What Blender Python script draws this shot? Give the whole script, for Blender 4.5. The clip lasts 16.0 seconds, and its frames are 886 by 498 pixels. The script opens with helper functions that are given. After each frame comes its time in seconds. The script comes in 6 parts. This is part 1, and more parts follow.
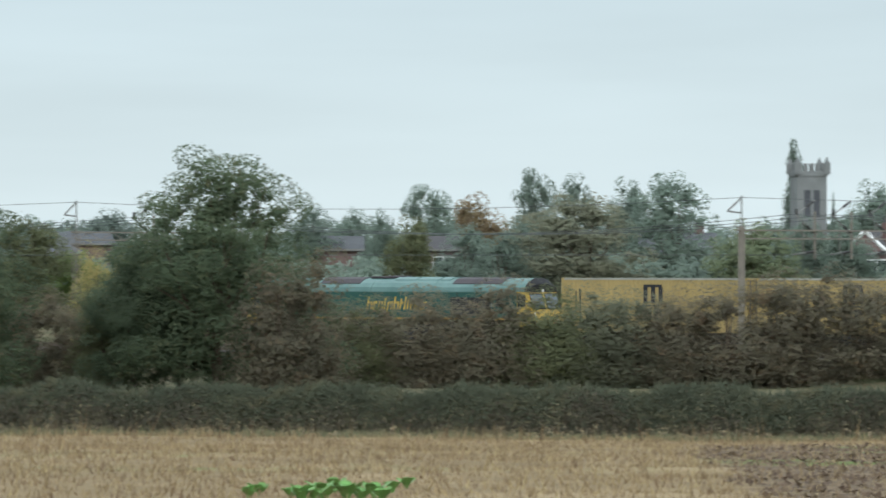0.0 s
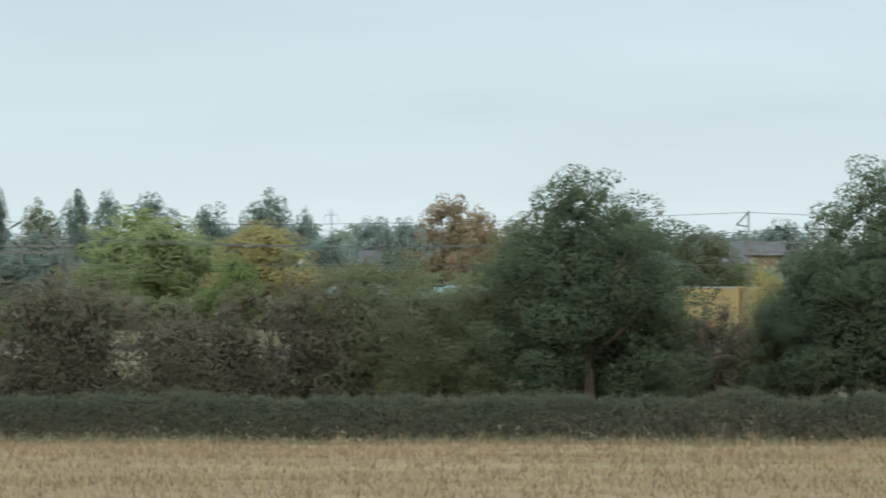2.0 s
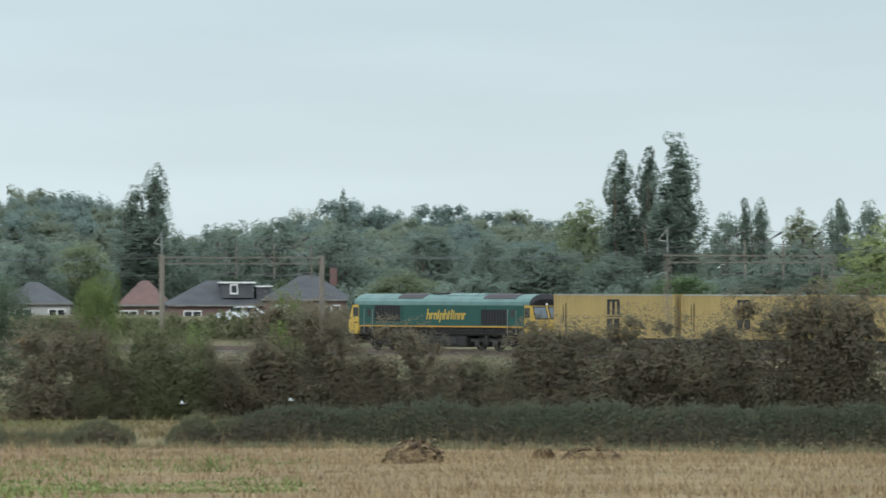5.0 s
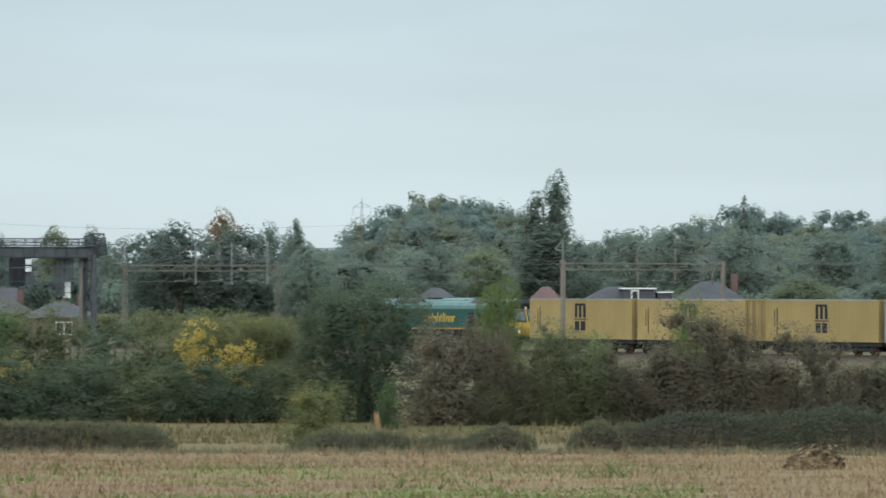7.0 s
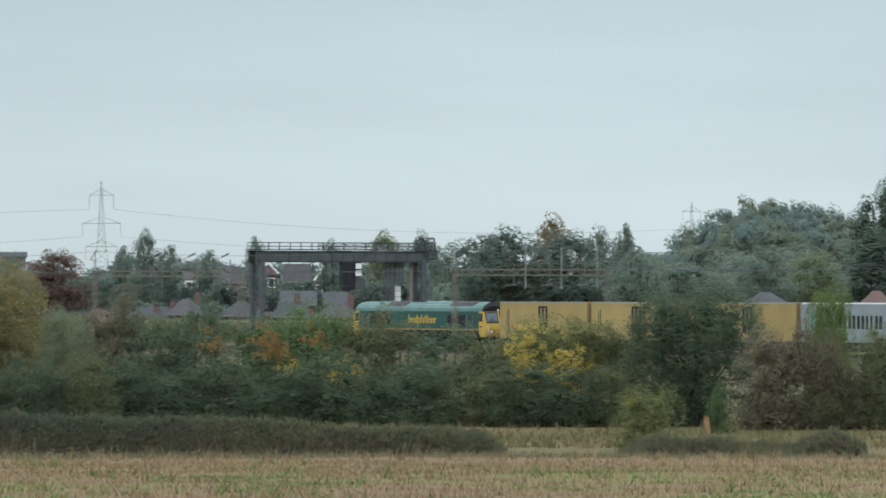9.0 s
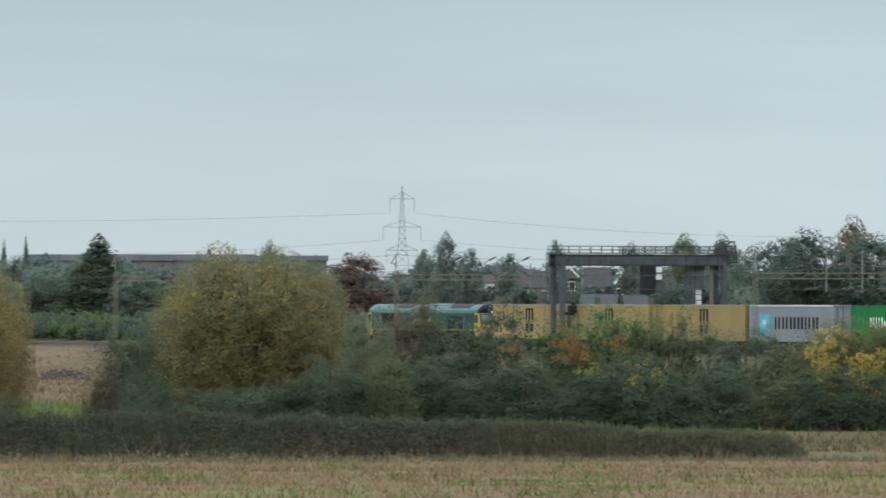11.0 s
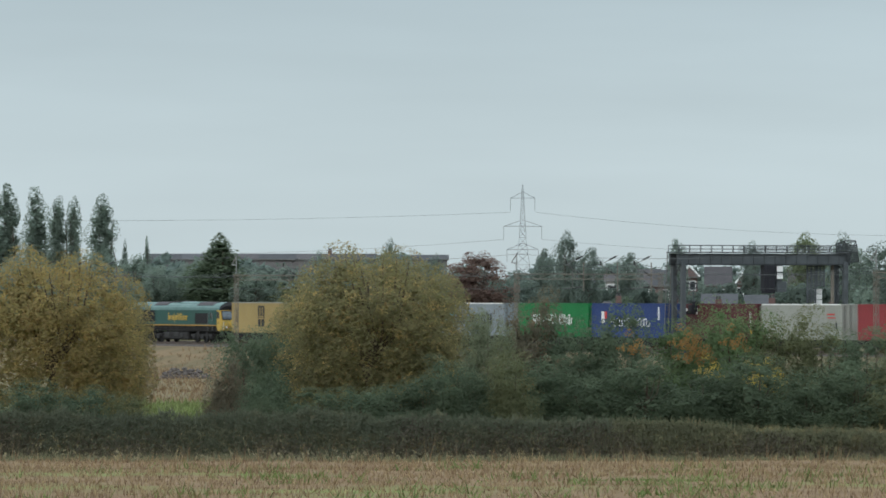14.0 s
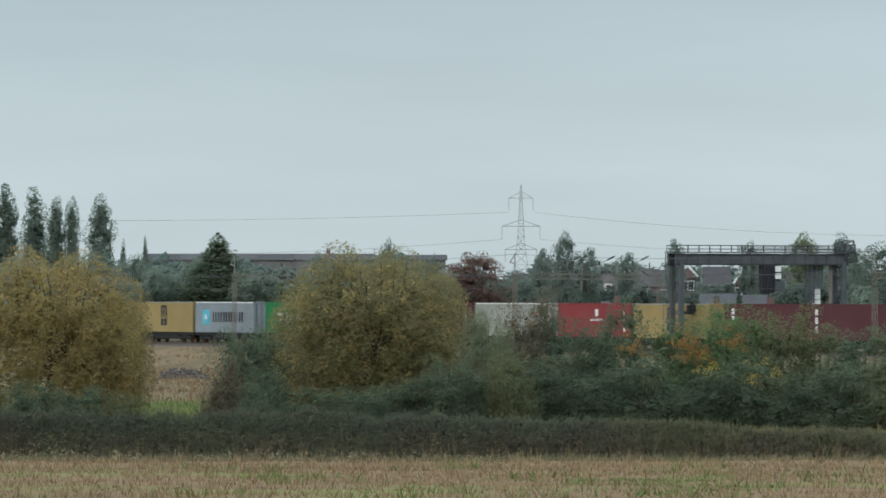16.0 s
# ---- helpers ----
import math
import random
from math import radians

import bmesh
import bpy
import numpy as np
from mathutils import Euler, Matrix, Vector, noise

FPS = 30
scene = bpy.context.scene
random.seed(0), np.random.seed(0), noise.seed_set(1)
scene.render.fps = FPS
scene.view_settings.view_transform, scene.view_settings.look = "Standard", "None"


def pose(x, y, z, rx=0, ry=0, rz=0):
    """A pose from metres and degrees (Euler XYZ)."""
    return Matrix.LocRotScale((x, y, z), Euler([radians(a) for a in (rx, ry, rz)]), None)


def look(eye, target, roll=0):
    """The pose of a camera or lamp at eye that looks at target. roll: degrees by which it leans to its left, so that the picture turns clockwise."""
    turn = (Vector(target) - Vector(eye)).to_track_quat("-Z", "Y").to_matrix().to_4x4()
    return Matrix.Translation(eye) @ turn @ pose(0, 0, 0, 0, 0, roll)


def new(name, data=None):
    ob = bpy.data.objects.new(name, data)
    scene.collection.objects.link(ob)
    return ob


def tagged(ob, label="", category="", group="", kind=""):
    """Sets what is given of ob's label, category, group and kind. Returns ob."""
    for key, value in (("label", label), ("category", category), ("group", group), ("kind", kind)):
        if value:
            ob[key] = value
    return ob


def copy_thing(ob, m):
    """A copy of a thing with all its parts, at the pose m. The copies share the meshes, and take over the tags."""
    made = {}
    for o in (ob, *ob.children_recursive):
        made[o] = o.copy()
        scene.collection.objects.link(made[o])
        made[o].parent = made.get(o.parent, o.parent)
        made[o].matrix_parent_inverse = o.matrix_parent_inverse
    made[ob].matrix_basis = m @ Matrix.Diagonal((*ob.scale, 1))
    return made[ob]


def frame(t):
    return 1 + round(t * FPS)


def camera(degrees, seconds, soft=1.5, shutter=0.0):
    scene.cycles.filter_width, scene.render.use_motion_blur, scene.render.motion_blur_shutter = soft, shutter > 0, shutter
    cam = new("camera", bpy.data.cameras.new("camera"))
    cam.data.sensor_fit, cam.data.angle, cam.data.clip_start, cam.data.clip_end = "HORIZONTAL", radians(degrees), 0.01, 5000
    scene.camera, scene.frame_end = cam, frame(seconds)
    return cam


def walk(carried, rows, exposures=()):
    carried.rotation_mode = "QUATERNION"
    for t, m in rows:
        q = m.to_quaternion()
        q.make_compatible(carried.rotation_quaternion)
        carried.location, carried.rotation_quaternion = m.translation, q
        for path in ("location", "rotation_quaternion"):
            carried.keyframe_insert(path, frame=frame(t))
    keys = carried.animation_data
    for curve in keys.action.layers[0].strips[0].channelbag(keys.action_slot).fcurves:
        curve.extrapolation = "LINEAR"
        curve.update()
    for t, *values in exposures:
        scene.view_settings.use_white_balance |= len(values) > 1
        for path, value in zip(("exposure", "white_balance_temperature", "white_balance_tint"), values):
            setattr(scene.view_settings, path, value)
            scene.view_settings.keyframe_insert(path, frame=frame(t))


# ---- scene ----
# ---- the camera's stand and its turn ----
STEP = 1.0 / 11373.5          # one survey step of bearing or rise, in radians
EYE = 5.0                     # eye height over the rails
AXIS = 61.18                  # bearing of survey step 784, degrees left of +Y
LEVEL = 514.0                 # survey rise of the level line
TRACK_Y = 276.1               # centre of the near track

cam = camera(7.887, 16.0, soft=1.65, shutter=0.28)


def aim(shift, sink):
    return pose(0, 0, EYE, 90 + math.degrees((LEVEL + sink - 441) * STEP), 0, AXIS + math.degrees(shift * STEP))


walk(cam, [
    (0.0, aim(-4570, -58.5)), (0.5, aim(-4292, -55)), (1.0, aim(-3986, -51)), (1.5, aim(-3691, -46)),
    (2.0, aim(-3381.5, -40.5)), (2.5, aim(-3155.5, -37.5)), (3.0, aim(-2939, -34.5)), (3.5, aim(-2732, -31.5)),
    (4.0, aim(-2510, -28)), (4.5, aim(-2262, -25)), (5.0, aim(-2035, -23)), (5.2, aim(-1964, -22)),
    (7.3, aim(-1234, -11.5)), (7.5, aim(-1177, -11)), (8.0, aim(-1029, -10)), (8.5, aim(-887, -8)),
    (9.0, aim(-742, -5)), (9.5, aim(-609, -4)), (10.0, aim(-479, -2)), (10.2, aim(-438, -1.5)),
    (11.2, aim(-150, 2)), (12.3, aim(36.5, 4)), (12.5, aim(30, 3)), (13.0, aim(15, 1)), (13.5, aim(7, 0)),
    (14.0, aim(3, 0)), (14.5, aim(1, 0)), (15.0, aim(0, 0)), (16.0, aim(0, 0)),
], exposures=[(0.0, 0.25), (1.5, 0.25), (5.0, 0.17), (7.5, 0.1), (10.0, 0.0), (12.5, -0.11), (16.0, -0.11)])

# ---- overcast daylight ----
world = bpy.data.worlds.new("overcast_sky")
scene.world = world
world.use_nodes = True
wn, wl = world.node_tree.nodes, world.node_tree.links
wn.clear()
w_out = wn.new("ShaderNodeOutputWorld")
w_bg = wn.new("ShaderNodeBackground")
w_bg.inputs["Strength"].default_value = 1.0
w_sky = wn.new("ShaderNodeTexSky")
w_sky.sky_type = "NISHITA"
w_sky.sun_disc = False
w_sky.sun_elevation, w_sky.sun_rotation = radians(32), radians(150)
w_dim = wn.new("ShaderNodeVectorMath")
w_dim.operation = "SCALE"
w_dim.inputs["Scale"].default_value = 0.05
wl.new(w_sky.outputs["Color"], w_dim.inputs[0])
w_co = wn.new("ShaderNodeTexCoord")
w_sep = wn.new("ShaderNodeSeparateXYZ")
wl.new(w_co.outputs["Generated"], w_sep.inputs[0])
w_ramp = wn.new("ShaderNodeValToRGB")      # cloud deck: paler low down, greyer overhead
w_ramp.color_ramp.elements[0].position = 0.0
w_ramp.color_ramp.elements[0].color = (0.65, 0.765, 0.80, 1)
w_ramp.color_ramp.elements[1].position = 0.05
w_ramp.color_ramp.elements[1].color = (0.53, 0.655, 0.72, 1)
for at_, col_ in ((0.16, (0.76, 0.89, 0.97)), (0.5, (1.28, 1.46, 1.58)), (1.0, (1.62, 1.83, 1.96))):   # brighter towards the zenith, as under thick cloud
    w_ramp.color_ramp.elements.new(at_).color = (*col_, 1)
wl.new(w_sep.outputs["Z"], w_ramp.inputs[0])
w_map = wn.new("ShaderNodeMapping")
w_map.inputs["Scale"].default_value = (4, 4, 30)
wl.new(w_co.outputs["Generated"], w_map.inputs[0])
w_noise = wn.new("ShaderNodeTexNoise")
w_noise.inputs["Scale"].default_value = 1.6
w_noise.inputs["Detail"].default_value = 4
w_noise.inputs["Roughness"].default_value = 0.5
wl.new(w_map.outputs[0], w_noise.inputs["Vector"])
w_band = wn.new("ShaderNodeMapRange")
w_band.inputs["From Min"].default_value, w_band.inputs["From Max"].default_value = 0.3, 0.7
w_band.inputs["To Min"].default_value, w_band.inputs["To Max"].default_value = 0.91, 1.06
wl.new(w_noise.outputs["Fac"], w_band.inputs["Value"])
w_mul = wn.new("ShaderNodeVectorMath")
w_mul.operation = "SCALE"
wl.new(w_ramp.outputs["Color"], w_mul.inputs[0])
wl.new(w_band.outputs[0], w_mul.inputs["Scale"])
w_mix = wn.new("ShaderNodeMixRGB")
w_mix.inputs[0].default_value = 0.9
wl.new(w_dim.outputs[0], w_mix.inputs[1])
wl.new(w_mul.outputs[0], w_mix.inputs[2])
wl.new(w_mix.outputs[0], w_bg.inputs["Color"])
wl.new(w_bg.outputs[0], w_out.inputs[0])

sun = new("sun", bpy.data.lights.new("sun", "SUN"))
sun.data.energy, sun.data.angle, sun.data.color = 1.1, radians(25), (0.94, 0.98, 1.0)
sun.matrix_world = look((100, -220, 300), (-300, 300, 0))


# ---- materials ----
def shade(name, base, dark=None, scale=3.0, rough=0.8, metal=0.0, island=0.0, each=0.0, bump=0.0, fine=None, light=None, sheen=0.3):
    """A surface in two scales of noise; island: spread from piece to piece of a mesh, each: from object to object."""
    m = bpy.data.materials.new(name)
    m.use_nodes = True
    n, l = m.node_tree.nodes, m.node_tree.links
    p = n["Principled BSDF"]
    p.inputs["Roughness"].default_value, p.inputs["Metallic"].default_value = rough, metal
    p.inputs["Specular IOR Level"].default_value = sheen
    dark = dark or tuple(c * 0.7 for c in base)
    co = n.new("ShaderNodeTexCoord")
    big = n.new("ShaderNodeTexNoise")
    big.inputs["Scale"].default_value, big.inputs["Detail"].default_value = scale, 5
    l.new(co.outputs["Object"], big.inputs["Vector"])
    ramp = n.new("ShaderNodeValToRGB")
    ramp.color_ramp.elements[0].position, ramp.color_ramp.elements[1].position = 0.32, 0.68
    ramp.color_ramp.elements[0].color, ramp.color_ramp.elements[1].color = (*dark, 1), (*base, 1)
    l.new(big.outputs["Fac"], ramp.inputs[0])
    colour = ramp.outputs[0]
    small = n.new("ShaderNodeTexNoise")
    small.inputs["Scale"].default_value, small.inputs["Detail"].default_value = fine or scale * 9, 3
    l.new(co.outputs["Object"], small.inputs["Vector"])
    if light:
        spots = n.new("ShaderNodeMixRGB")
        pick = n.new("ShaderNodeMapRange")
        pick.inputs["From Min"].default_value, pick.inputs["From Max"].default_value = 0.55, 0.7
        l.new(small.outputs["Fac"], pick.inputs["Value"])
        l.new(pick.outputs[0], spots.inputs[0])
        l.new(colour, spots.inputs[1])
        spots.inputs[2].default_value = (*light, 1)
        colour = spots.outputs[0]
    hsv = n.new("ShaderNodeHueSaturation")
    l.new(colour, hsv.inputs["Color"])
    span = n.new("ShaderNodeMapRange")
    span.inputs["To Min"].default_value, span.inputs["To Max"].default_value = 0.85, 1.15
    l.new(small.outputs["Fac"], span.inputs["Value"])
    value = span.outputs[0]
    for amount, node, out in ((island, "ShaderNodeNewGeometry", "Random Per Island"), (each, "ShaderNodeObjectInfo", "Random")):
        if amount:
            g = n.new(node)
            r = n.new("ShaderNodeMapRange")
            r.inputs["To Min"].default_value, r.inputs["To Max"].default_value = 1 - amount, 1 + amount
            l.new(g.outputs[out], r.inputs["Value"])
            x = n.new("ShaderNodeMath")
            x.operation = "MULTIPLY"
            l.new(value, x.inputs[0])
            l.new(r.outputs[0], x.inputs[1])
            value = x.outputs[0]
            if out == "Random Per Island":
                hue = n.new("ShaderNodeMapRange")
                hue.inputs["To Min"].default_value, hue.inputs["To Max"].default_value = 0.485, 0.515
                l.new(g.outputs[out], hue.inputs["Value"])
                l.new(hue.outputs[0], hsv.inputs["Hue"])
    l.new(value, hsv.inputs["Value"])
    l.new(hsv.outputs[0], p.inputs["Base Color"])
    if bump:
        b = n.new("ShaderNodeBump")
        b.inputs["Strength"].default_value, b.inputs["Distance"].default_value = bump, 0.05
        l.new(small.outputs["Fac"], b.inputs["Height"])
        l.new(b.outputs[0], p.inputs["Normal"])
    return m


def leaf(name, base, dark, light=None):
    """Leaves: two tones in clumps, a spread from leaf to leaf, and light passing through the blade."""
    # dark tone pulled towards the base, painting in the darks that haze lifts
    dark = tuple(0.55 * d + 0.45 * b for d, b in zip(dark, base))
    m = shade(name, tuple(c * 1.06 for c in base), dark, scale=0.75, rough=0.85, island=0.05, each=0.12, fine=1.6, light=light)
    n, l = m.node_tree.nodes, m.node_tree.links
    p = n["Principled BSDF"]
    t = n.new("ShaderNodeBsdfTranslucent")
    l.new(p.inputs["Base Color"].links[0].from_socket, t.inputs["Color"])
    x = n.new("ShaderNodeMixShader")
    x.inputs[0].default_value = 0.56
    l.new(p.outputs[0], x.inputs[1])
    l.new(t.outputs[0], x.inputs[2])
    l.new(x.outputs[0], n["Material Output"].inputs[0])
    return m


M = {
    "oak": leaf("oak_leaves", (0.128, 0.164, 0.094), (0.085, 0.122, 0.078), (0.175, 0.178, 0.095)),
    "dark": leaf("dark_leaves", (0.138, 0.178, 0.108), (0.095, 0.136, 0.092)),
    "green": leaf("green_leaves", (0.153, 0.215, 0.095), (0.090, 0.140, 0.073)),
    "lime": leaf("lime_leaves", (0.205, 0.265, 0.092), (0.140, 0.195, 0.080)),
    "brown": leaf("brown_leaves", (0.188, 0.164, 0.112), (0.146, 0.142, 0.102), (0.228, 0.164, 0.100)),
    "olive": leaf("olive_leaves", (0.185, 0.198, 0.102), (0.120, 0.136, 0.079)),
    "russet": leaf("russet_leaves", (0.216, 0.130, 0.084), (0.126, 0.100, 0.078)),
    "copper": leaf("copper_leaves", (0.215, 0.140, 0.115), (0.150, 0.118, 0.100)),
    "gold": leaf("gold_leaves", (0.345, 0.268, 0.108), (0.165, 0.162, 0.086), (0.46, 0.330, 0.130)),
    "yellow": leaf("yellow_leaves", (0.58, 0.44, 0.11), (0.36, 0.31, 0.10)),
    "orange": leaf("orange_leaves", (0.378, 0.220, 0.078), (0.234, 0.160, 0.078)),
    "willow": leaf("willow_leaves", (0.262, 0.232, 0.108), (0.125, 0.136, 0.078), (0.48, 0.340, 0.14)),
    "turning": leaf("turning_leaves", (0.205, 0.215, 0.092), (0.130, 0.152, 0.076), (0.32, 0.28, 0.09)),
    "pale": leaf("pale_leaves", (0.243, 0.270, 0.168), (0.153, 0.180, 0.123)),
    "sallow": leaf("sallow_leaves", (0.185, 0.190, 0.125), (0.120, 0.132, 0.096)),
    "hedge": leaf("hedge_leaves", (0.112, 0.124, 0.082), (0.088, 0.100, 0.068), (0.140, 0.132, 0.080)),
    "thorn": leaf("brown_thorn_leaves", (0.135, 0.118, 0.085), (0.095, 0.092, 0.070)),
    "rank": leaf("rank_hedge_grass", (0.166, 0.166, 0.095), (0.100, 0.108, 0.071), (0.216, 0.183, 0.100)),
    # far, wood and hill greens are paled and greyed, painting in distance haze
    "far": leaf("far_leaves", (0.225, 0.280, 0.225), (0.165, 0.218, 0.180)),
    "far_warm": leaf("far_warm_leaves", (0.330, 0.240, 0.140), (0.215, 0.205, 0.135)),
    "far_lime": leaf("hazed_lime_leaves", (0.250, 0.290, 0.165), (0.175, 0.220, 0.145)),
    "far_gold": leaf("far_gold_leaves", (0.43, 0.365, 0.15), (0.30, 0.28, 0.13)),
    "far_olive": leaf("hazed_olive_leaves", (0.245, 0.245, 0.170), (0.185, 0.200, 0.145)),
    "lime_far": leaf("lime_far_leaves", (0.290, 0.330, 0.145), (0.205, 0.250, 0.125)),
    "wood": leaf("hazed_wood_leaves", (0.225, 0.275, 0.232), (0.175, 0.226, 0.192)),
    "hill": leaf("hazed_hill_leaves", (0.198, 0.255, 0.225), (0.150, 0.202, 0.182)),
    "hill_olive": leaf("hazed_hill_olive_leaves", (0.225, 0.255, 0.185), (0.175, 0.212, 0.160)),
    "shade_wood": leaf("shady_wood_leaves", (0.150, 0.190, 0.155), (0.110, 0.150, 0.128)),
    "bark": shade("bark", (0.12, 0.09, 0.065), scale=2, rough=0.95, bump=0.5),
    "twig": shade("twigs", (0.13, 0.10, 0.075), scale=1.2, rough=0.9),
    "straw": shade("straw", (0.290, 0.214, 0.118), (0.212, 0.154, 0.086), scale=0.2, rough=0.9, island=0.4),
    "russet_straw": shade("russet_straw", (0.249, 0.166, 0.091), (0.166, 0.112, 0.065), scale=0.25, rough=0.9, island=0.4),
    "new_grass": shade("new_grass", (0.166, 0.203, 0.065), (0.120, 0.149, 0.050), scale=0.4, rough=0.8, island=0.3),
    "grass": shade("rough_grass", (0.161, 0.121, 0.059), (0.101, 0.089, 0.039), scale=0.12, rough=0.9, island=0.35),
    "green_grass": shade("green_grass", (0.15, 0.19, 0.055), (0.09, 0.13, 0.04), scale=0.3, rough=0.9, island=0.35),
    "beet": shade("beet_leaf", (0.150, 0.312, 0.080), (0.105, 0.228, 0.064), scale=4, rough=0.45, island=0.25),
    "soil": shade("turned_soil", (0.155, 0.108, 0.070), (0.085, 0.061, 0.042), scale=1.5, rough=0.95, island=0.4),
    "dung": shade("straw_heap", (0.205, 0.142, 0.078), (0.10, 0.07, 0.042), scale=3, rough=0.95, island=0.4),
    "loco_green": shade("loco_green_paint", (0.014, 0.074, 0.060), (0.011, 0.060, 0.050), scale=0.7, rough=0.4, sheen=0.4),
    # roof paler than the sides: light from the sky put into its colour
    "loco_roof": shade("skylit_green_roof", (0.105, 0.190, 0.175), (0.070, 0.142, 0.130), scale=0.9, rough=0.5, sheen=0.4),
    "loco_yellow": shade("yellow_cab_paint", (0.52, 0.35, 0.07), (0.44, 0.29, 0.06), scale=1.2, rough=0.45),
    "loco_line": shade("orange_yellow_line", (0.50, 0.27, 0.05), (0.42, 0.23, 0.05), scale=1.2, rough=0.5),
    "grille": shade("dusty_black_iron", (0.045, 0.044, 0.043), (0.03, 0.029, 0.028), scale=2.0, rough=0.75),
    "soot": shade("sooty_black", (0.018, 0.018, 0.02), scale=1.5, rough=0.7),
    "roof_grille": shade("grimy_roof_grille", (0.05, 0.04, 0.045), scale=1.5, rough=0.6),
    "under": shade("underframe_grime", (0.032, 0.030, 0.029), (0.020, 0.019, 0.018), scale=2, rough=0.85),
    "rust": shade("rusty_iron", (0.13, 0.07, 0.04), scale=2, rough=0.9),
    "raw_wood": shade("splintered_wood", (0.27, 0.155, 0.078), (0.17, 0.10, 0.055), scale=4, rough=0.9, bump=0.4),
    "rail": shade("rail_steel", (0.22, 0.17, 0.14), scale=1, rough=0.5, metal=0.6),
    "ballast": shade("ballast_stone", (0.13, 0.11, 0.10), (0.085, 0.075, 0.07), scale=2, rough=0.95, island=0.3),
    "sleeper": shade("grimy_sleeper", (0.15, 0.13, 0.115), (0.10, 0.088, 0.078), scale=1.5, rough=0.95),
    # base lifted to grey-blue in place of the sky mirrored in the pane
    "windscreen": shade("sky_tinted_windscreen", (0.10, 0.125, 0.15), (0.07, 0.09, 0.11), scale=1.0, rough=0.08, sheen=0.6),
    "concrete": shade("grey_concrete", (0.36, 0.35, 0.33), scale=1.5, rough=0.9, each=0.1),
    "steel": shade("galvanised_steel", (0.22, 0.22, 0.21), (0.14, 0.13, 0.12), scale=1.2, rough=0.6, metal=0.3),
    "post": shade("galvanised_post", (0.260, 0.267, 0.260), (0.198, 0.205, 0.198), scale=2, rough=0.6),
    "mast": shade("weathered_mast", (0.215, 0.190, 0.155), (0.155, 0.138, 0.115), scale=1.5, rough=0.8),
    "gantry": shade("dark_gantry_steel", (0.085, 0.095, 0.10), (0.06, 0.068, 0.072), scale=1.0, rough=0.7),
    "mesh": shade("blackened_steel", (0.045, 0.05, 0.053), (0.032, 0.036, 0.038), scale=1.0, rough=0.75),
    "pylon": shade("pylon_steel", (0.230, 0.253, 0.265), scale=0.6, rough=0.6),
    "wire": shade("dark_wire", (0.08, 0.09, 0.09), scale=1, rough=0.6),
    "glass": shade("dark_window_glass", (0.03, 0.035, 0.04), scale=1, rough=0.08, sheen=0.9),
    "gull_white": shade("white_feathers", (0.42, 0.43, 0.43), (0.36, 0.37, 0.37), scale=6, rough=0.8),
    "gull_grey": shade("grey_feathers", (0.40, 0.42, 0.44), (0.34, 0.36, 0.38), scale=6, rough=0.8),
    "white": shade("white_paint", (0.78, 0.78, 0.76), (0.68, 0.68, 0.66), scale=2, rough=0.5),
    "black": shade("black_paint", (0.02, 0.02, 0.025), scale=2, rough=0.5),
    "brick": shade("red_brick", (0.190, 0.125, 0.112), (0.150, 0.102, 0.095), scale=1.2, rough=0.9, fine=12),
    "roof_red": shade("brown_roof_tile", (0.074, 0.068, 0.071), (0.056, 0.053, 0.056), scale=1.0, rough=0.85, each=0.2),
    "roof_rust": shade("rusty_roof_tile", (0.150, 0.088, 0.078), (0.115, 0.072, 0.066), scale=1.0, rough=0.85),
    "render_wall": shade("pale_rendered_wall", (0.42, 0.42, 0.40), (0.34, 0.34, 0.33), scale=1.5, rough=0.85),
    "terrace_wall": shade("dun_terrace_wall", (0.20, 0.185, 0.18), (0.16, 0.15, 0.15), scale=0.5, rough=0.9),
    "roof_grey": shade("grey_roof_slate", (0.074, 0.077, 0.083), (0.054, 0.056, 0.061), scale=1.0, rough=0.85, each=0.2),
    "stone": shade("church_stone", (0.205, 0.212, 0.205), (0.155, 0.16, 0.155), scale=0.5, rough=0.95),
    "car": shade("pale_car_paint", (0.70, 0.74, 0.78), scale=2, rough=0.25, sheen=0.6),
    "tyre": shade("black_rubber", (0.02, 0.02, 0.02), scale=4, rough=0.9),
}
for key, base in {"c_yellow": (0.361, 0.264, 0.106), "c_grey": (0.238, 0.273, 0.295), "c_green": (0.013, 0.185, 0.053), "c_blue": (0.026, 0.053, 0.167),
                  "c_maroon": (0.097, 0.026, 0.030), "c_cream": (0.334, 0.339, 0.299), "c_red": (0.264, 0.040, 0.044)}.items():
    M[key] = shade("container_" + key[2:], base, tuple(c * 0.82 for c in base), scale=0.5, rough=0.5, each=0.06, fine=6)


# ---- helpers of this scene ----
def spot(b, d):
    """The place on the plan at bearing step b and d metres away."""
    a = radians(AXIS) - (b - 784) * STEP
    return Vector((-math.sin(a) * d, math.cos(a) * d))


def on_line(b, y):
    """The place where the bearing meets the line of that y, along the railway."""
    a = radians(AXIS) - (b - 784) * STEP
    return -math.tan(a) * y


def rise(e, d):
    """The height over the rails of survey rise e at d metres."""
    return EYE - (e - LEVEL) * STEP * d


def part(name, bm, material, parent, label=""):
    me = bpy.data.meshes.new(name)
    bm.to_mesh(me)
    bm.free()
    me.materials.append(material)
    ob = new(name, me)
    ob.parent = parent
    return tagged(ob, label)


def thing(name, label, category, m=None, group="", kind=""):
    ob = new(name)
    ob.empty_display_size = 0.5
    if m is not None:
        ob.matrix_world = m
    return tagged(ob, label, category, group, kind)


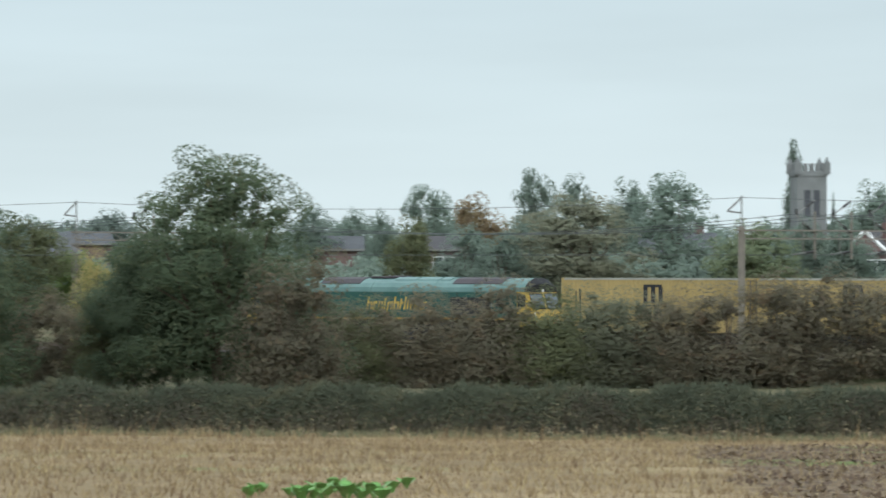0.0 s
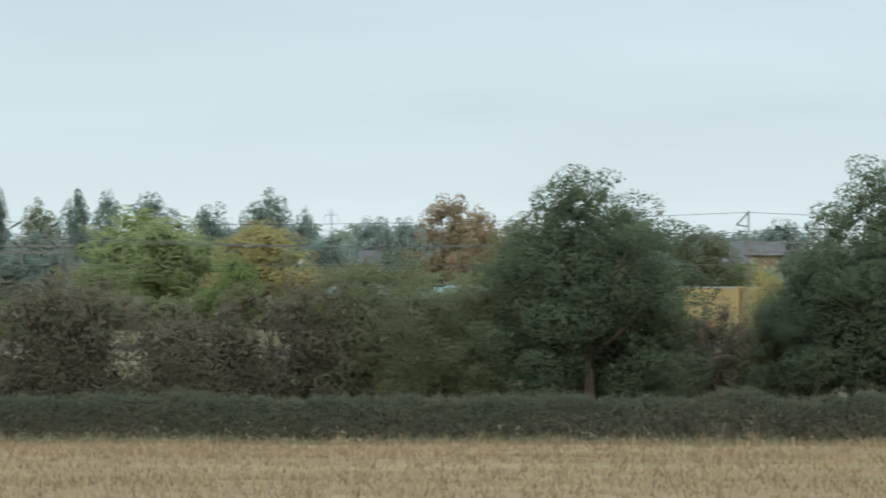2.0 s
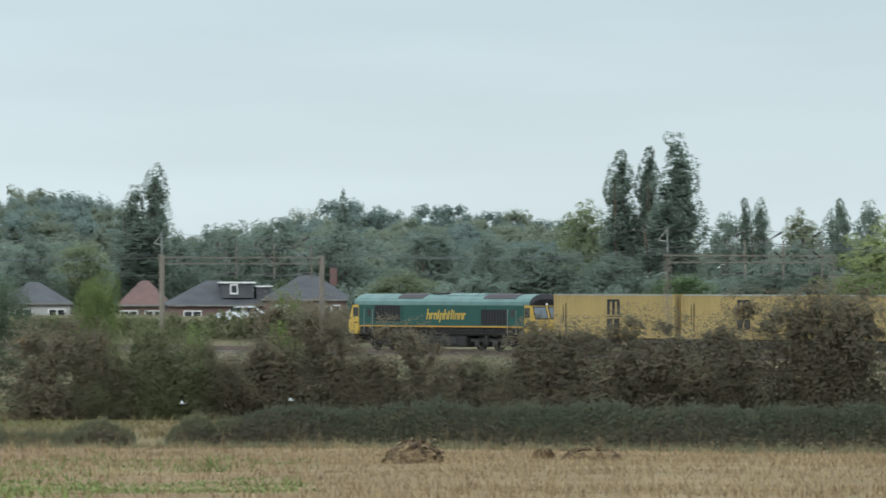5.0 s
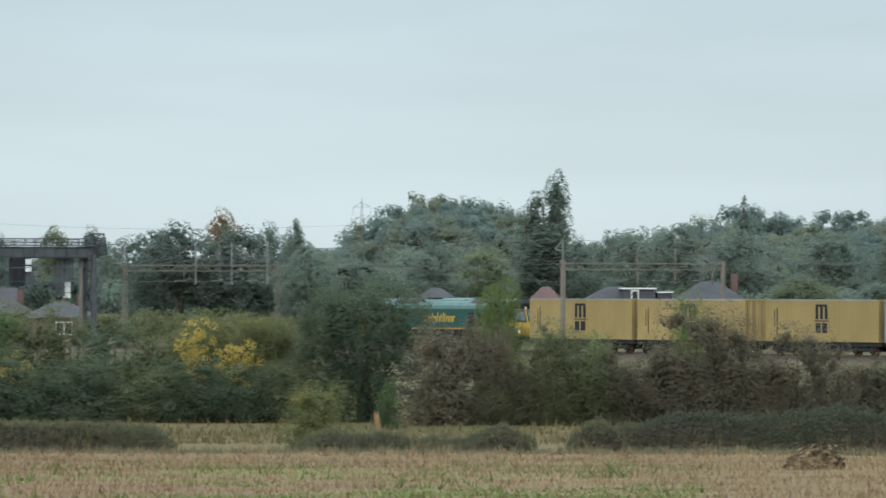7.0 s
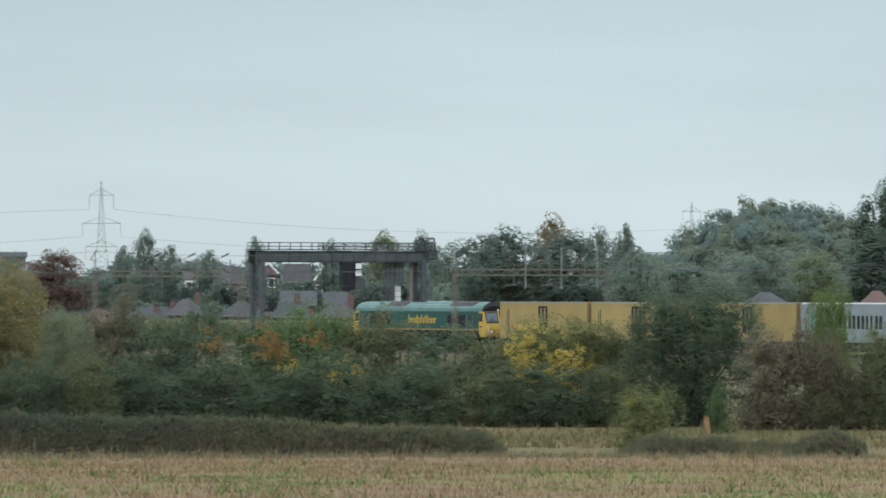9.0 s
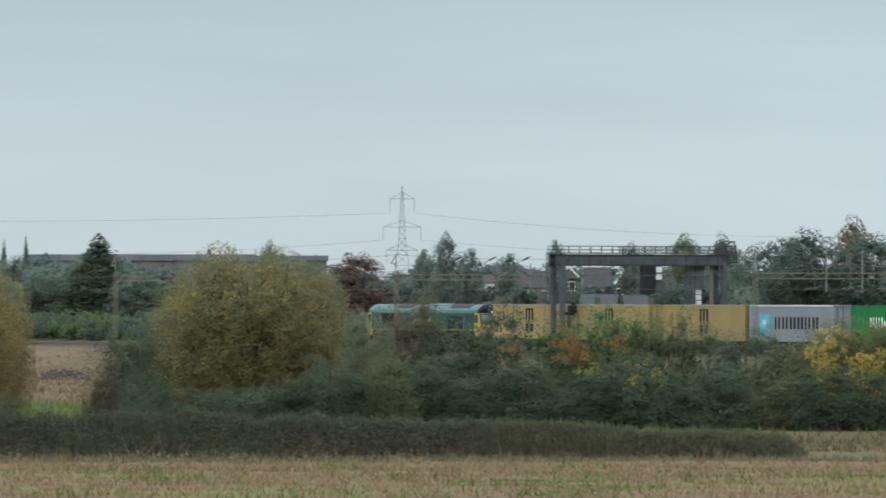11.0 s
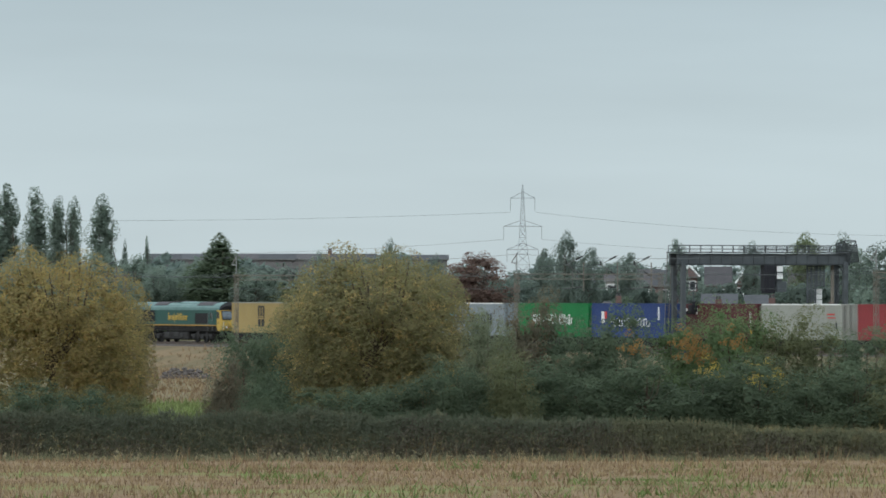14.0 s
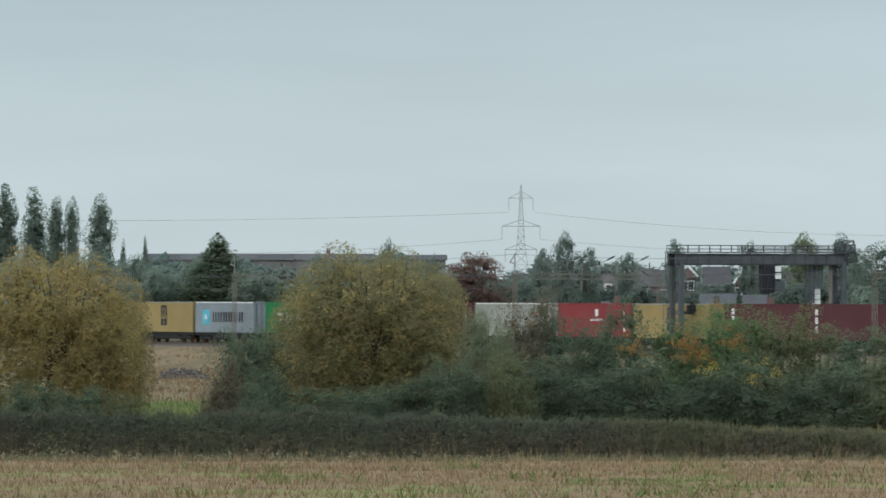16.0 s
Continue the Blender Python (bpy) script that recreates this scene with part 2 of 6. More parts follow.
def box(bm, x0, x1, y0, y1, z0, z1, bevel=0.0):
    r = bmesh.ops.create_cube(bm, size=1.0)
    for v in r["verts"]:
        v.co = Vector(((x0 + x1) / 2 + v.co.x * (x1 - x0), (y0 + y1) / 2 + v.co.y * (y1 - y0), (z0 + z1) / 2 + v.co.z * (z1 - z0)))
    if bevel:
        bmesh.ops.bevel(bm, geom=list({ed for v in r["verts"] for ed in v.link_edges}), offset=bevel, segments=1, affect="EDGES")
    return bm


def boxes(*dims, bevel=0.0):
    bm = bmesh.new()
    for q in dims:
        box(bm, *q, bevel=bevel)
    return bm


def bar(bm, a, b, r, sides=5):
    """A round bar from a to b."""
    a, b = Vector(a), Vector(b)
    q = (b - a).to_track_quat("Z", "Y")
    rings = []
    for end in (a, b):
        rings.append([bm.verts.new(end + q @ Vector((r * math.cos(t * math.tau / sides), r * math.sin(t * math.tau / sides), 0))) for t in range(sides)])
    for i in range(sides):
        j = (i + 1) % sides
        bm.faces.new((rings[0][i], rings[0][j], rings[1][j], rings[1][i]))
    bm.faces.new(rings[0][::-1])
    bm.faces.new(rings[1])
    return bm


def bars(r, *pairs, sides=5):
    bm = bmesh.new()
    for a, b in pairs:
        bar(bm, a, b, r, sides)
    return bm


def prism(profile, x0, x1):
    """A profile of (y, z) drawn out along x."""
    bm = bmesh.new()
    a = [bm.verts.new((x0, y, z)) for y, z in profile]
    b = [bm.verts.new((x1, y, z)) for y, z in profile]
    n = len(profile)
    for i in range(n):
        bm.faces.new((a[i], a[(i + 1) % n], b[(i + 1) % n], b[i]))
    bm.faces.new(a[::-1])
    bm.faces.new(b)
    bmesh.ops.recalc_face_normals(bm, faces=bm.faces)
    return bm


def wheel(bm, x, y, z, r, w, sides=16):
    bar(bm, (x, y - w / 2, z), (x, y + w / 2, z), r, sides)
    return bm


# ---- the land ----
def hedge_line(b):
    """How far off the field's hedge stands at that bearing."""
    return 184 - 30 * min(max((b - 1500) / 4400, 0), 1)


def bearing(x, y):
    return 784 + (radians(AXIS) - math.atan2(-x, y)) / STEP


SOIL_EDGE = spot(5940, 81)
SOIL_SIDE = Vector((-(SOIL_EDGE - spot(5790, 138)).y, (SOIL_EDGE - spot(5790, 138)).x)).normalized()
if SOIL_SIDE.dot(spot(6300, 100) - SOIL_EDGE) < 0:
    SOIL_SIDE = -SOIL_SIDE


def tilled(x, y):
    """Whether the ploughed corner of the field lies there."""
    p = Vector((x, y))
    return p.length < 139 and (p - SOIL_EDGE).dot(SOIL_SIDE) > 0.8 * noise.noise(Vector((x * 0.3, y * 0.3, 2)))


def smooth(a, b, x):
    u = min(max((x - a) / (b - a), 0), 1)
    return u * u * (3 - 2 * u)


def ground_z(x, y):
    r = math.hypot(x, y)
    if y > 40:
        z = 3.4 - 0.0178 * min(r, 215)
        low = -2.2 + 0.7 * smooth(3400, 5200, bearing(x, y))
        z = z + (low - z) * smooth(190, 320, r) if r > 190 else z
    else:
        z = 3.4 - 0.0178 * min(r, 215) if y > -200 else 3.4 - 0.0178 * min(r, 215)
    bank = smooth(TRACK_Y - 17, TRACK_Y - 6, y)
    if y > 200:
        z = z + (-0.3 - z) * bank
    if y > TRACK_Y + 16:
        z = -0.3 + 2.1 * smooth(TRACK_Y + 16, TRACK_Y + 40, y)
        b = bearing(x, y)
        hill = 10 * math.exp(-((b - 2120) / 190) ** 2) + 9 * math.exp(-((b - 2850) / 420) ** 2) + 4 * math.exp(-((b - 5200) / 900) ** 2)
        z += hill * smooth(650, 1000, r) + 2.0 * smooth(700, 1600, r)
    z += 0.10 * noise.noise(Vector((x * 0.05, y * 0.05, 0))) + (0.05 * noise.noise(Vector((x * 0.3, y * 0.3, 4))) if r < 260 else 0)
    return z


def ground_material():
    m = bpy.data.materials.new("field_and_meadow")
    m.use_nodes = True
    n, l = m.node_tree.nodes, m.node_tree.links
    p = n["Principled BSDF"]
    p.inputs["Roughness"].default_value, p.inputs["Specular IOR Level"].default_value = 0.95, 0.1
    geo = n.new("ShaderNodeNewGeometry")

    def tex(scale, detail=4, squash=None):
        t = n.new("ShaderNodeTexNoise")
        t.inputs["Scale"].default_value, t.inputs["Detail"].default_value = scale, detail
        if squash:
            mp = n.new("ShaderNodeMapping")
            mp.inputs["Rotation"].default_value, mp.inputs["Scale"].default_value = (0, 0, radians(squash[0])), squash[1]
            l.new(geo.outputs["Position"], mp.inputs[0])
            l.new(mp.outputs[0], t.inputs["Vector"])
        else:
            l.new(geo.outputs["Position"], t.inputs["Vector"])
        return t.outputs["Fac"]

    def band(v, a, b):
        r = n.new("ShaderNodeMapRange")
        r.inputs["From Min"].default_value, r.inputs["From Max"].default_value = a, b
        l.new(v, r.inputs["Value"])
        return r.outputs[0]

    def mix(f, a, b):
        x = n.new("ShaderNodeMixRGB")
        l.new(f, x.inputs[0])
        for i, c in ((1, a), (2, b)):
            if isinstance(c, tuple):
                x.inputs[i].default_value = (*c, 1)
            else:
                l.new(c, x.inputs[i])
        return x.outputs[0]

    def math_(op, a, b):
        x = n.new("ShaderNodeMath")
        x.operation = op
        for i, c in ((0, a), (1, b)):
            if isinstance(c, (int, float)):
                x.inputs[i].default_value = c
            else:
                l.new(c, x.inputs[i])
        return x.outputs[0]

    flat = n.new("ShaderNodeVectorMath")
    flat.operation = "MULTIPLY"
    flat.inputs[1].default_value = (1, 1, 0)
    l.new(geo.outputs["Position"], flat.inputs[0])
    ln = n.new("ShaderNodeVectorMath")
    ln.operation = "LENGTH"
    l.new(flat.outputs[0], ln.inputs[0])
    away = ln.outputs["Value"]
    straw = mix(band(tex(0.5, 6), 0.3, 0.7), (0.183, 0.133, 0.073), (0.249, 0.183, 0.101))
    straw = mix(band(tex(6, 3), 0.5, 0.75), straw, (0.141, 0.104, 0.058))
    straw = mix(band(tex(1.4, 4, (35, (1, 2.5, 1))), 0.5, 0.7), straw, (0.158, 0.112, 0.062))
    straw = mix(band(tex(0.16, 4), 0.5, 0.66), straw, (0.274, 0.203, 0.115))
    straw = mix(math_("MULTIPLY", band(tex(0.08, 3), 0.55, 0.68), band(tex(1.7, 4), 0.5, 0.62)), straw, (0.141, 0.158, 0.058))
    sep = n.new("ShaderNodeSeparateXYZ")
    l.new(geo.outputs["Position"], sep.inputs[0])
    west = band(math_("DIVIDE", sep.outputs["X"], sep.outputs["Y"]), -1.30, -1.42)
    grown = math_("MULTIPLY", math_("MULTIPLY", west, band(away, 156, 144)), band(tex(0.07, 5, (50, (1, 1.6, 1))), 0.56, 0.68))
    straw = mix(math_("MULTIPLY", band(math_("DIVIDE", sep.outputs["X"], sep.outputs["Y"]), -1.15, -1.55), band(tex(0.12, 4), 0.3, 0.6)), straw, mix(band(tex(4, 3), 0.4, 0.65), (0.232, 0.154, 0.091), (0.158, 0.104, 0.062)))
    straw = mix(grown, straw, mix(band(tex(2.0, 4), 0.4, 0.65), (0.141, 0.183, 0.054), (0.216, 0.199, 0.083)))
    side = n.new("ShaderNodeVectorMath")
    side.operation = "DOT_PRODUCT"
    side.inputs[1].default_value = (SOIL_SIDE.x, SOIL_SIDE.y, 0)
    l.new(flat.outputs[0], side.inputs[0])
    over = math_("ADD", math_("SUBTRACT", side.outputs["Value"], SOIL_EDGE.dot(SOIL_SIDE)), math_("MULTIPLY", math_("SUBTRACT", tex(0.4, 4), 0.5), 3))
    in_soil = math_("MULTIPLY", band(over, -0.4, 0.4), band(away, 140, 137))
    soil = mix(band(tex(1.2, 6), 0.4, 0.62), (0.092, 0.065, 0.042), (0.165, 0.119, 0.074))
    soil = mix(band(tex(0.25, 3), 0.56, 0.66), soil, (0.108, 0.149, 0.042))
    near = mix(in_soil, straw, soil)
    meadow = mix(band(tex(0.06, 5), 0.42, 0.6), (0.067, 0.080, 0.026), (0.168, 0.121, 0.059))
    meadow = mix(band(tex(1.5, 4), 0.4, 0.7), meadow, (0.087, 0.077, 0.033))
    town = mix(band(tex(0.03, 5), 0.4, 0.6), (0.060, 0.071, 0.033), (0.094, 0.083, 0.049))
    meadow = mix(band(away, 330, 250), meadow, mix(band(tex(0.8, 5), 0.35, 0.65), (0.134, 0.109, 0.055), (0.181, 0.144, 0.076)))
    brook = math_("MULTIPLY", band(math_("DIVIDE", sep.outputs["X"], sep.outputs["Y"]), -1.84, -1.92), math_("MULTIPLY", band(away, 345, 360), band(away, 414, 402)))
    meadow = mix(brook, meadow, mix(band(tex(0.5, 4), 0.4, 0.6), (0.101, 0.128, 0.049), (0.134, 0.121, 0.059)))
    slope = mix(band(tex(0.4, 5), 0.4, 0.65), (0.198, 0.142, 0.084), (0.128, 0.108, 0.062))
    brambly = mix(band(tex(0.6, 5), 0.4, 0.65), (0.15, 0.12, 0.075), (0.09, 0.10, 0.05))
    slope = mix(band(math_("DIVIDE", sep.outputs["X"], sep.outputs["Y"]), -1.72, -1.58), slope, brambly)
    meadow = mix(band(sep.outputs["Y"], TRACK_Y - 48, TRACK_Y - 42), meadow, slope)
    hollow = math_("MULTIPLY", band(math_("DIVIDE", sep.outputs["X"], sep.outputs["Y"]), -1.80, -1.88), band(away, 402, 416))
    meadow = mix(math_("MULTIPLY", hollow, band(sep.outputs["Y"], TRACK_Y - 40, TRACK_Y - 46)), meadow, mix(band(tex(0.5, 4), 0.4, 0.6), (0.19, 0.145, 0.085), (0.14, 0.125, 0.07)))
    town = mix(band(sep.outputs["Y"], TRACK_Y + 46, TRACK_Y + 40), town, brambly)
    beyond = mix(band(sep.outputs["Y"], TRACK_Y + 10, TRACK_Y + 14), meadow, town)
    colour = mix(band(math_("ADD", away, math_("MULTIPLY", tex(0.2, 3), 8)), 186, 196), near, beyond)
    l.new(colour, p.inputs["Base Color"])
    b = n.new("ShaderNodeBump")
    b.inputs["Strength"].default_value, b.inputs["Distance"].default_value = 0.6, 0.15
    l.new(tex(3, 6), b.inputs["Height"])
    l.new(b.outputs[0], p.inputs["Normal"])
    return m


def build_ground():
    angles = [a * 0.25 for a in range(90, 300)] + list(np.arange(75, 382.5, 5.0))
    radii = [0.0, 8, 20, 35, 50, 65] + list(np.arange(75, 345, 3.0)) + list(np.arange(345, 760, 5.0)) + list(760 * 1.09 ** np.arange(0, 22))
    verts, faces = [], []
    for r in radii:
        for a in angles:
            x, y = -r * math.sin(radians(a)), r * math.cos(radians(a))
            verts.append((x, y, ground_z(x, y)))
    k = len(angles)
    for i in range(len(radii) - 1):
        for j in range(k):
            faces.append((i * k + j, (i + 1) * k + j, (i + 1) * k + (j + 1) % k, i * k + (j + 1) % k))
    me = bpy.data.meshes.new("ground")
    me.from_pydata(verts, [], faces)
    me.polygons.foreach_set("use_smooth", [True] * len(me.polygons))
    me.materials.append(ground_material())
    me.validate()
    me.update()
    tagged(new("ground", me), "stubble field, meadow and low wooded hills under grey sky", "ground", kind="structure")


build_ground()


# ---- plants ----
def quads(name, v, material=None, lie=None):
    """A mesh of loose leaves from an array of their corners; lie: the way each leaf's mass of foliage faces."""
    v = np.asarray(v, dtype=np.float32)
    k = v.shape[1]
    v = v.reshape(-1, 3)
    me = bpy.data.meshes.new(name)
    n = len(v)
    me.vertices.add(n)
    me.vertices.foreach_set("co", v.ravel())
    me.loops.add(n)
    me.loops.foreach_set("vertex_index", np.arange(n, dtype=np.int32))
    me.polygons.add(n // k)
    me.polygons.foreach_set("loop_start", np.arange(0, n, k, dtype=np.int32))
    me.update(calc_edges=True)
    if lie is not None:
        at = me.attributes.new("custom_normal", "FLOAT_VECTOR", "POINT")
        at.data.foreach_set("vector", np.repeat(np.asarray(lie, dtype=np.float32), k, axis=0).ravel())
        me.update()
    if material:
        me.materials.append(material)
    return me


def unit(a):
    return a / (np.linalg.norm(a, axis=1, keepdims=True) + 1e-6)


def leaves_at(rng, p, out, size, flat=0.8, stray=0.5):
    """Folded leaf sprays at the points p, facing loosely along out."""
    n = len(p)
    nrm = unit(out * flat + np.array([0, 0, 0.45]) + rng.normal(size=(n, 3)) * stray)
    u = unit(np.cross(nrm, rng.normal(size=(n, 3))))
    w = np.cross(nrm, u)
    s = (size * rng.uniform(0.55, 1.35, n))[:, None]
    return np.stack([p - u * s - w * s * 0.5, p + u * s * 1.25, p - u * s * 0.6 + w * s * 0.75], axis=1)


def cloud(rng, lobes, n, size, inner=0.25, sprigs=0.12, stray=0.42):
    """Leaves over a heap of lobes, and the way the foliage faces at each leaf."""
    c, r = lobes[:, :3], lobes[:, 3:]
    area = (r[:, 0] * r[:, 2])
    k = rng.choice(len(c), size=int(n * 1.6), p=area / area.sum())
    d = unit(rng.normal(size=(len(k), 3)))
    depth = 1.04 - np.abs(rng.normal(size=len(k))) * 0.13
    long = rng.random(len(k)) < sprigs
    depth[long] += rng.uniform(0.0, 0.22, long.sum())
    p = c[k] + d * r[k] * depth[:, None]
    keep = np.ones(len(k), bool)
    for j in range(len(c)):
        q = (((p - c[j]) / r[j]) ** 2).sum(1)
        keep &= ~((q < 0.55) & (k != j))
    keep &= p[:, 2] > 0.05
    p, d = p[keep][:n], d[keep][:n]
    v = [leaves_at(rng, p, d, size, 0.9, stray)]
    m = int(n * inner)                 # broad dim sprays deep inside, which close the crown
    k = rng.choice(len(c), size=m, p=area / area.sum())
    d2 = unit(rng.normal(size=(m, 3)))
    heart = np.average(c, axis=0, weights=area)
    p2 = heart + (c[k] + d2 * r[k] * rng.uniform(0.2, 0.8, m)[:, None] - heart) * np.array([0.78, 0.78, 0.86])
    p2[:, 2] = np.maximum(p2[:, 2], 0.1)
    v.append(leaves_at(rng, p2, d2, size * 2.2))
    v = np.concatenate(v)
    v[:, :, 2] = np.maximum(v[:, :, 2], 0.02)
    mass = unit(v.mean(axis=1) - heart)
    lie = unit(np.concatenate([d, d2 * 0.4]) + mass * 0.45 + np.array([0, 0, 0.12]) + rng.normal(size=mass.shape) * 0.2)
    face = np.cross(v[:, 1] - v[:, 0], v[:, 2] - v[:, 0])
    turned = (face * lie).sum(1) < 0
    v[turned] = v[turned][:, ::-1]
    return v, lie


def limbs(rng, lobes, trunk_h, r0, height, name):
    bm = bmesh.new()

    def taper(a, b, ra, rb):
        a, b = Vector(a), Vector(b)
        q = (b - a).to_track_quat("Z", "Y")
        rings = [[bm.verts.new(e + q @ Vector((rr * math.cos(t * math.tau / 6), rr * math.sin(t * math.tau / 6), 0))) for t in range(6)] for e, rr in ((a, ra), (b, rb))]
        for i in range(6):
            bm.faces.new((rings[0][i], rings[0][(i + 1) % 6], rings[1][(i + 1) % 6], rings[1][i]))
    lean = Vector(rng.normal(size=3)) * 0.04 * height
    lean.z = 0
    fork = Vector((lean.x * 0.5, lean.y * 0.5, trunk_h))
    taper((0, 0, -0.4), fork, r0, r0 * 0.75)
    taper(fork, (lean.x, lean.y, height * 0.8), r0 * 0.75, r0 * 0.15)
    for c in lobes[: 14]:
        tip = Vector(c[:3])
        mid = fork.lerp(tip, 0.5) + Vector(rng.normal(size=3)) * 0.03 * height
        taper(fork.lerp(Vector((lean.x, lean.y, height * 0.8)), rng.uniform(0, 0.5)), mid, r0 * 0.4, r0 * 0.22)
        taper(mid, tip, r0 * 0.22, r0 * 0.06)
    me = bpy.data.meshes.new(name)
    bm.to_mesh(me)
    bm.free()
    me.materials.append(M["bark"])
    return me


def shaped(rng, leaves, w, h, ragged, tip=99.9):
    """Bends the crown out of the regular, then brings it to its width and height."""
    v, lie = leaves
    c = v.mean(axis=1)
    move = np.zeros_like(c)
    for k, amp in ((2.2, 1.0), (4.5, 0.7), (9.0, 0.4)):
        for axis in range(3):
            d = rng.normal(size=3)
            d *= k / w / np.linalg.norm(d) * math.tau / 2.5
            move[:, axis] += amp * np.sin(c @ d + rng.uniform(0, 6.28))
    v = v + (move * ragged * w)[:, None, :]
    c = v.mean(axis=1)
    mx = (np.percentile(c[:, 0], 99) + np.percentile(c[:, 0], 1)) / 2
    my = (np.percentile(c[:, 1], 99) + np.percentile(c[:, 1], 1)) / 2
    v = v - np.array([mx, my, 0])
    r = np.percentile(np.abs(v.mean(axis=1)[:, :2]), 98.5)
    v = v * np.array([w / 2 / r, w / 2 / r, h / np.percentile(v[:, :, 2], tip)])
    v[:, :, 2] = np.maximum(v[:, :, 2], 0.02)
    return v, lie


PLANTS = {}


def prototype(kind, variant):
    key = (kind, variant)
    if key in PLANTS:
        return PLANTS[key]
    rng = np.random.default_rng(hash_of(kind) + variant * 17)
    if kind == "oak":            # broad tree, 10 m wide and 11 m high
        w, h, rows = 10.0, 11.0, []
        for i in range(105):
            t = rng.uniform(0.05, 0.96)
            a = rng.uniform(0, math.tau)
            full = min(1.0, 0.52 + 0.95 * (1 - t)) * math.sqrt(min((1 - t) / 0.22, 1))
            spread = 5.0 * full * (0.7 + 0.3 * min(t / 0.15, 1)) * rng.uniform(0.55, 1.0)
            s = rng.uniform(0.45, 1.15) * (1.1 - 0.35 * t)
            rows.append((math.cos(a) * spread * 0.9, math.sin(a) * spread * 0.9, t * h, s, s, s * 0.75))
        for i in range(9):
            a = rng.uniform(0, math.tau)
            rows.append((math.cos(a) * 1.6, math.sin(a) * 1.6, h * rng.uniform(0.2, 0.6), 2.2, 2.2, 2.0))
        for i in range(8):
            a = rng.uniform(0, math.tau)
            rows.append((math.cos(a) * 0.8, math.sin(a) * 0.8, h * rng.uniform(0.6, 0.88), 1.05, 1.05, 1.0))
        crown = shaped(rng, cloud(rng, np.array(rows), 43000, 0.064, 0.2, 0.14, 0.5), w, h, 0.018)
        trunk = limbs(rng, np.array(rows), 2.0, 0.32, h, "trunk")
    elif kind == "bush":         # thorn or sallow thicket, 5 m wide and high
        w, h, rows = 5.0, 5.0, []
        for i in range(26):
            t = rng.uniform(0.05, 0.9)
            a = rng.uniform(0, math.tau)
            spread = 2.45 * math.sqrt(max(1 - (t / 1.02) ** 2.2, 0.03)) * rng.uniform(0.5, 0.9)
            s = rng.uniform(0.45, 0.9) * (1.1 - 0.35 * t)
            rows.append((math.cos(a) * spread * 0.85, math.sin(a) * spread * 0.85, t * h * 0.95, s, s, s * 0.85))
        for i in range(5):
            a = rng.uniform(0, math.tau)
            rows.append((math.cos(a) * 0.9, math.sin(a) * 0.9, h * rng.uniform(0.2, 0.55), 1.2, 1.2, 1.3))
        for i in range(13):
            a, k = i * math.tau / 13, rng.uniform(1.35, 1.95)
            rows.append((math.cos(a) * k, math.sin(a) * k, h * rng.uniform(0.04, 0.16), 0.62, 0.62, 0.7))
        crown = shaped(rng, cloud(rng, np.array(rows), 11800, 0.044, 0.38, 0.3, 0.4), w, h, 0.035, 98.3)
        trunk = limbs(rng, np.array(rows), 0.8, 0.12, h, "trunk")
    elif kind == "open":         # taller, loosely built round tree, 8 m wide and 9 m high
        w, h, rows = 8.0, 9.0, []
        for i in range(40):
            t = rng.uniform(0.05, 0.92)
            a = rng.uniform(0, math.tau)
            spread = 4.0 * math.sqrt(max(1 - ((t - 0.42) / 0.58) ** 2, 0.06)) * rng.uniform(0.4, 0.95)
            s = rng.uniform(0.6, 1.2)
            rows.append((math.cos(a) * spread * 0.88, math.sin(a) * spread * 0.88, t * h, s, s, s * 0.95))
        for i in range(9):
            a = rng.uniform(0, math.tau)
            rows.append((math.cos(a) * 1.5, math.sin(a) * 1.5, h * rng.uniform(0.2, 0.72), 1.9, 1.9, 1.8))
        for i in range(45):
            t = rng.uniform(0.08, 0.95)
            a = rng.uniform(0, math.tau)
            spread = 4.0 * math.sqrt(max(1 - ((t - 0.42) / 0.58) ** 2, 0.06)) * rng.uniform(0.8, 1.02)
            s = rng.uniform(0.3, 0.6)
            rows.append((math.cos(a) * spread * 0.9, math.sin(a) * spread * 0.9, t * h, s, s, s * 1.15))
        crown = shaped(rng, cloud(rng, np.array(rows), 32000, 0.055, 0.25, 0.2, 0.5), w, h, 0.02)
        trunk = limbs(rng, np.array(rows), 1.4, 0.2, h, "trunk")
    elif kind == "willow":       # round pollard crown of upright tufts, 8 m wide and 9 m high
        w, h, rows = 8.0, 9.0, []
        for i in range(120):
            t = 1 - (i + 0.5) / 120 * 0.93
            a = i * 2.39996 + rng.uniform(-0.3, 0.3)
            full = math.sqrt(max(1 - ((t - 0.46) / 0.56) ** 2, 0.05))
            k = 4.0 * full * rng.uniform(0.80, 0.98)
            s = rng.uniform(0.42, 0.72)
            rows.append((math.cos(a) * k * 0.9, math.sin(a) * k * 0.9, t * h * 0.95, s, s, s * 1.25))
        for i in range(16):
            a, t = rng.uniform(0, math.tau), rng.uniform(0.08, 0.8)
            full = math.sqrt(max(1 - ((t - 0.46) / 0.56) ** 2, 0.05))
            rows.append((math.cos(a) * 1.7 * full, math.sin(a) * 1.7 * full, t * h, 1.7, 1.7, 1.6))
        crown = shaped(rng, cloud(rng, np.array(rows), 38000, 0.055, 0.2, 0.3, 0.5), w, h, 0.012)
        trunk = limbs(rng, np.array(rows), 1.4, 0.25, h, "trunk")
    elif kind == "far":          # town and wood tree, 10 m wide and 12 m high
        w, h, rows = 10.0, 12.0, []
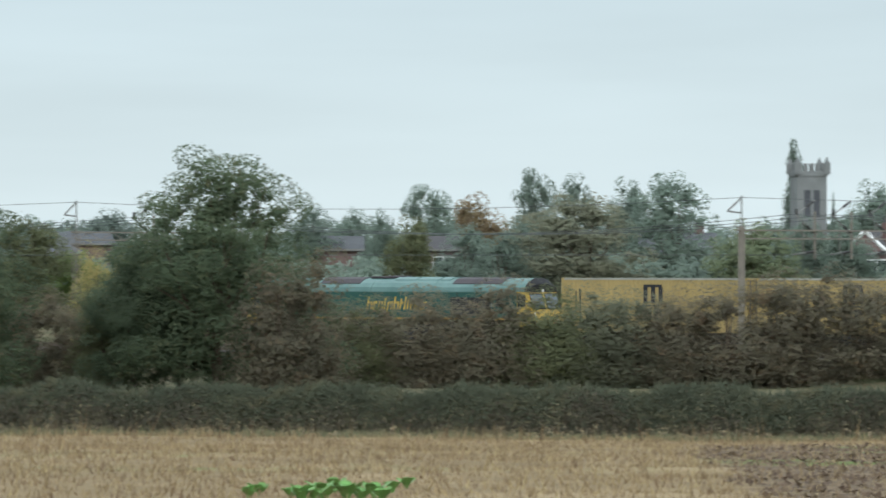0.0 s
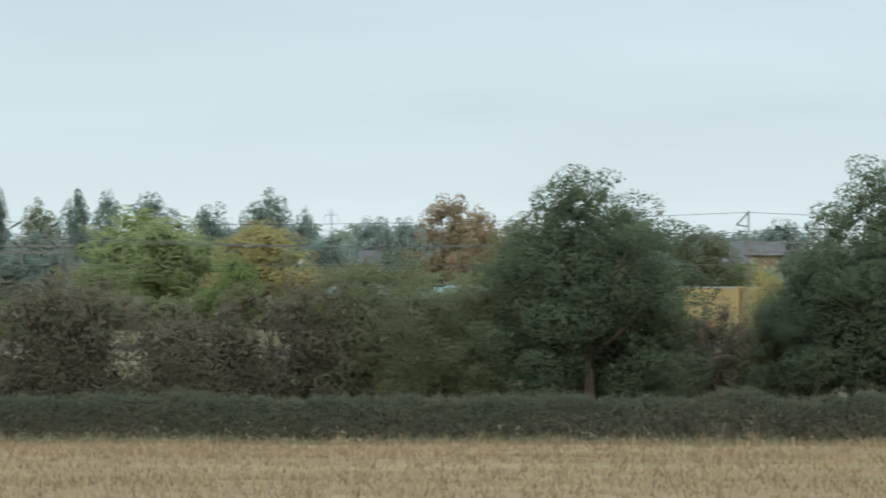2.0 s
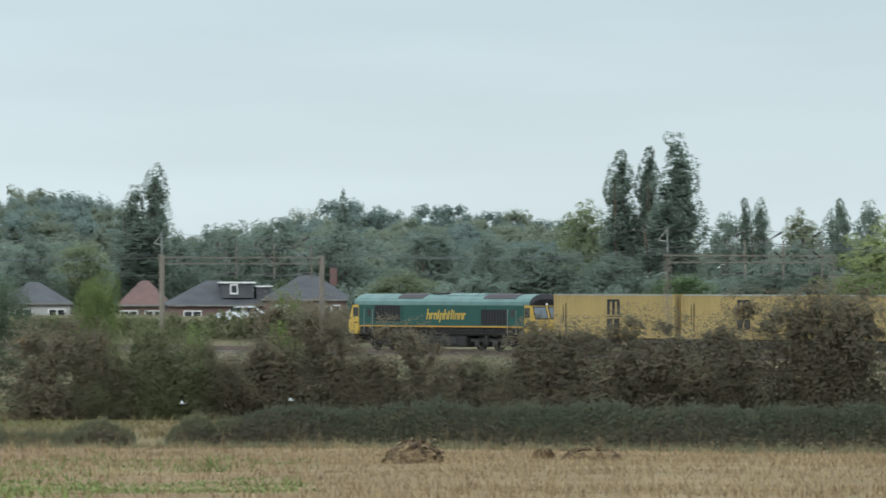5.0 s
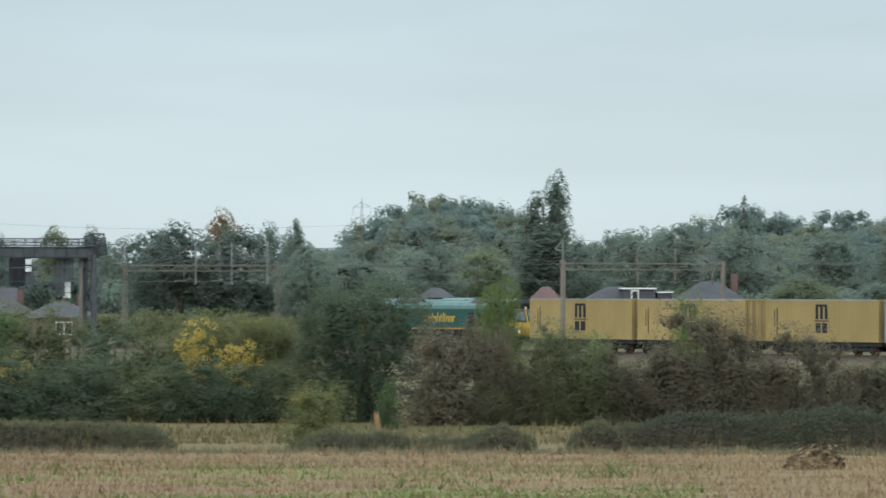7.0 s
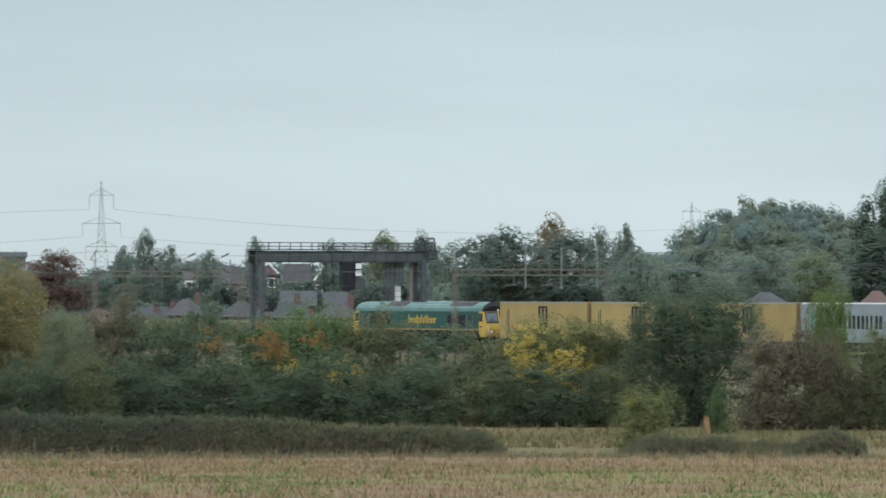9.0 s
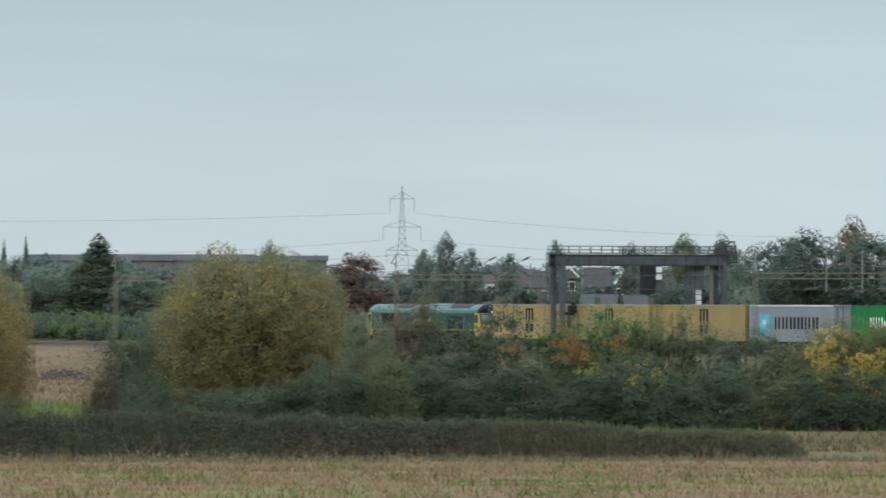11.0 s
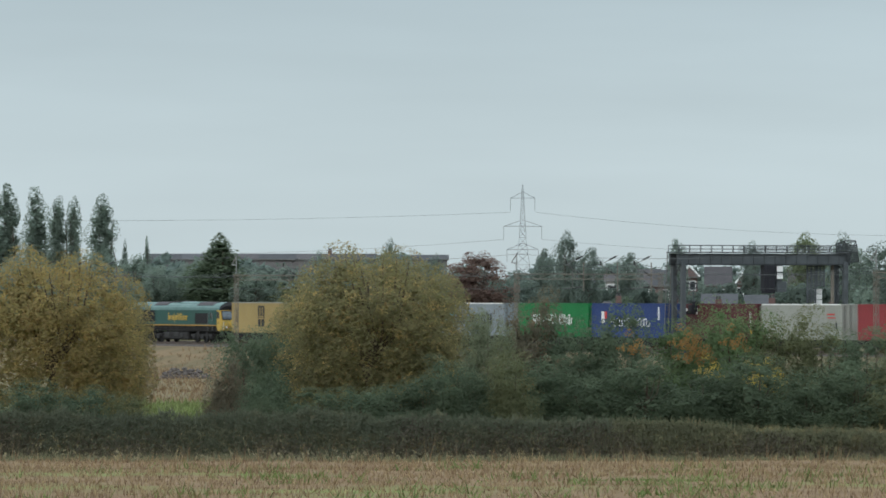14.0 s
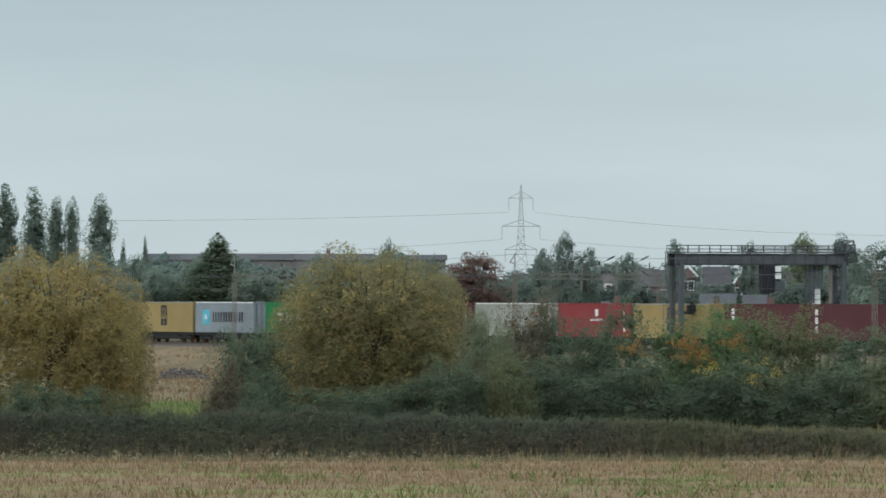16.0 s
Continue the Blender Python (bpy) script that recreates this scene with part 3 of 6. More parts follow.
        for i in range(46):
            t = rng.uniform(0.06, 0.95)
            a = rng.uniform(0, math.tau)
            dome = max(1 - ((t - 0.40) / 0.57) ** 2, 0.03) ** 0.62
            spread = 5.0 * dome * rng.uniform(0.45, 0.95)
            s = rng.uniform(0.6, 1.3) * (0.55 + 0.55 * dome)
            rows.append((math.cos(a) * spread * 0.82, math.sin(a) * spread * 0.82, t * h, s, s, s * 0.85))
        for i in range(5):
            rows.append((math.cos(i * 1.26) * 1.3, math.sin(i * 1.26) * 1.3, h * (0.26 + 0.1 * i), 2.4, 2.4, 2.3))
        crown = shaped(rng, cloud(rng, np.array(rows), 6400, 0.140, 0.28, 0.2, 0.4), w, h, 0.03)
        trunk = limbs(rng, np.array(rows), 2.5, 0.3, h, "trunk")
    elif kind == "poplar":       # fastigiate poplar, 3.2 m wide and 18 m high
        w, h, rows = 3.2, 18.0, []
        for i in range(64):
            t = rng.uniform(0.03, 0.98)
            a = rng.uniform(0, math.tau)
            body = 2.05 * (t + 0.06) ** 0.45 * (1.0 - t) ** 0.62
            spread = 1.25 * body * rng.uniform(0.2, 0.8)
            s = (0.2 + 0.42 * body) * rng.uniform(0.7, 1.1)
            rows.append((math.cos(a) * spread, math.sin(a) * spread, t * h * 0.96, s, s, s * 2.7))
        crown = shaped(rng, cloud(rng, np.array(rows), 9500, 0.096, 0.32, 0.16, 0.4), w, h, 0.02)
        trunk = limbs(rng, np.array(rows), 1.5, 0.25, h, "trunk")
    else:                        # conifer, 5 m wide and 12 m high
        w, h, rows = 5.0, 12.0, []
        for i in range(90):
            t = (i + 0.5) / 90
            a = i * 2.4
            spread = 2.2 * (1 - t) ** 0.8 * rng.uniform(0.45, 1.0)
            s = 0.22 + 0.6 * (1 - t)
            rows.append((math.cos(a) * spread, math.sin(a) * spread, t * h * 0.94 + 0.2, s, s, s * 1.3))
        rows.append((0, 0, h * 0.3, 1.3, 1.3, 3.4))
        rows.append((0, 0, h * 0.93, 0.16, 0.16, 0.9))
        crown = shaped(rng, cloud(rng, np.array(rows), 7500, 0.12, 0.25, 0.12), w, h, 0.01)
        trunk = limbs(rng, np.array(rows), 1.5, 0.2, h, "trunk")
    PLANTS[key] = (w, h, quads(kind + "_leaves", crown[0], M["green"], crown[1]), trunk)
    return PLANTS[key]


def hash_of(word):
    return sum((i + 3) * ord(ch) for i, ch in enumerate(word))


WORDS = {"oak": "tree", "open": "tree", "willow": "willow_tree", "far": "tree", "poplar": "poplar_tree", "conifer": "conifer_tree", "bush": "bush"}
TURN = random.Random(5)


def plant(kind, b, d, wide, top, mat, label, group="", thick=1.0):
    """A plant at bearing b, d metres away, so many steps wide, whose tip stands at survey rise top."""
    q = spot(b, d)
    z = ground_z(q.x, q.y) - 0.1
    w, h, crown, trunk = prototype(kind, TURN.randrange(4 if kind in ("bush", "far") else 3))
    root = thing(WORDS[kind], label, "bush" if kind == "bush" else "tree", group=group)
    sx = wide * STEP * d / w
    root.location = (q.x, q.y, z)
    root.rotation_euler = (0, 0, TURN.uniform(0, math.tau))
    root.scale = (sx, sx * thick, (rise(top, d) - z) / h)
    t = new("trunk", trunk)
    t.parent = root
    c = new("foliage" if kind == "bush" else "crown", crown)
    c.parent = root
    c.material_slots[0].link = "OBJECT"
    c.material_slots[0].material = M[mat]
    return root


def back(kind, b, extra, wide, top, mat, label, group=""):
    """The same, so many metres behind the railway's far fence."""
    a = radians(AXIS) - (b - 784) * STEP
    return plant(kind, b, (TRACK_Y + 18) / math.cos(a) + extra, wide, top, mat, label, group)


def wood(b0, b1, d0, d1, tops, rows, mat, label, seed, size=0.6, gap=70, per=420, fence=None):
    """A belt of trees that stand too far off to part: tops are (bearing, rise) of its crest; each nearer row is lower."""
    rng = np.random.default_rng(seed)
    mats = (mat,) if isinstance(mat, str) else mat
    belts = {k: ([], []) for k in mats}
    for row in range(rows):
        u = row / max(rows - 1, 1)
        b = b0 + rng.uniform(0, gap)
        while b < b1:
            d = d0 + (d1 - d0) * (1 - u) + rng.uniform(-8, 8)
            if fence is not None:      # so many metres behind the railway's far fence
                d = (TRACK_Y + 18) / math.cos(radians(AXIS) - (b - 784) * STEP) + fence + (30 if fence > 10 else 6) * (1 - u) + rng.uniform(0, 3)
            e = float(np.interp(b, [t[0] for t in tops], [t[1] for t in tops])) + u * 55 + rng.uniform(-14, 5)
            q = spot(b, d)
            z0, z1 = ground_z(q.x, q.y), rise(e, d)
            if z1 - z0 > 0.8:
                h = z1 - z0
                w = min(max(h * rng.uniform(0.6, 1.0), min(5, h * 1.5)), 14)
                lob = []
                for i in range(16):
                    a, t = rng.uniform(0, math.tau), rng.uniform(0.12, 0.9)
                    s = w * rng.uniform(0.12, 0.24)
                    k = w * 0.38 * math.sqrt(max(1 - ((t - 0.45) / 0.6) ** 2, 0.05))
                    lob.append((q.x + math.cos(a) * k, q.y + math.sin(a) * k, z0 + t * (h - s * 0.8), s, s, s * 0.85))
                lob = np.array(lob)
                lob[:, 2] -= z0
                lob[:, :2] -= (q.x, q.y)
                v, lie = cloud(rng, lob, per, size * 0.85, 0.22, 0.25, 0.35)
                pick = mats[min(int(rng.random() * len(mats)), len(mats) - 1)]
                belts[pick][0].append(v + np.array([q.x, q.y, z0]))
                belts[pick][1].append(lie)
            b += gap * rng.uniform(0.6, 1.4)
    for key, (out, lies) in belts.items():
        if out:
            v = np.concatenate(out)
            mid = v.reshape(-1, 3).mean(0)
            ob = new("woodland", quads("woodland", v - mid, M[key], np.concatenate(lies)))
            ob.location = mid
            tagged(ob, label, "trees", kind="stuff")


def sprays(root, d, mat, *places):
    """Tufts of leaves of another colour on a bush's near side."""
    rng = np.random.default_rng(len(places) + int(d))
    bpy.context.view_layer.update()
    for b, e in places:
        q = spot(b, d)
        lob = []
        for i in range(8):
            lob.append((rng.normal() * 0.42, rng.normal() * 0.42, 2.0 + rng.uniform(-0.7, 0.7), 0.26, 0.26, rng.uniform(0.12, 0.24)))
        v, lie = cloud(rng, np.array(lob), 330, 0.056, 0.0, 0.6)
        ob = new("spray", quads("spray", v - np.array([0, 0, 2.0]), M[mat], lie))
        ob.parent = root
        ob.matrix_parent_inverse = root.matrix_world.inverted()
        ob.location = (q.x, q.y, rise(e, d))
        tagged(ob, "spray of %s autumn leaves" % ("yellow" if mat == "yellow" else "orange"), kind="stuff")


OAK = "dark green oak with a dense full crown behind the hedge"
THORN = "brown-green thorn bush, half bare in autumn, beside the railway"
GREENB = "green leafy bush beside the railway bank"
# along the railway's near side
plant("oak", 4960, 312, 370, 322, "oak", OAK)
plant("oak", 4425, 305, 400, 338, "oak", OAK)
plant("oak", 4500, 310, 190, 438, "oak", OAK)
plant("oak", 4465, 312, 230, 395, "oak", OAK)
plant("oak", 4330, 308, 330, 420, "olive", OAK)
plant("oak", 4812, 314, 205, 484, "dark", OAK)
plant("oak", 4885, 318, 260, 500, "dark", GREENB)
plant("bush", 5080, 306, 240, 520, "brown", THORN)
plant("bush", 4690, 318, 190, 582, "brown", THORN)
plant("bush", 4600, 318, 150, 590, "brown", THORN)
plant("bush", 4760, 316, 150, 560, "olive", THORN)
plant("bush", 4738, 324, 105, 512, "far_gold", "small yellow-brown bush between two oaks")
for b, wide, top, mat in ((5150, 200, 596, "brown"), (5215, 180, 600, "olive"), (5300, 230, 578, "brown"), (5430, 250, 566, "brown"), (5545, 230, 582, "olive"), (5650, 240, 576, "sallow"), (5760, 220, 592, "brown"),
                          (5860, 280, 566, "brown"), (5990, 260, 545, "brown"), (6110, 260, 560, "brown"), (6250, 260, 540, "brown")):
    plant("bush", b, 320, wide, top, mat, THORN, "thorn thicket by the line")
plant("open", 4050, 320, 230, 486, "olive", GREENB)
plant("open", 4170, 312, 230, 525, "olive", GREENB)
for b, wide, top, mat in ((3000, 230, 592, "brown"), (3080, 250, 590, "brown"), (3200, 270, 584, "brown"), (3305, 210, 588, "brown"), (3400, 250, 545, "brown"), (3475, 220, 548, "brown"), (3535, 250, 528, "brown"), (3670, 210, 592, "brown"),
                          (3760, 220, 580, "brown"), (3860, 250, 552, "brown"), (3960, 240, 548, "brown"), (4030, 200, 540, "olive"), (4130, 220, 590, "brown")):
    plant("bush", b, 318, wide, top, mat, THORN, "thorn thicket by the line")
for b, wide, top, mat in ((2120, 190, 591, "brown"), (2190, 130, 596, "brown"), (2295, 130, 586, "olive"), (2375, 150, 611, "olive"), (2555, 225, 556, "brown"), (2615, 160, 579, "brown"), (2245, 130, 651, "brown"), (2330, 140, 643, "olive"), (2420, 130, 636, "brown"), (2200, 120, 661, "olive"),
                          (2735, 165, 591, "brown"), (2790, 110, 621, "brown"), (2660, 150, 631, "brown")):
    plant("bush", b, 325, wide, top, mat, THORN, "thorn thicket by the line")
plant("open", 2210, 345, 95, 505, "lime", "small bright yellow-green tree by the line")
plant("bush", 2548, 350, 90, 543, "lime", "small bright yellow-green bush by the line")
plant("bush", 2380, 330, 85, 605, "lime", "small bright yellow-green bush by the line")
for b, wide, top, mat in ((2850, 190, 650, "brown"), (2940, 180, 655, "brown"), (2450, 170, 645, "brown"), (3010, 160, 630, "olive"), (2895, 120, 665, "olive")):
    plant("bush", b, 335, wide, top, mat, "low bramble scrub on the railway bank")
plant("open", 1985, 335, 255, 498, "dark", "dark green tree with pale bare stems below")
plant("bush", 2012, 316, 50, 690, "green", GREENB)
turning = plant("open", 1745, 342, 215, 560, "turning", "green bush with bright yellow autumn sprays")
flank = plant("bush", 1670, 340, 120, 585, "turning", "green bush with bright yellow autumn sprays")
sprays(turning, 336, "yellow", (1749, 630), (1729, 644), (1744, 682), (1754, 700), (1738, 660))
sprays(flank, 335, "yellow", (1676, 603), (1668, 632), (1662, 655), (1672, 618), (1657, 640))
plant("bush", 1890, 192, 150, 694, "turning", "olive-green bush standing alone at the field edge")
green_row = []
for b, wide, top, mat in ((940, 145, 530, "brown"), (1010, 190, 563, "dark"), (1090, 190, 553, "dark"), (1190, 212, 573, "green"), (1290, 212, 548, "green"), (1380, 168, 558, "olive"),
                          (1450, 179, 583, "olive"), (1530, 201, 588, "dark"), (1610, 190, 593, "olive"), (1850, 179, 583, "olive")):
    green_row.append(plant("bush", b, 342, wide, top, mat, "dense green bush turning yellow along the line", "green thicket by the line"))
for b, e, mat in ((1224, 607, "orange"), (1349, 672, "yellow"), (934, 682, "orange"), (1240, 620, "orange"), (1330, 665, "yellow"), (1255, 650, "yellow"), (1210, 600, "orange"), (1218, 625, "orange"), (1365, 660, "yellow"), (925, 700, "orange"), (1300, 600, "orange"), (1120, 610, "orange")):
    sprays(green_row[min((b - 900) // 100, len(green_row) - 1)], 338, mat, (b, e))
for b, wide, top, mat in ((930, 200, 640, "dark"), (1040, 190, 662, "dark"), (1140, 220, 640, "dark"), (1245, 200, 660, "dark"), (1335, 210, 636, "dark"), (1430, 190, 662, "dark"), (1505, 200, 646, "dark"), (1590, 190, 664, "olive"), (1670, 210, 650, "dark"), (1770, 190, 662, "dark"), (1840, 190, 655, "olive"), (1935, 170, 668, "dark")):
    plant("bush", b, 334, wide, top, mat, "low dark undergrowth at the foot of the line of bushes", "undergrowth by the line")
plant("willow", 655, 335, 335, 434, "willow", "large rounded willow with yellowing leaves")
plant("willow", 565, 346, 190, 505, "willow", "large rounded willow with yellowing leaves")
plant("willow", 712, 342, 250, 462, "willow", "large rounded willow with yellowing leaves")
plant("willow", 95, 338, 330, 440, "gold", "tall golden autumn willow")
plant("willow", 195, 346, 150, 520, "willow", "tall golden autumn willow")
for b, wide, top, mat in ((795, 130, 640, "dark"), (830, 110, 660, "dark"), (700, 140, 680, "dark"), (745, 130, 670, "dark"), (640, 150, 690, "dark"), (560, 140, 690, "dark"), (900, 110, 620, "olive"), (60, 150, 680, "dark"), (150, 140, 690, "dark"), (225, 90, 700, "olive"), (-40, 150, 660, "dark"), (470, 110, 660, "dark")):
    plant("bush", b, 326, wide, top, mat, "low dark bush at the foot of the willows", "bushes under the willows")
plant("open", 862, 330, 110, 542, "pale", "grey-green sallow beside the willow")
plant("bush", 432, 336, 160, 588, "dark", GREENB)
plant("bush", 490, 342, 130, 584, "dark", GREENB)
plant("bush", 400, 330, 95, 640, "brown", GREENB)

# behind the railway
DARKT = "dark green tree among the houses"
# trees set farther back mostly take the wood tone, haze painted by distance
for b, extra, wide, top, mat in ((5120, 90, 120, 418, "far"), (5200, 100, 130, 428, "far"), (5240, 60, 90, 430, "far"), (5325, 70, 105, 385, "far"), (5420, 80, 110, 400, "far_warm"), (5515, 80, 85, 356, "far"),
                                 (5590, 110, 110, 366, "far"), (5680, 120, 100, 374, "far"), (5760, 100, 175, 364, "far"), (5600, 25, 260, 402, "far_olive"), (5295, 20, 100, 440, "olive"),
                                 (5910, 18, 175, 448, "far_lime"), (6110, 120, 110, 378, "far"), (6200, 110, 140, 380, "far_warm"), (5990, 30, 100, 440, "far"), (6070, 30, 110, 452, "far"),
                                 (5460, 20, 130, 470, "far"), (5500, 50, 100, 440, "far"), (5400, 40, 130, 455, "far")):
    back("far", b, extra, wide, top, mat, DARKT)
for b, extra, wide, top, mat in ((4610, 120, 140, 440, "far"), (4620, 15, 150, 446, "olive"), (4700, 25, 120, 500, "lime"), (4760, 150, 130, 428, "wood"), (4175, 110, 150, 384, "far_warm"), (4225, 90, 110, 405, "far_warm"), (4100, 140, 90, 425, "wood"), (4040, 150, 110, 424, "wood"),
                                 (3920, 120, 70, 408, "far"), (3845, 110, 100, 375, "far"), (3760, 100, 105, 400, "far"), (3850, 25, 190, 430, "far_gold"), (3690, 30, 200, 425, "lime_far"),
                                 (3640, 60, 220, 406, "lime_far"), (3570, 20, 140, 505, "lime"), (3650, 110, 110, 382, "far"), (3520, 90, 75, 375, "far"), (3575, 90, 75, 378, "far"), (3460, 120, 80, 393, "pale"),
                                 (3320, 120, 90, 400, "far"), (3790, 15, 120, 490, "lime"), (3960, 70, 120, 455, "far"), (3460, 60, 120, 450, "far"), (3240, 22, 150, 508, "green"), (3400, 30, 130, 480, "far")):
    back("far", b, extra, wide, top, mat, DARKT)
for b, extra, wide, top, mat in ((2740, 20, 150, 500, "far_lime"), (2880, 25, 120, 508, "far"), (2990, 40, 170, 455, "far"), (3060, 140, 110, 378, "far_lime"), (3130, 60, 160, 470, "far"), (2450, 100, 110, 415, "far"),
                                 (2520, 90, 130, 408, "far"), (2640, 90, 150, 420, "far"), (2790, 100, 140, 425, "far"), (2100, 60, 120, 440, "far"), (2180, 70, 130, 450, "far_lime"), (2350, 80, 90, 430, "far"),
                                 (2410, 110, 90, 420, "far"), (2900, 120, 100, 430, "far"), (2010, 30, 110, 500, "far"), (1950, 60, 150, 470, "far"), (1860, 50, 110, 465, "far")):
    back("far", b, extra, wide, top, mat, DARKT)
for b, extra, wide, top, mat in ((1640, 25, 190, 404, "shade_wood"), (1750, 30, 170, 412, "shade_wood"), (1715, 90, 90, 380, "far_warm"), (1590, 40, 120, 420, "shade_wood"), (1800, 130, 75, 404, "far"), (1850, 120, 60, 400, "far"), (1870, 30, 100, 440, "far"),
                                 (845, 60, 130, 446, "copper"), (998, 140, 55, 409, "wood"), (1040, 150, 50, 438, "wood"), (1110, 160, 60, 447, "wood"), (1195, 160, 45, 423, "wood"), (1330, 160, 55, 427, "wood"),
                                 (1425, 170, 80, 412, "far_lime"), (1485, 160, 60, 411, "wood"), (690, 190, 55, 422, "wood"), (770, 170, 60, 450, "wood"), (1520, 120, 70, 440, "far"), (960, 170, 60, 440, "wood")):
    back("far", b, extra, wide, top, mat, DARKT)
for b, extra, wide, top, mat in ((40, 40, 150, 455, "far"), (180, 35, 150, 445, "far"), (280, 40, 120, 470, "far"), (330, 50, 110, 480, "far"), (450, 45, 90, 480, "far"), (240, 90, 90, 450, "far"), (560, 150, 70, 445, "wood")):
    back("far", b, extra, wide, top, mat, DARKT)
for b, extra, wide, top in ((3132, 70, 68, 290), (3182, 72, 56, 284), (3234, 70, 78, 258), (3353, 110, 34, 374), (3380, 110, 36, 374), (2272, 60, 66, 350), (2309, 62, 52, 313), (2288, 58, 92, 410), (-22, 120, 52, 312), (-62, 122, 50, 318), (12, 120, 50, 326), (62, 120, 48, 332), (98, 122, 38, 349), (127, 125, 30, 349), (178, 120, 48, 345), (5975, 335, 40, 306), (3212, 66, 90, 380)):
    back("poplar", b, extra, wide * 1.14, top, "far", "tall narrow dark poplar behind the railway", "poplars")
for b, extra, wide, top, mat in ((6045, 150, 30, 400, "wood"), (385, 45, 150, 414, "dark"), (218, 150, 34, 424, "wood"), (258, 150, 34, 419, "wood"), (4068, 110, 40, 430, "far"), (3930, 90, 34, 420, "far"), (2645, 180, 74, 362, "wood")):
    back("conifer", b, extra, wide, top, mat, "dark pointed conifer behind the railway")


# ---- hedge and grasses ----
def hedge_tall(b):
    """The hedge's height by bearing: it thins out to a gap and comes up again as scrub."""
    t = float(np.interp(b, (-300, 600, 1200, 1600, 1650, 1830, 1900, 2350, 2520, 2700, 6600), (1.3, 1.28, 1.0, 0.65, 0.0, 0.0, 0.42, 0.55, 1.0, 1.12, 1.2)))
    if 1830 < b < 2420:
        t *= max(0.0, min(1.25, 0.75 + 1.5 * noise.noise(Vector((b * 0.012, 1.3, 5)))))
    return t * (1.0 + (0.34 if 2000 < b < 4200 else 0.18) * noise.noise(Vector((b * 0.008, 3.1, 0))) + 0.12 * noise.noise(Vector((b * 0.04, 7.7, 0))))


def build_hedge():
    rng = np.random.default_rng(11)
    cuts = list(range(-300, 6601, 460))
    for a, b in zip(cuts[:-1], cuts[1:]):
        pts, high = [], []
        for x in rng.uniform(a, b, 16000):
            h = hedge_tall(x)
            if h < 0.15:
                continue
            z = h * rng.random() ** 0.8 + rng.exponential(0.04)
            deep = rng.uniform(-0.9, 0.9) * math.sqrt(max(1.1 - (z / h) ** 2, 0.1))
            q = spot(x, hedge_line(x) + 3 + deep)
            pts.append((q.x, q.y, ground_z(q.x, q.y) + z))
            high.append(z / h)
        if not pts:
            continue
        pts, high = np.array(pts), np.array(high)
        mid = pts.mean(0)
        main = "rank" if 900 < (a + b) / 2 < 2500 else "hedge"
        worn = np.array([noise.noise(Vector((bearing(q[0], q[1]) * 0.009, 1.7, 2.0))) for q in pts]) + 0.55 - 1.15 * high + rng.normal(size=len(pts)) * 0.22 > -0.02
        for take, mat in ((~worn, main), (worn, "thorn")):
            if take.sum() < 10:
                continue
            out = np.tile(np.array([[0.6, -0.6, 0.6]]), (take.sum(), 1))
            lie = unit(np.array([[0.62, -0.62, 0.5]]) + rng.normal(size=(take.sum(), 3)) * 0.3)
            ob = new("hedge", quads("hedge_leaves", leaves_at(rng, pts[take] - mid, out, 0.042), M[mat], lie))
            ob.location = mid
            tagged(ob, "low clipped field hedge, dark green and brown", "hedge", "field hedge", "stuff")
        keep = pts[rng.random(len(pts)) < 0.16]
        blades("hedge_shoots", keep, np.full(len(keep), 0.22), 0.012, rng, "rank" if 900 < (a + b) / 2 < 2500 else "hedge", "upright leafy shoots of the field hedge", 2, 0.2)


def blades(name, pts, height, width, rng, mat, label, per=3, lean=0.35):
    """Tufts of thin upright blades."""
    n = len(pts)
    p = np.repeat(pts, per, axis=0) + rng.normal(size=(n * per, 3)) * np.array([0.06, 0.06, 0])
    h = np.repeat(height, per) * rng.uniform(0.5, 1.2, n * per)
    a = rng.uniform(0, math.tau, n * per)
    side = np.stack([np.cos(a), np.sin(a), np.zeros_like(a)], 1) * (width * rng.uniform(0.6, 1.4, n * per))[:, None]
    tip = np.stack([rng.normal(size=n * per) * lean * h, rng.normal(size=n * per) * lean * h, h], 1)
    mid = p.mean(0)
    p = p - mid
    v = np.stack([p - side, p + side, p + tip], 1)
    ob = new(name, quads(name, v, M[mat]))
    ob.location = mid
    return tagged(ob, label, "grass", kind="stuff")


def scatter(rng, n, b0, b1, near, far):
    out = []
    while len(out) < n:
        b = rng.uniform(b0, b1)
        f = far(b) if callable(far) else far
        g = near(b) if callable(near) else near
        d = math.sqrt(rng.uniform(g * g, f * f))
        q = spot(b, d)
        if tilled(q.x, q.y) and rng.random() < 0.75:
            continue
        out.append((q.x, q.y, ground_z(q.x, q.y) - 0.02))
    return np.array(out)


def greened(x, y):
    """How far fresh grass has come up through the stubble at a place."""
    r, b = math.hypot(x, y), bearing(x, y)
    a = b * STEP * 140
    n = noise.noise(Vector((a * 0.09, r * 0.035, 2.0))) + 0.5 * noise.noise(Vector((a * 0.3, r * 0.12, 7.0)))
    n += float(np.interp(b, (0, 800, 1500, 1850, 2500), (-0.42, -0.34, -0.22, 0.06, 0.16)))
    far = float(np.interp(b, (0, 900, 1800, 2500), (134, 140, 148, 152)))
    return smooth(-0.02, 0.25, n) * smooth(far + 4, far - 8, r) * smooth(2640, 2480, b)


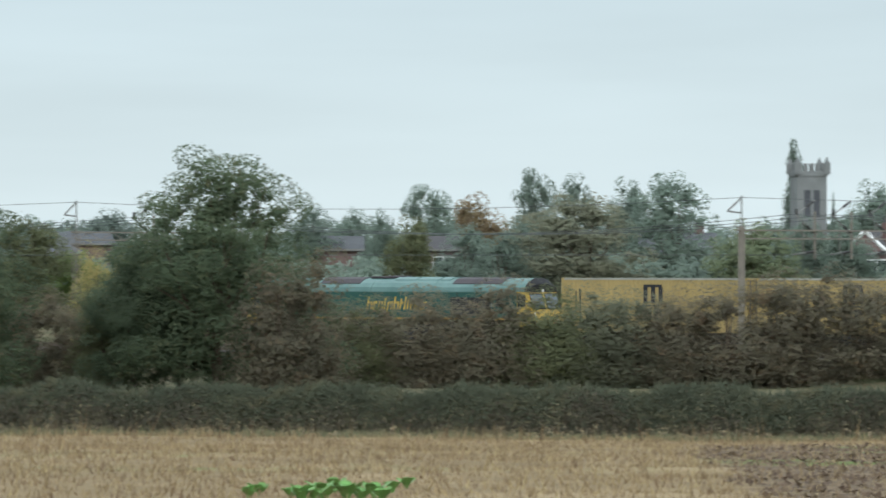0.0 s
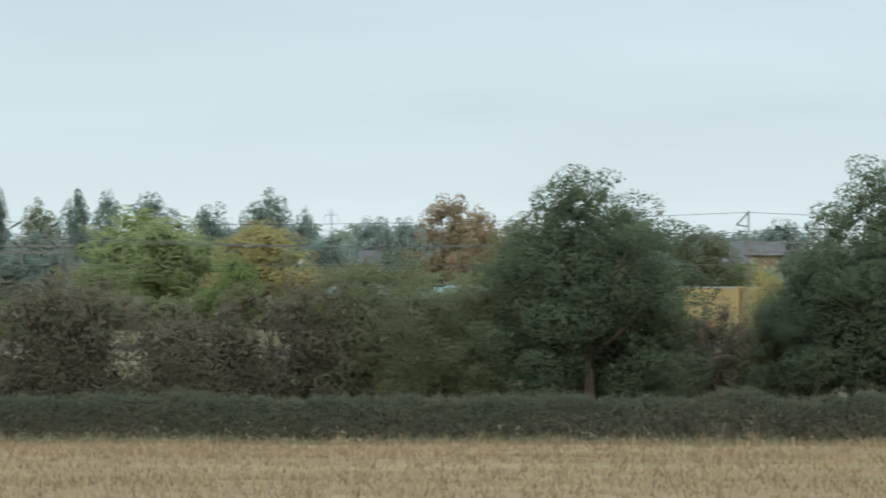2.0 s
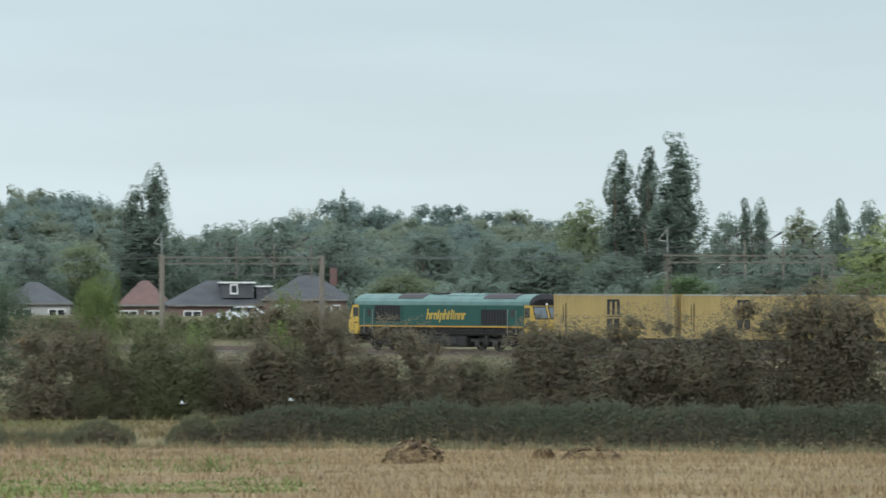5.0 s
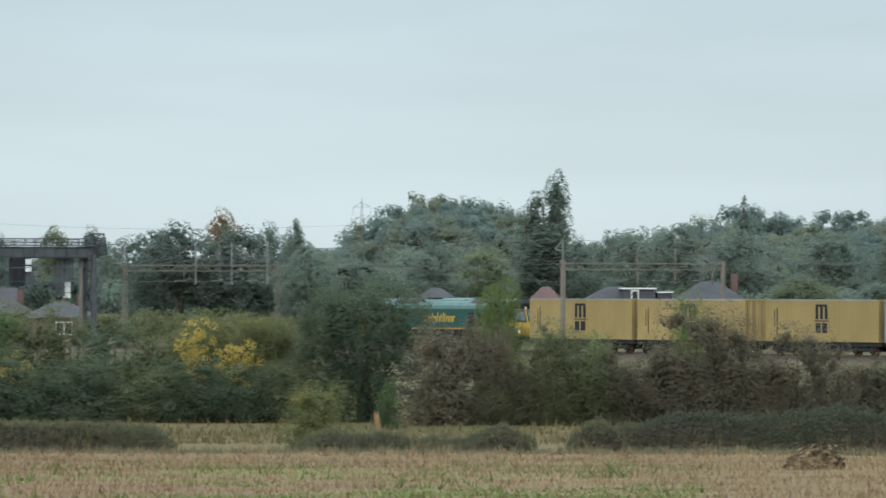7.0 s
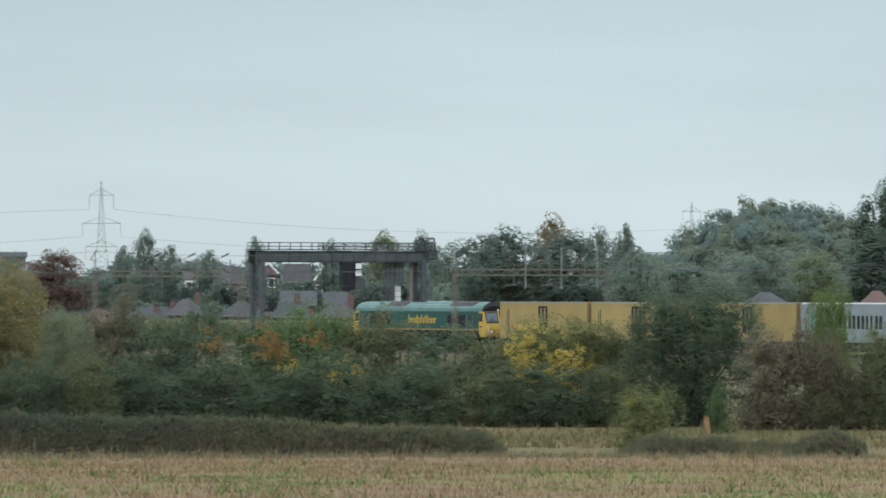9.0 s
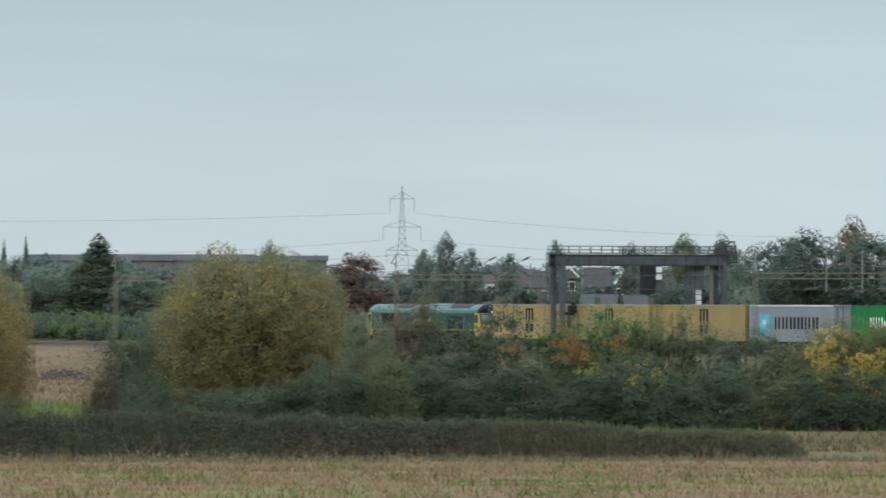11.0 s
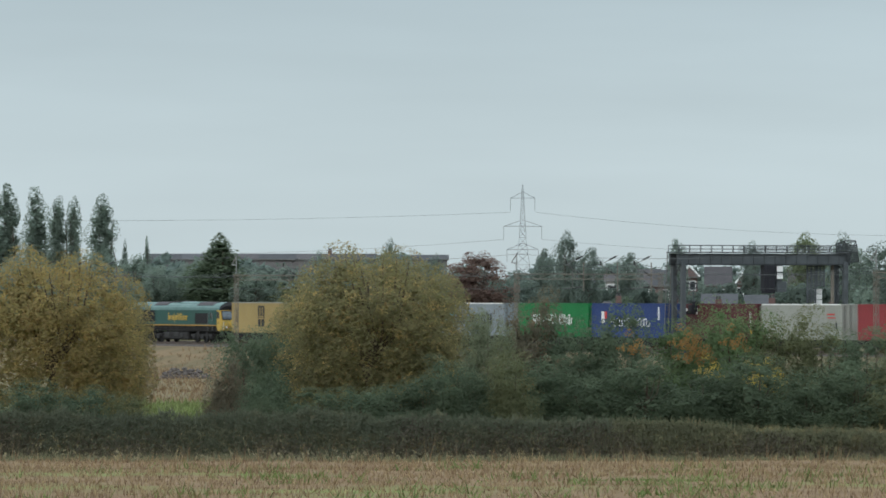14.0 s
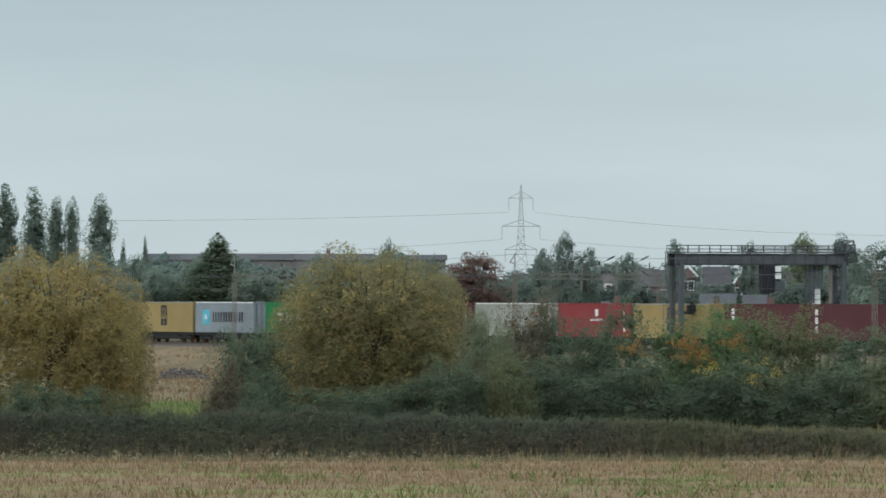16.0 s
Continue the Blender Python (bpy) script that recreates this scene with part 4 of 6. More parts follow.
def build_grass():
    rng = np.random.default_rng(23)
    pts = scatter(rng, 48000, -250, 6500, 72, lambda b: hedge_line(b))
    fresh = np.array([rng.random() < 0.72 * greened(x, y) for x, y, z in pts])
    pts = pts[~fresh]
    b_ = np.array([bearing(x, y) for x, y, z in pts])
    red = rng.random(len(pts)) < np.interp(b_, (500, 1500, 2600, 6500), (0.75, 0.6, 0.3, 0.15))
    for take, mat, label in ((~red, "straw", "pale straw stubble of a cut cereal field"), (red, "russet_straw", "russet-brown dead stubble and grass in the field")):
        blades("stubble", pts[take], rng.uniform(0.07, 0.2, take.sum()), 0.012, rng, mat, label)
    pts = scatter(rng, 26000, -250, 2750, 100, 162)
    pts = pts[np.array([rng.random() < greened(x, y) for x, y, z in pts])]
    blades("new_grass", pts, rng.uniform(0.03, 0.11, len(pts)), 0.02, rng, "new_grass", "strips of low bright green grass among the stubble", 4, 0.7)
    pts = scatter(rng, 1900, -250, 6500, lambda b: hedge_line(b) - 6, lambda b: hedge_line(b) + 0.3)
    pts = pts[np.array([noise.noise(Vector((bearing(x, y) * 0.02, 4.4, 0))) > rng.uniform(-0.25, 0.35) for x, y, z in pts])]
    blades("field_edge_grass", pts, rng.uniform(0.1, 0.42, len(pts)), 0.012, rng, "straw", "tall dry straw-coloured grass along the hedge foot")
    pts = scatter(rng, 5200, -250, 6500, lambda b: hedge_line(b) - 3, lambda b: hedge_line(b) + 2)
    blades("verge_grass", pts, rng.uniform(0.1, 0.3, len(pts)), 0.02, rng, "rank", "mixed brown and green verge grass")
    clumps = []
    for i in range(70):
        b, d = rng.uniform(-200, 2600), rng.uniform(95, 160)
        q = spot(b, d)
        for j in range(16):
            x, y = q.x + rng.normal() * 0.5, q.y + rng.normal() * 0.5
            clumps.append((x, y, ground_z(x, y) - 0.02))
    clumps = np.array(clumps)
    blades("green_weeds", clumps, rng.uniform(0.1, 0.34, len(clumps)), 0.016, rng, "green_grass", "patches of fresh green weeds in the stubble", lean=0.6)
    pts = scatter(rng, 260, -250, 6500, lambda b: hedge_line(b) - 9, lambda b: hedge_line(b) + 1.5)
    blades("dead_stalks", pts, rng.uniform(0.3, 0.75, len(pts)), 0.014, rng, "dung", "dead brown dock and thistle stalks at the field edge", 4, 0.2)
    clod = []
    while len(clod) < 5000:
        q = spot(rng.uniform(5700, 6500), math.sqrt(rng.uniform(78 ** 2, 139 ** 2)))
        if tilled(q.x, q.y):
            clod.append((q.x, q.y, ground_z(q.x, q.y) + rng.uniform(-0.02, 0.06)))
    clod = np.array(clod)
    mid = clod.mean(0)
    ob = new("soil_clods", quads("soil_clods", leaves_at(rng, clod - mid, np.tile(np.array([[0.3, -0.3, 0.3]]), (len(clod), 1)), 0.055), M["soil"]))
    ob.location = mid
    tagged(ob, "rough brown clods of a ploughed field corner", "soil", kind="stuff")
    pts = scatter(rng, 900, 200, 480, 352, 408)
    blades("brook_grass", pts, rng.uniform(0.2, 0.6, len(pts)), 0.04, rng, "new_grass", "bright green rank grass in the hollow below the bank", 4, 0.4)
    pts = scatter(rng, 2600, 180, 500, 410, 600)
    blades("bank_grass", pts, rng.uniform(0.2, 0.55, len(pts)), 0.035, rng, "russet_straw", "dry brown grass on the railway bank", 3, 0.4)
    pts = scatter(rng, 9000, -250, 4300, 235, 345)
    blades("meadow_grass", pts, rng.uniform(0.2, 0.5, len(pts)), 0.03, rng, "grass", "rough brown meadow grass beyond the hedge")


build_hedge()
build_grass()


# ---- the railway ----
NEAR_X, FAR_X = 40.0, -1100.0


def build_line():
    prof = [(TRACK_Y - 2.9, -0.5), (TRACK_Y - 2.4, -0.2), (TRACK_Y + 9.2, -0.2), (TRACK_Y + 11.4, -0.5), (TRACK_Y + 11.4, -1.2), (TRACK_Y - 3.2, -1.2)]
    bed = prism(prof, FAR_X, NEAR_X)
    me = bpy.data.meshes.new("trackbed")
    bed.to_mesh(me)
    bed.free()
    me.materials.append(M["ballast"])
    tagged(new("trackbed", me), "grey-brown stone ballast under three railway tracks", "trackbed", kind="structure")
    for k in range(3):
        y = TRACK_Y + 3.4 * k
        track = thing("railway_track", "pair of worn steel rails on concrete sleepers", "track", group="railway tracks", kind="structure")
        for side in (-0.7525, 0.7525):
            part("rail", boxes((FAR_X, NEAR_X, y + side - 0.035, y + side + 0.035, -0.06, 0.0), (FAR_X, NEAR_X, y + side - 0.01, y + side + 0.01, -0.14, -0.06), (FAR_X, NEAR_X, y + side - 0.07, y + side + 0.07, -0.16, -0.14)), M["rail"], track)
        if k == 0:
            slp = bmesh.new()
            for i in range(int((NEAR_X - FAR_X) / 0.65)):
                x = FAR_X + i * 0.65
                for zz in ((-0.24, -0.155),):
                    vs = [slp.verts.new(c) for c in ((x, y - 1.25, zz[0]), (x + 0.26, y - 1.25, zz[0]), (x + 0.23, y - 1.2, zz[1]), (x + 0.03, y - 1.2, zz[1]), (x, y + 1.25, zz[0]), (x + 0.26, y + 1.25, zz[0]), (x + 0.23, y + 1.2, zz[1]), (x + 0.03, y + 1.2, zz[1]))]
                    for f in ((0, 1, 2, 3), (5, 4, 7, 6), (3, 2, 6, 7), (1, 5, 6, 2), (4, 0, 3, 7)):
                        slp.faces.new([vs[i_] for i_ in f])
            me0 = bpy.data.meshes.new("sleepers")
            slp.to_mesh(me0)
            slp.free()
            me0.materials.append(M["sleeper"])
        ob = new("sleepers", me0)
        ob.parent = track
        ob.location = (0, 3.4 * k, 0)
        tagged(ob, kind="stuff")


build_line()


def lattice(bm, x, y, z0, z1, s, r, step):
    """A square lattice mast."""
    for dx in (-s, s):
        for dy in (-s, s):
            bar(bm, (x + dx, y + dy, z0), (x + dx, y + dy, z1), r, 4)
    z, flip = z0, 1
    while z < z1 - step:
        for dy in (-s, s):
            bar(bm, (x - s * flip, y + dy, z), (x + s * flip, y + dy, z + step), r * 0.6, 3)
        for dx in (-s, s):
            bar(bm, (x + dx, y - s * flip, z), (x + dx, y + s * flip, z + step), r * 0.6, 3)
        z, flip = z + step, -flip


def portal(x, lattice_mast=True):
    """Overhead-line portal across the four tracks, with drop posts that carry the arms."""
    p = thing("overhead_line_portal", "weathered steel overhead-line portal spanning three tracks", "portal", Matrix.Translation((x, 0, 0)), "overhead-line portals")
    y0, y1 = 272.0, 286.4
    for y in (y0, y1):
        bm = bmesh.new()
        if lattice_mast:
            lattice(bm, 0, y, -0.7, 6.6, 0.15, 0.026, 0.6)
        else:
            box(bm, -0.14, 0.14, y - 0.14, y + 0.14, -0.7, 6.6, 0.02)
        part("mast", bm, M["mast"], p)
    part("boom", boxes((-0.1, 0.1, y0 - 0.3, y1 + 0.3, 6.36, 6.44), (-0.08, 0.08, y0, y1, 5.93, 6.0)), M["mast"], p)
    bm = bmesh.new()
    for i in range(14):
        ya = y0 + (y1 - y0) * i / 14
        yb = y0 + (y1 - y0) * (i + 1) / 14
        bar(bm, (0, ya, 6.38 if i % 2 else 5.97), (0, yb, 5.97 if i % 2 else 6.38), 0.025, 3)
    tagged(part("bracing", bm, M["mast"], p), kind="stuff")
    for k in range(3):
        y = TRACK_Y + 3.4 * k
        y += 0.85
        post = part("drop_post", boxes((-0.045, 0.045, y + 1.655, y + 1.745, 4.9, 8.2 if x == -424.3 else 7.4), bevel=0.01), M["post" if x == -424.3 else "mast"], p, "galvanised upright post")
        arm = part("cantilever", bars(0.032, ((0, y + 1.7, 8.0), (0, y, 7.25)), ((0, y + 1.7, 6.2), (0, y, 7.2)), ((0, y + 1.7, 5.3), (0, y - 0.3, 5.15)), ((0, y - 0.2, 7.2), (0, y + 0.3, 7.2)), ((0, y + 0.6, 6.8), (0, y + 0.6, 5.2))), M["steel"], p)
        for ends in (((0, y + 1.5, 7.92), (0, y + 0.9, 7.65)), ((0, y + 1.5, 6.32), (0, y + 0.95, 6.65)), ((0, y + 1.5, 5.28), (0, y + 0.9, 5.24)), ((0, y, 7.2), (0, y, 7.55))):
            part("insulator", bars(0.07, ends, sides=8), M["grille"], arm, "dark brown insulator")
    part("mast_top", bars(0.05, ((0, y0, 6.6), (0, y0, 8.2)), ((0, y0, 8.1), (-0.9, y0, 7.4)), ((0, y0, 7.3), (-0.9, y0, 7.4))), M["post"], p)
    return p


for s_ in (80.0, 137.0, 194.0, 240.0, 312.1, 366.7, 424.3, 481.5, 534.7, 588.0, 642.0):
    portal(-s_, s_ not in (366.7, 194.0))


def wires():
    stops = [40.0, -80.0, -137.0, -194.0, -240.0, -312.1, -366.7, -424.3, -481.5, -534.7, -588.0, -642.0, -720.0]
    for k in range(3):
        y = TRACK_Y + 3.4 * k
        run = thing("overhead_line", "thin dark contact and catenary wires with droppers", "wire", group="overhead lines")
        con, cat, drop = bmesh.new(), bmesh.new(), bmesh.new()
        for a, b in zip(stops[:-1], stops[1:]):
            bar(con, (a, y + 0.35, 5.12), (b, y + 0.35, 5.12), 0.016, 3)
            m = 8
            for i in range(m):
                u, w = i / m, (i + 1) / m
                za, zb = 7.25 - 4.0 * u * (1 - u), 7.25 - 4.0 * w * (1 - w)
                bar(cat, (a + (b - a) * u, y + 0.45, za), (a + (b - a) * w, y + 0.45, zb), 0.018, 3)
                if i:
                    bar(drop, (a + (b - a) * u, y + 0.45, za), (a + (b - a) * u, y + 0.35, 5.12), 0.008, 3)
        part("contact_wire", con, M["wire"], run)
        part("catenary_wire", cat, M["wire"], run)
        tagged(part("dropper", drop, M["wire"], run), kind="stuff")
    run = thing("feeder_wire", "thin dark feeder wire on the mast tops", "wire")
    fw = bmesh.new()
    for a, b in zip(stops[:-1], stops[1:]):
        for i in range(8):
            u, w = i / 8, (i + 1) / 8
            bar(fw, (a + (b - a) * u, 272.0, 8.1 - 2.0 * u * (1 - u)), (a + (b - a) * w, 272.0, 8.1 - 2.0 * w * (1 - w)), 0.016, 3)
    part("wire", fw, M["wire"], run)


wires()


def signal_gantry(x):
    g = thing("signal_gantry", "dark steel signal gantry with railed walkway over the railway tracks", "gantry", Matrix.Translation((x, 0, 0)))
    y0, y1 = 273.25, 289.1
    for y in (y0, y1):
        bm = bmesh.new()
        for dx in (-0.72, 0.72):
            box(bm, dx - 0.17, dx + 0.17, y - 0.2, y + 0.2, -0.8, 7.4, 0.02)
        for i in range(6):
            z = 0.2 + i * 1.2
            bar(bm, (-0.7, y, z), (0.7, y, z + 1.2), 0.05, 4)
            bar(bm, (0.7, y, z), (-0.7, y, z + 1.2), 0.05, 4)
        part("column", bm, M["gantry"], g)
    for dx in (-0.6, 0.6):
        gd = part("girder", boxes((dx - 0.05, dx + 0.05, y0 - 0.5, y1 + 0.5, 7.2, 8.0)), M["gantry"], g)
        part("flange", boxes((dx - 0.16, dx + 0.16, y0 - 0.5, y1 + 0.5, 7.08, 7.2), (dx - 0.16, dx + 0.16, y0 - 0.5, y1 + 0.5, 7.96, 8.04)), M["mesh"], gd)
        ribs = bmesh.new()
        for i in range(17):
            y = y0 - 0.45 + (y1 - y0 + 0.9) * i / 16
            box(ribs, dx - 0.12, dx + 0.12, y - 0.025, y + 0.025, 7.2, 7.96)
        tagged(part("web_stiffener", ribs, M["gantry"], gd), kind="stuff")
    part("cable_tray", boxes((-0.9, -0.78, y0 - 0.3, y1 + 0.3, 7.42, 7.6)), M["steel"], g, "pale cable tray along the girder")
    part("walkway", boxes((-0.8, 0.8, y0 - 0.7, y1 + 0.7, 8.1, 8.18)), M["gantry"], g)
    rail_ = bmesh.new()
    for dx in (-0.8, 0.8):
        for z in (8.42, 8.72):
            bar(rail_, (dx, y0 - 0.5, z), (dx, y1 + 0.5, z), 0.03, 4)
        for i in range(17):
            y = y0 - 0.5 + (y1 - y0 + 1.0) * i / 16
            bar(rail_, (dx, y, 8.15), (dx, y, 8.72), 0.03, 4)
    part("handrail", rail_, M["gantry"], g)
    mesh = bmesh.new()
    for i in range(92):
        y = 279.6 + i * 0.1
        bar(mesh, (-0.8, y, 8.2), (-0.8, y, 8.7), 0.026, 3)
    tagged(part("mesh_panel", mesh, M["mesh"], g), kind="stuff")
    cage = bmesh.new()
    ya, yb = y1 + 0.1, y1 + 1.25
    for dx in (-0.85, 0.85):
        for p0, p1 in (((ya, 7.3), (ya, 8.9)), ((ya, 8.9), (yb - 0.3, 9.15)), ((yb - 0.3, 9.15), (yb, 7.4)), ((yb, 7.4), (ya, 7.3)), ((ya, 7.3), (yb - 0.3, 9.15)), ((ya, 8.2), (yb - 0.12, 8.2))):
            bar(cage, (dx, *p0), (dx, *p1), 0.045, 4)
        for i in range(15):
            y = ya + (yb - 0.15 - ya) * i / 14
            bar(cage, (dx, y, 7.35), (dx, y, 8.85), 0.026, 3)
        for i in range(9):
            bar(cage, (dx, ya, 7.4 + i * 0.17), (dx, yb - 0.15, 7.4 + i * 0.17), 0.022, 3)
    for yy, zz in ((ya, 8.9), (yb - 0.3, 9.15), (yb, 7.4)):
        bar(cage, (-0.85, yy, zz), (0.85, yy, zz), 0.04, 4)
    part("end_cage", cage, M["mesh"], g)
    head = part("signal_head", boxes((0.2, 0.75, 281.15, 282.2, 4.75, 7.15), (0.15, 0.8, 281.1, 281.3, 4.95, 7.1), bevel=0.03), M["black"], g, "black signal head seen from behind")
    for z in (5.95, 6.55):
        part("backplate", boxes((0.75, 0.8, 282.35, 282.9, z, z + 0.46)), M["white"], head, "pale signal equipment case")
    part("cage", boxes((0.1, 0.9, 282.3, 283.2, 4.85, 5.75), (0.3, 0.36, 282.3, 283.05, 5.75, 7.1), (0.3, 0.4, 283.0, 283.1, 5.75, 7.15)), M["gantry"], head)
    ladder = bmesh.new()
    for yl, z0 in ((285.8, 3.9), (286.2, 3.9), (286.6, 3.9), (286.75, 5.25), (287.1, 5.25), (287.45, 5.25)):
        box(ladder, -0.05, 0.05, yl - 0.06, yl + 0.06, z0, 7.35)
    for i in range(17):
        box(ladder, -0.04, 0.04, 285.8, 286.6, 3.95 + i * 0.2, 4.07 + i * 0.2)
        if i > 6:
            box(ladder, -0.04, 0.04, 286.75, 287.45, 3.95 + i * 0.2, 4.07 + i * 0.2)
    ladder = part("ladder_cage", ladder, M["gantry"], g)
    for z in (3.75, 4.23, 4.71):
        part("panel", boxes((-0.35, -0.3, 286.7, 287.45, z, z + 0.43)), M["white"], ladder, "white lineside panel")
    part("stay_post", boxes((-0.1, 0.1, 288.15, 288.4, -0.5, 7.35), bevel=0.02), M["mast"], g, "pale weathered steel post")
    low = part("side_signal", boxes((-0.2, 0.3, 274.3, 275.0, 3.2, 3.8), (-0.2, 0.3, 273.7, 274.7, 3.0, 3.25), (-0.1, 0.2, 274.6, 275.1, 3.5, 4.05), bevel=0.03), M["black"], g, "small dark signal on a side bracket")
    part("lamp_case", boxes((-0.24, -0.2, 273.75, 274.0, 3.5, 3.75)), M["white"], low, "small white case")
    part("bracket", bars(0.05, ((0, y0, 5.55), (0, 275.1, 5.55)), ((0, y0, 5.2), (0, 275.1, 5.2)), ((0, 275.1, 5.15), (0, 275.0, 5.55)), ((0, y0, 3.1), (0, 274.9, 3.1)), ((0, y0, 4.1), (0, 274.9, 4.1)), ((0, 274.7, 3.8), (0, 274.7, 5.2))), M["gantry"], low)
    steps = bmesh.new()
    for dy in (-0.2, 0.2):
        bar(steps, (-1.1, y0 - 0.6 + dy, -0.6), (-0.8, y0 - 0.4 + dy, 8.1), 0.035, 4)
    for i in range(24):
        u = i / 24
        bar(steps, (-1.1 + 0.3 * u, y0 - 0.8 + 0.2 * u, -0.6 + 8.7 * u), (-1.1 + 0.3 * u, y0 - 0.4 + 0.2 * u, -0.6 + 8.7 * u), 0.02, 3)
    part("ladder", steps, M["steel"], g, "pale steel access ladder")


signal_gantry(-456.5)


# ---- the train ----
SIDE = 1.219


def corrugated():
    """A 40 ft container body: corrugated sides and ends, plain roof."""
    bm = bmesh.new()
    L, H, n = 12.19, 2.896, 43
    for sgn in (-1, 1):
        xs, pts = 0.16, []
        step = (L - 0.32) / n
        for i in range(n):
            x = 0.16 + i * step
            pts += [(x, 0), (x + step * 0.3, 0), (x + step * 0.5, 0.018), (x + step * 0.8, 0.018)]
        pts.append((L - 0.16, 0))
        low = [bm.verts.new((x, sgn * (SIDE - 0.02 - d), 0.16)) for x, d in pts]
        top = [bm.verts.new((x, sgn * (SIDE - 0.02 - d), H - 0.1)) for x, d in pts]
        for i in range(len(pts) - 1):
            bm.faces.new((low[i], low[i + 1], top[i + 1], top[i]))
    for xe, sgn in ((0.06, 1), (L - 0.06, -1)):
        n2, pts = 8, []
        step = (2 * SIDE - 0.32) / n2
        for i in range(n2):
            y = -SIDE + 0.16 + i * step
            pts += [(y, 0), (y + step * 0.3, 0), (y + step * 0.5, 0.04), (y + step * 0.8, 0.04)]
        pts.append((SIDE - 0.16, 0))
        low = [bm.verts.new((xe + sgn * d, y, 0.16)) for y, d in pts]
        top = [bm.verts.new((xe + sgn * d, y, H - 0.1)) for y, d in pts]
        for i in range(len(pts) - 1):
            bm.faces.new((low[i], low[i + 1], top[i + 1], top[i]))
    box(bm, 0.1, L - 0.1, -SIDE + 0.08, SIDE - 0.08, H - 0.07, H - 0.03)
    box(bm, 0.1, L - 0.1, -SIDE + 0.08, SIDE - 0.08, 0.1, 0.16)
    return bm


def frame_of():
    bm = bmesh.new()
    L, H = 12.19, 2.896
    for x0, x1 in ((0, 0.16), (L - 0.16, L)):
        for y0, y1 in ((-SIDE, -SIDE + 0.16), (SIDE - 0.16, SIDE)):
            box(bm, x0, x1, y0, y1, 0, H)
        box(bm, x0, x1, -SIDE + 0.16, SIDE - 0.16, H - 0.12, H - 0.01)
        box(bm, x0, x1, -SIDE + 0.16, SIDE - 0.16, 0.01, 0.16)
    for y0, y1 in ((-SIDE, -SIDE + 0.08), (SIDE - 0.08, SIDE)):
        box(bm, 0.16, L - 0.16, y0 + 0.005, y1 - 0.005, 0.01, 0.16)
    return bm


def top_rail():
    bm = bmesh.new()
    L, H = 12.19, 2.896
    for y0, y1 in ((-SIDE, -SIDE + 0.07), (SIDE - 0.07, SIDE)):
        box(bm, 0.16, L - 0.16, y0 + 0.005, y1 - 0.005, H - 0.1, H - 0.01)
    return bm


BODY = {}


def container(mat, label, marks=(), rail_mat=None):
    """marks: plain shapes on the near side: (material, x0, x1, z0, z1)."""
    c = thing("shipping_container", label, "container", group="containers on the train")
    for name, make, m in (("body", corrugated, mat), ("frame", frame_of, mat), ("top_rail", top_rail, rail_mat or mat)):
        if name not in BODY:
            bm = make()
            me = bpy.data.meshes.new(name)
            bm.to_mesh(me)
            bm.free()
            me.materials.append(M["c_grey"])
            BODY[name] = me
        ob = new(name, BODY[name])
        ob.parent = c
        ob.material_slots[0].link = "OBJECT"
        ob.material_slots[0].material = M[m]
    for m, x0, x1, z0, z1 in marks:
        if m == "script":        # one flowing white line with a tall first loop
            bm, last = bmesh.new(), None
            for k in range(64):
                u = k / 63
                tall = 1.0 if u > 0.14 else 2.6
                p = (x0 + (x1 - x0) * u - 0.16 * math.sin(u * 88), -SIDE - 0.02, z0 + (z1 - z0) * (0.5 + (0.5 if u > 0.14 else 0.2) * tall * math.sin(u * 44)))
                if last:
                    bar(bm, last, p, 0.055, 4)
                last = p
            part("side_script", bm, M["white"], c)
            continue
        if m == "star":          # centre, outer radius, height and inner radius of a plain white star
            bm = bmesh.new()
            rim = [bm.verts.new((x0 + (z1 if k % 2 else x1) * math.sin(k * math.pi / 7), -SIDE - 0.03, z0 + (z1 if k % 2 else x1) * math.cos(k * math.pi / 7))) for k in range(14)]
            hub = bm.verts.new((x0, -SIDE - 0.03, z0))
            for k in range(14):
                bm.faces.new((hub, rim[k], rim[(k + 1) % 14]))
            part("side_star", bm, M["white"], c)
            continue
        part("side_mark", boxes((x0, x1, -SIDE - 0.004, -SIDE + 0.012, z0, z1)), M[m], c)
    part("door_bars", bars(0.025, *[((12.18, y, 0.15), (12.18, y, 2.75)) for y in (-0.9, -0.35, 0.35, 0.9)]), M["steel"], c)
    return c


def three_two(x, s=1.0):
    """The yellow boxes' dark badge: an arched block over two small ones."""
    m = "black"
    return ((m, x, x + 0.26 * s, 1.55, 2.4), (m, x + 0.5 * s, x + 0.76 * s, 1.55, 2.4), (m, x + 1.0 * s, x + 1.26 * s, 1.55, 2.4), (m, x, x + 1.2 * s, 2.4, 2.55), (m, x - 0.1, x + 1.45 * s, 1.4, 1.46),
            (m, x, x + 0.52 * s, 0.62, 1.28), (m, x + 0.7 * s, x + 1.22 * s, 0.62, 1.28))


def strokes(mat, x0, x1, z0, z1, n, seed):
    """A row of plain upright and level blocks in place of lettering."""
    rng = random.Random(seed)
    out, w = [], (x1 - x0) / n
    for i in range(n):
        x = x0 + i * w
        k = rng.uniform(0.2, 0.3)
        out.append((mat, x, x + w * k, z0, z1))
        out.append((mat, x + w * 0.48, x + w * (0.48 + k), z0, z1 - (z1 - z0) * rng.choice((0.0, 0.0, 0.3))))
    return tuple(out)


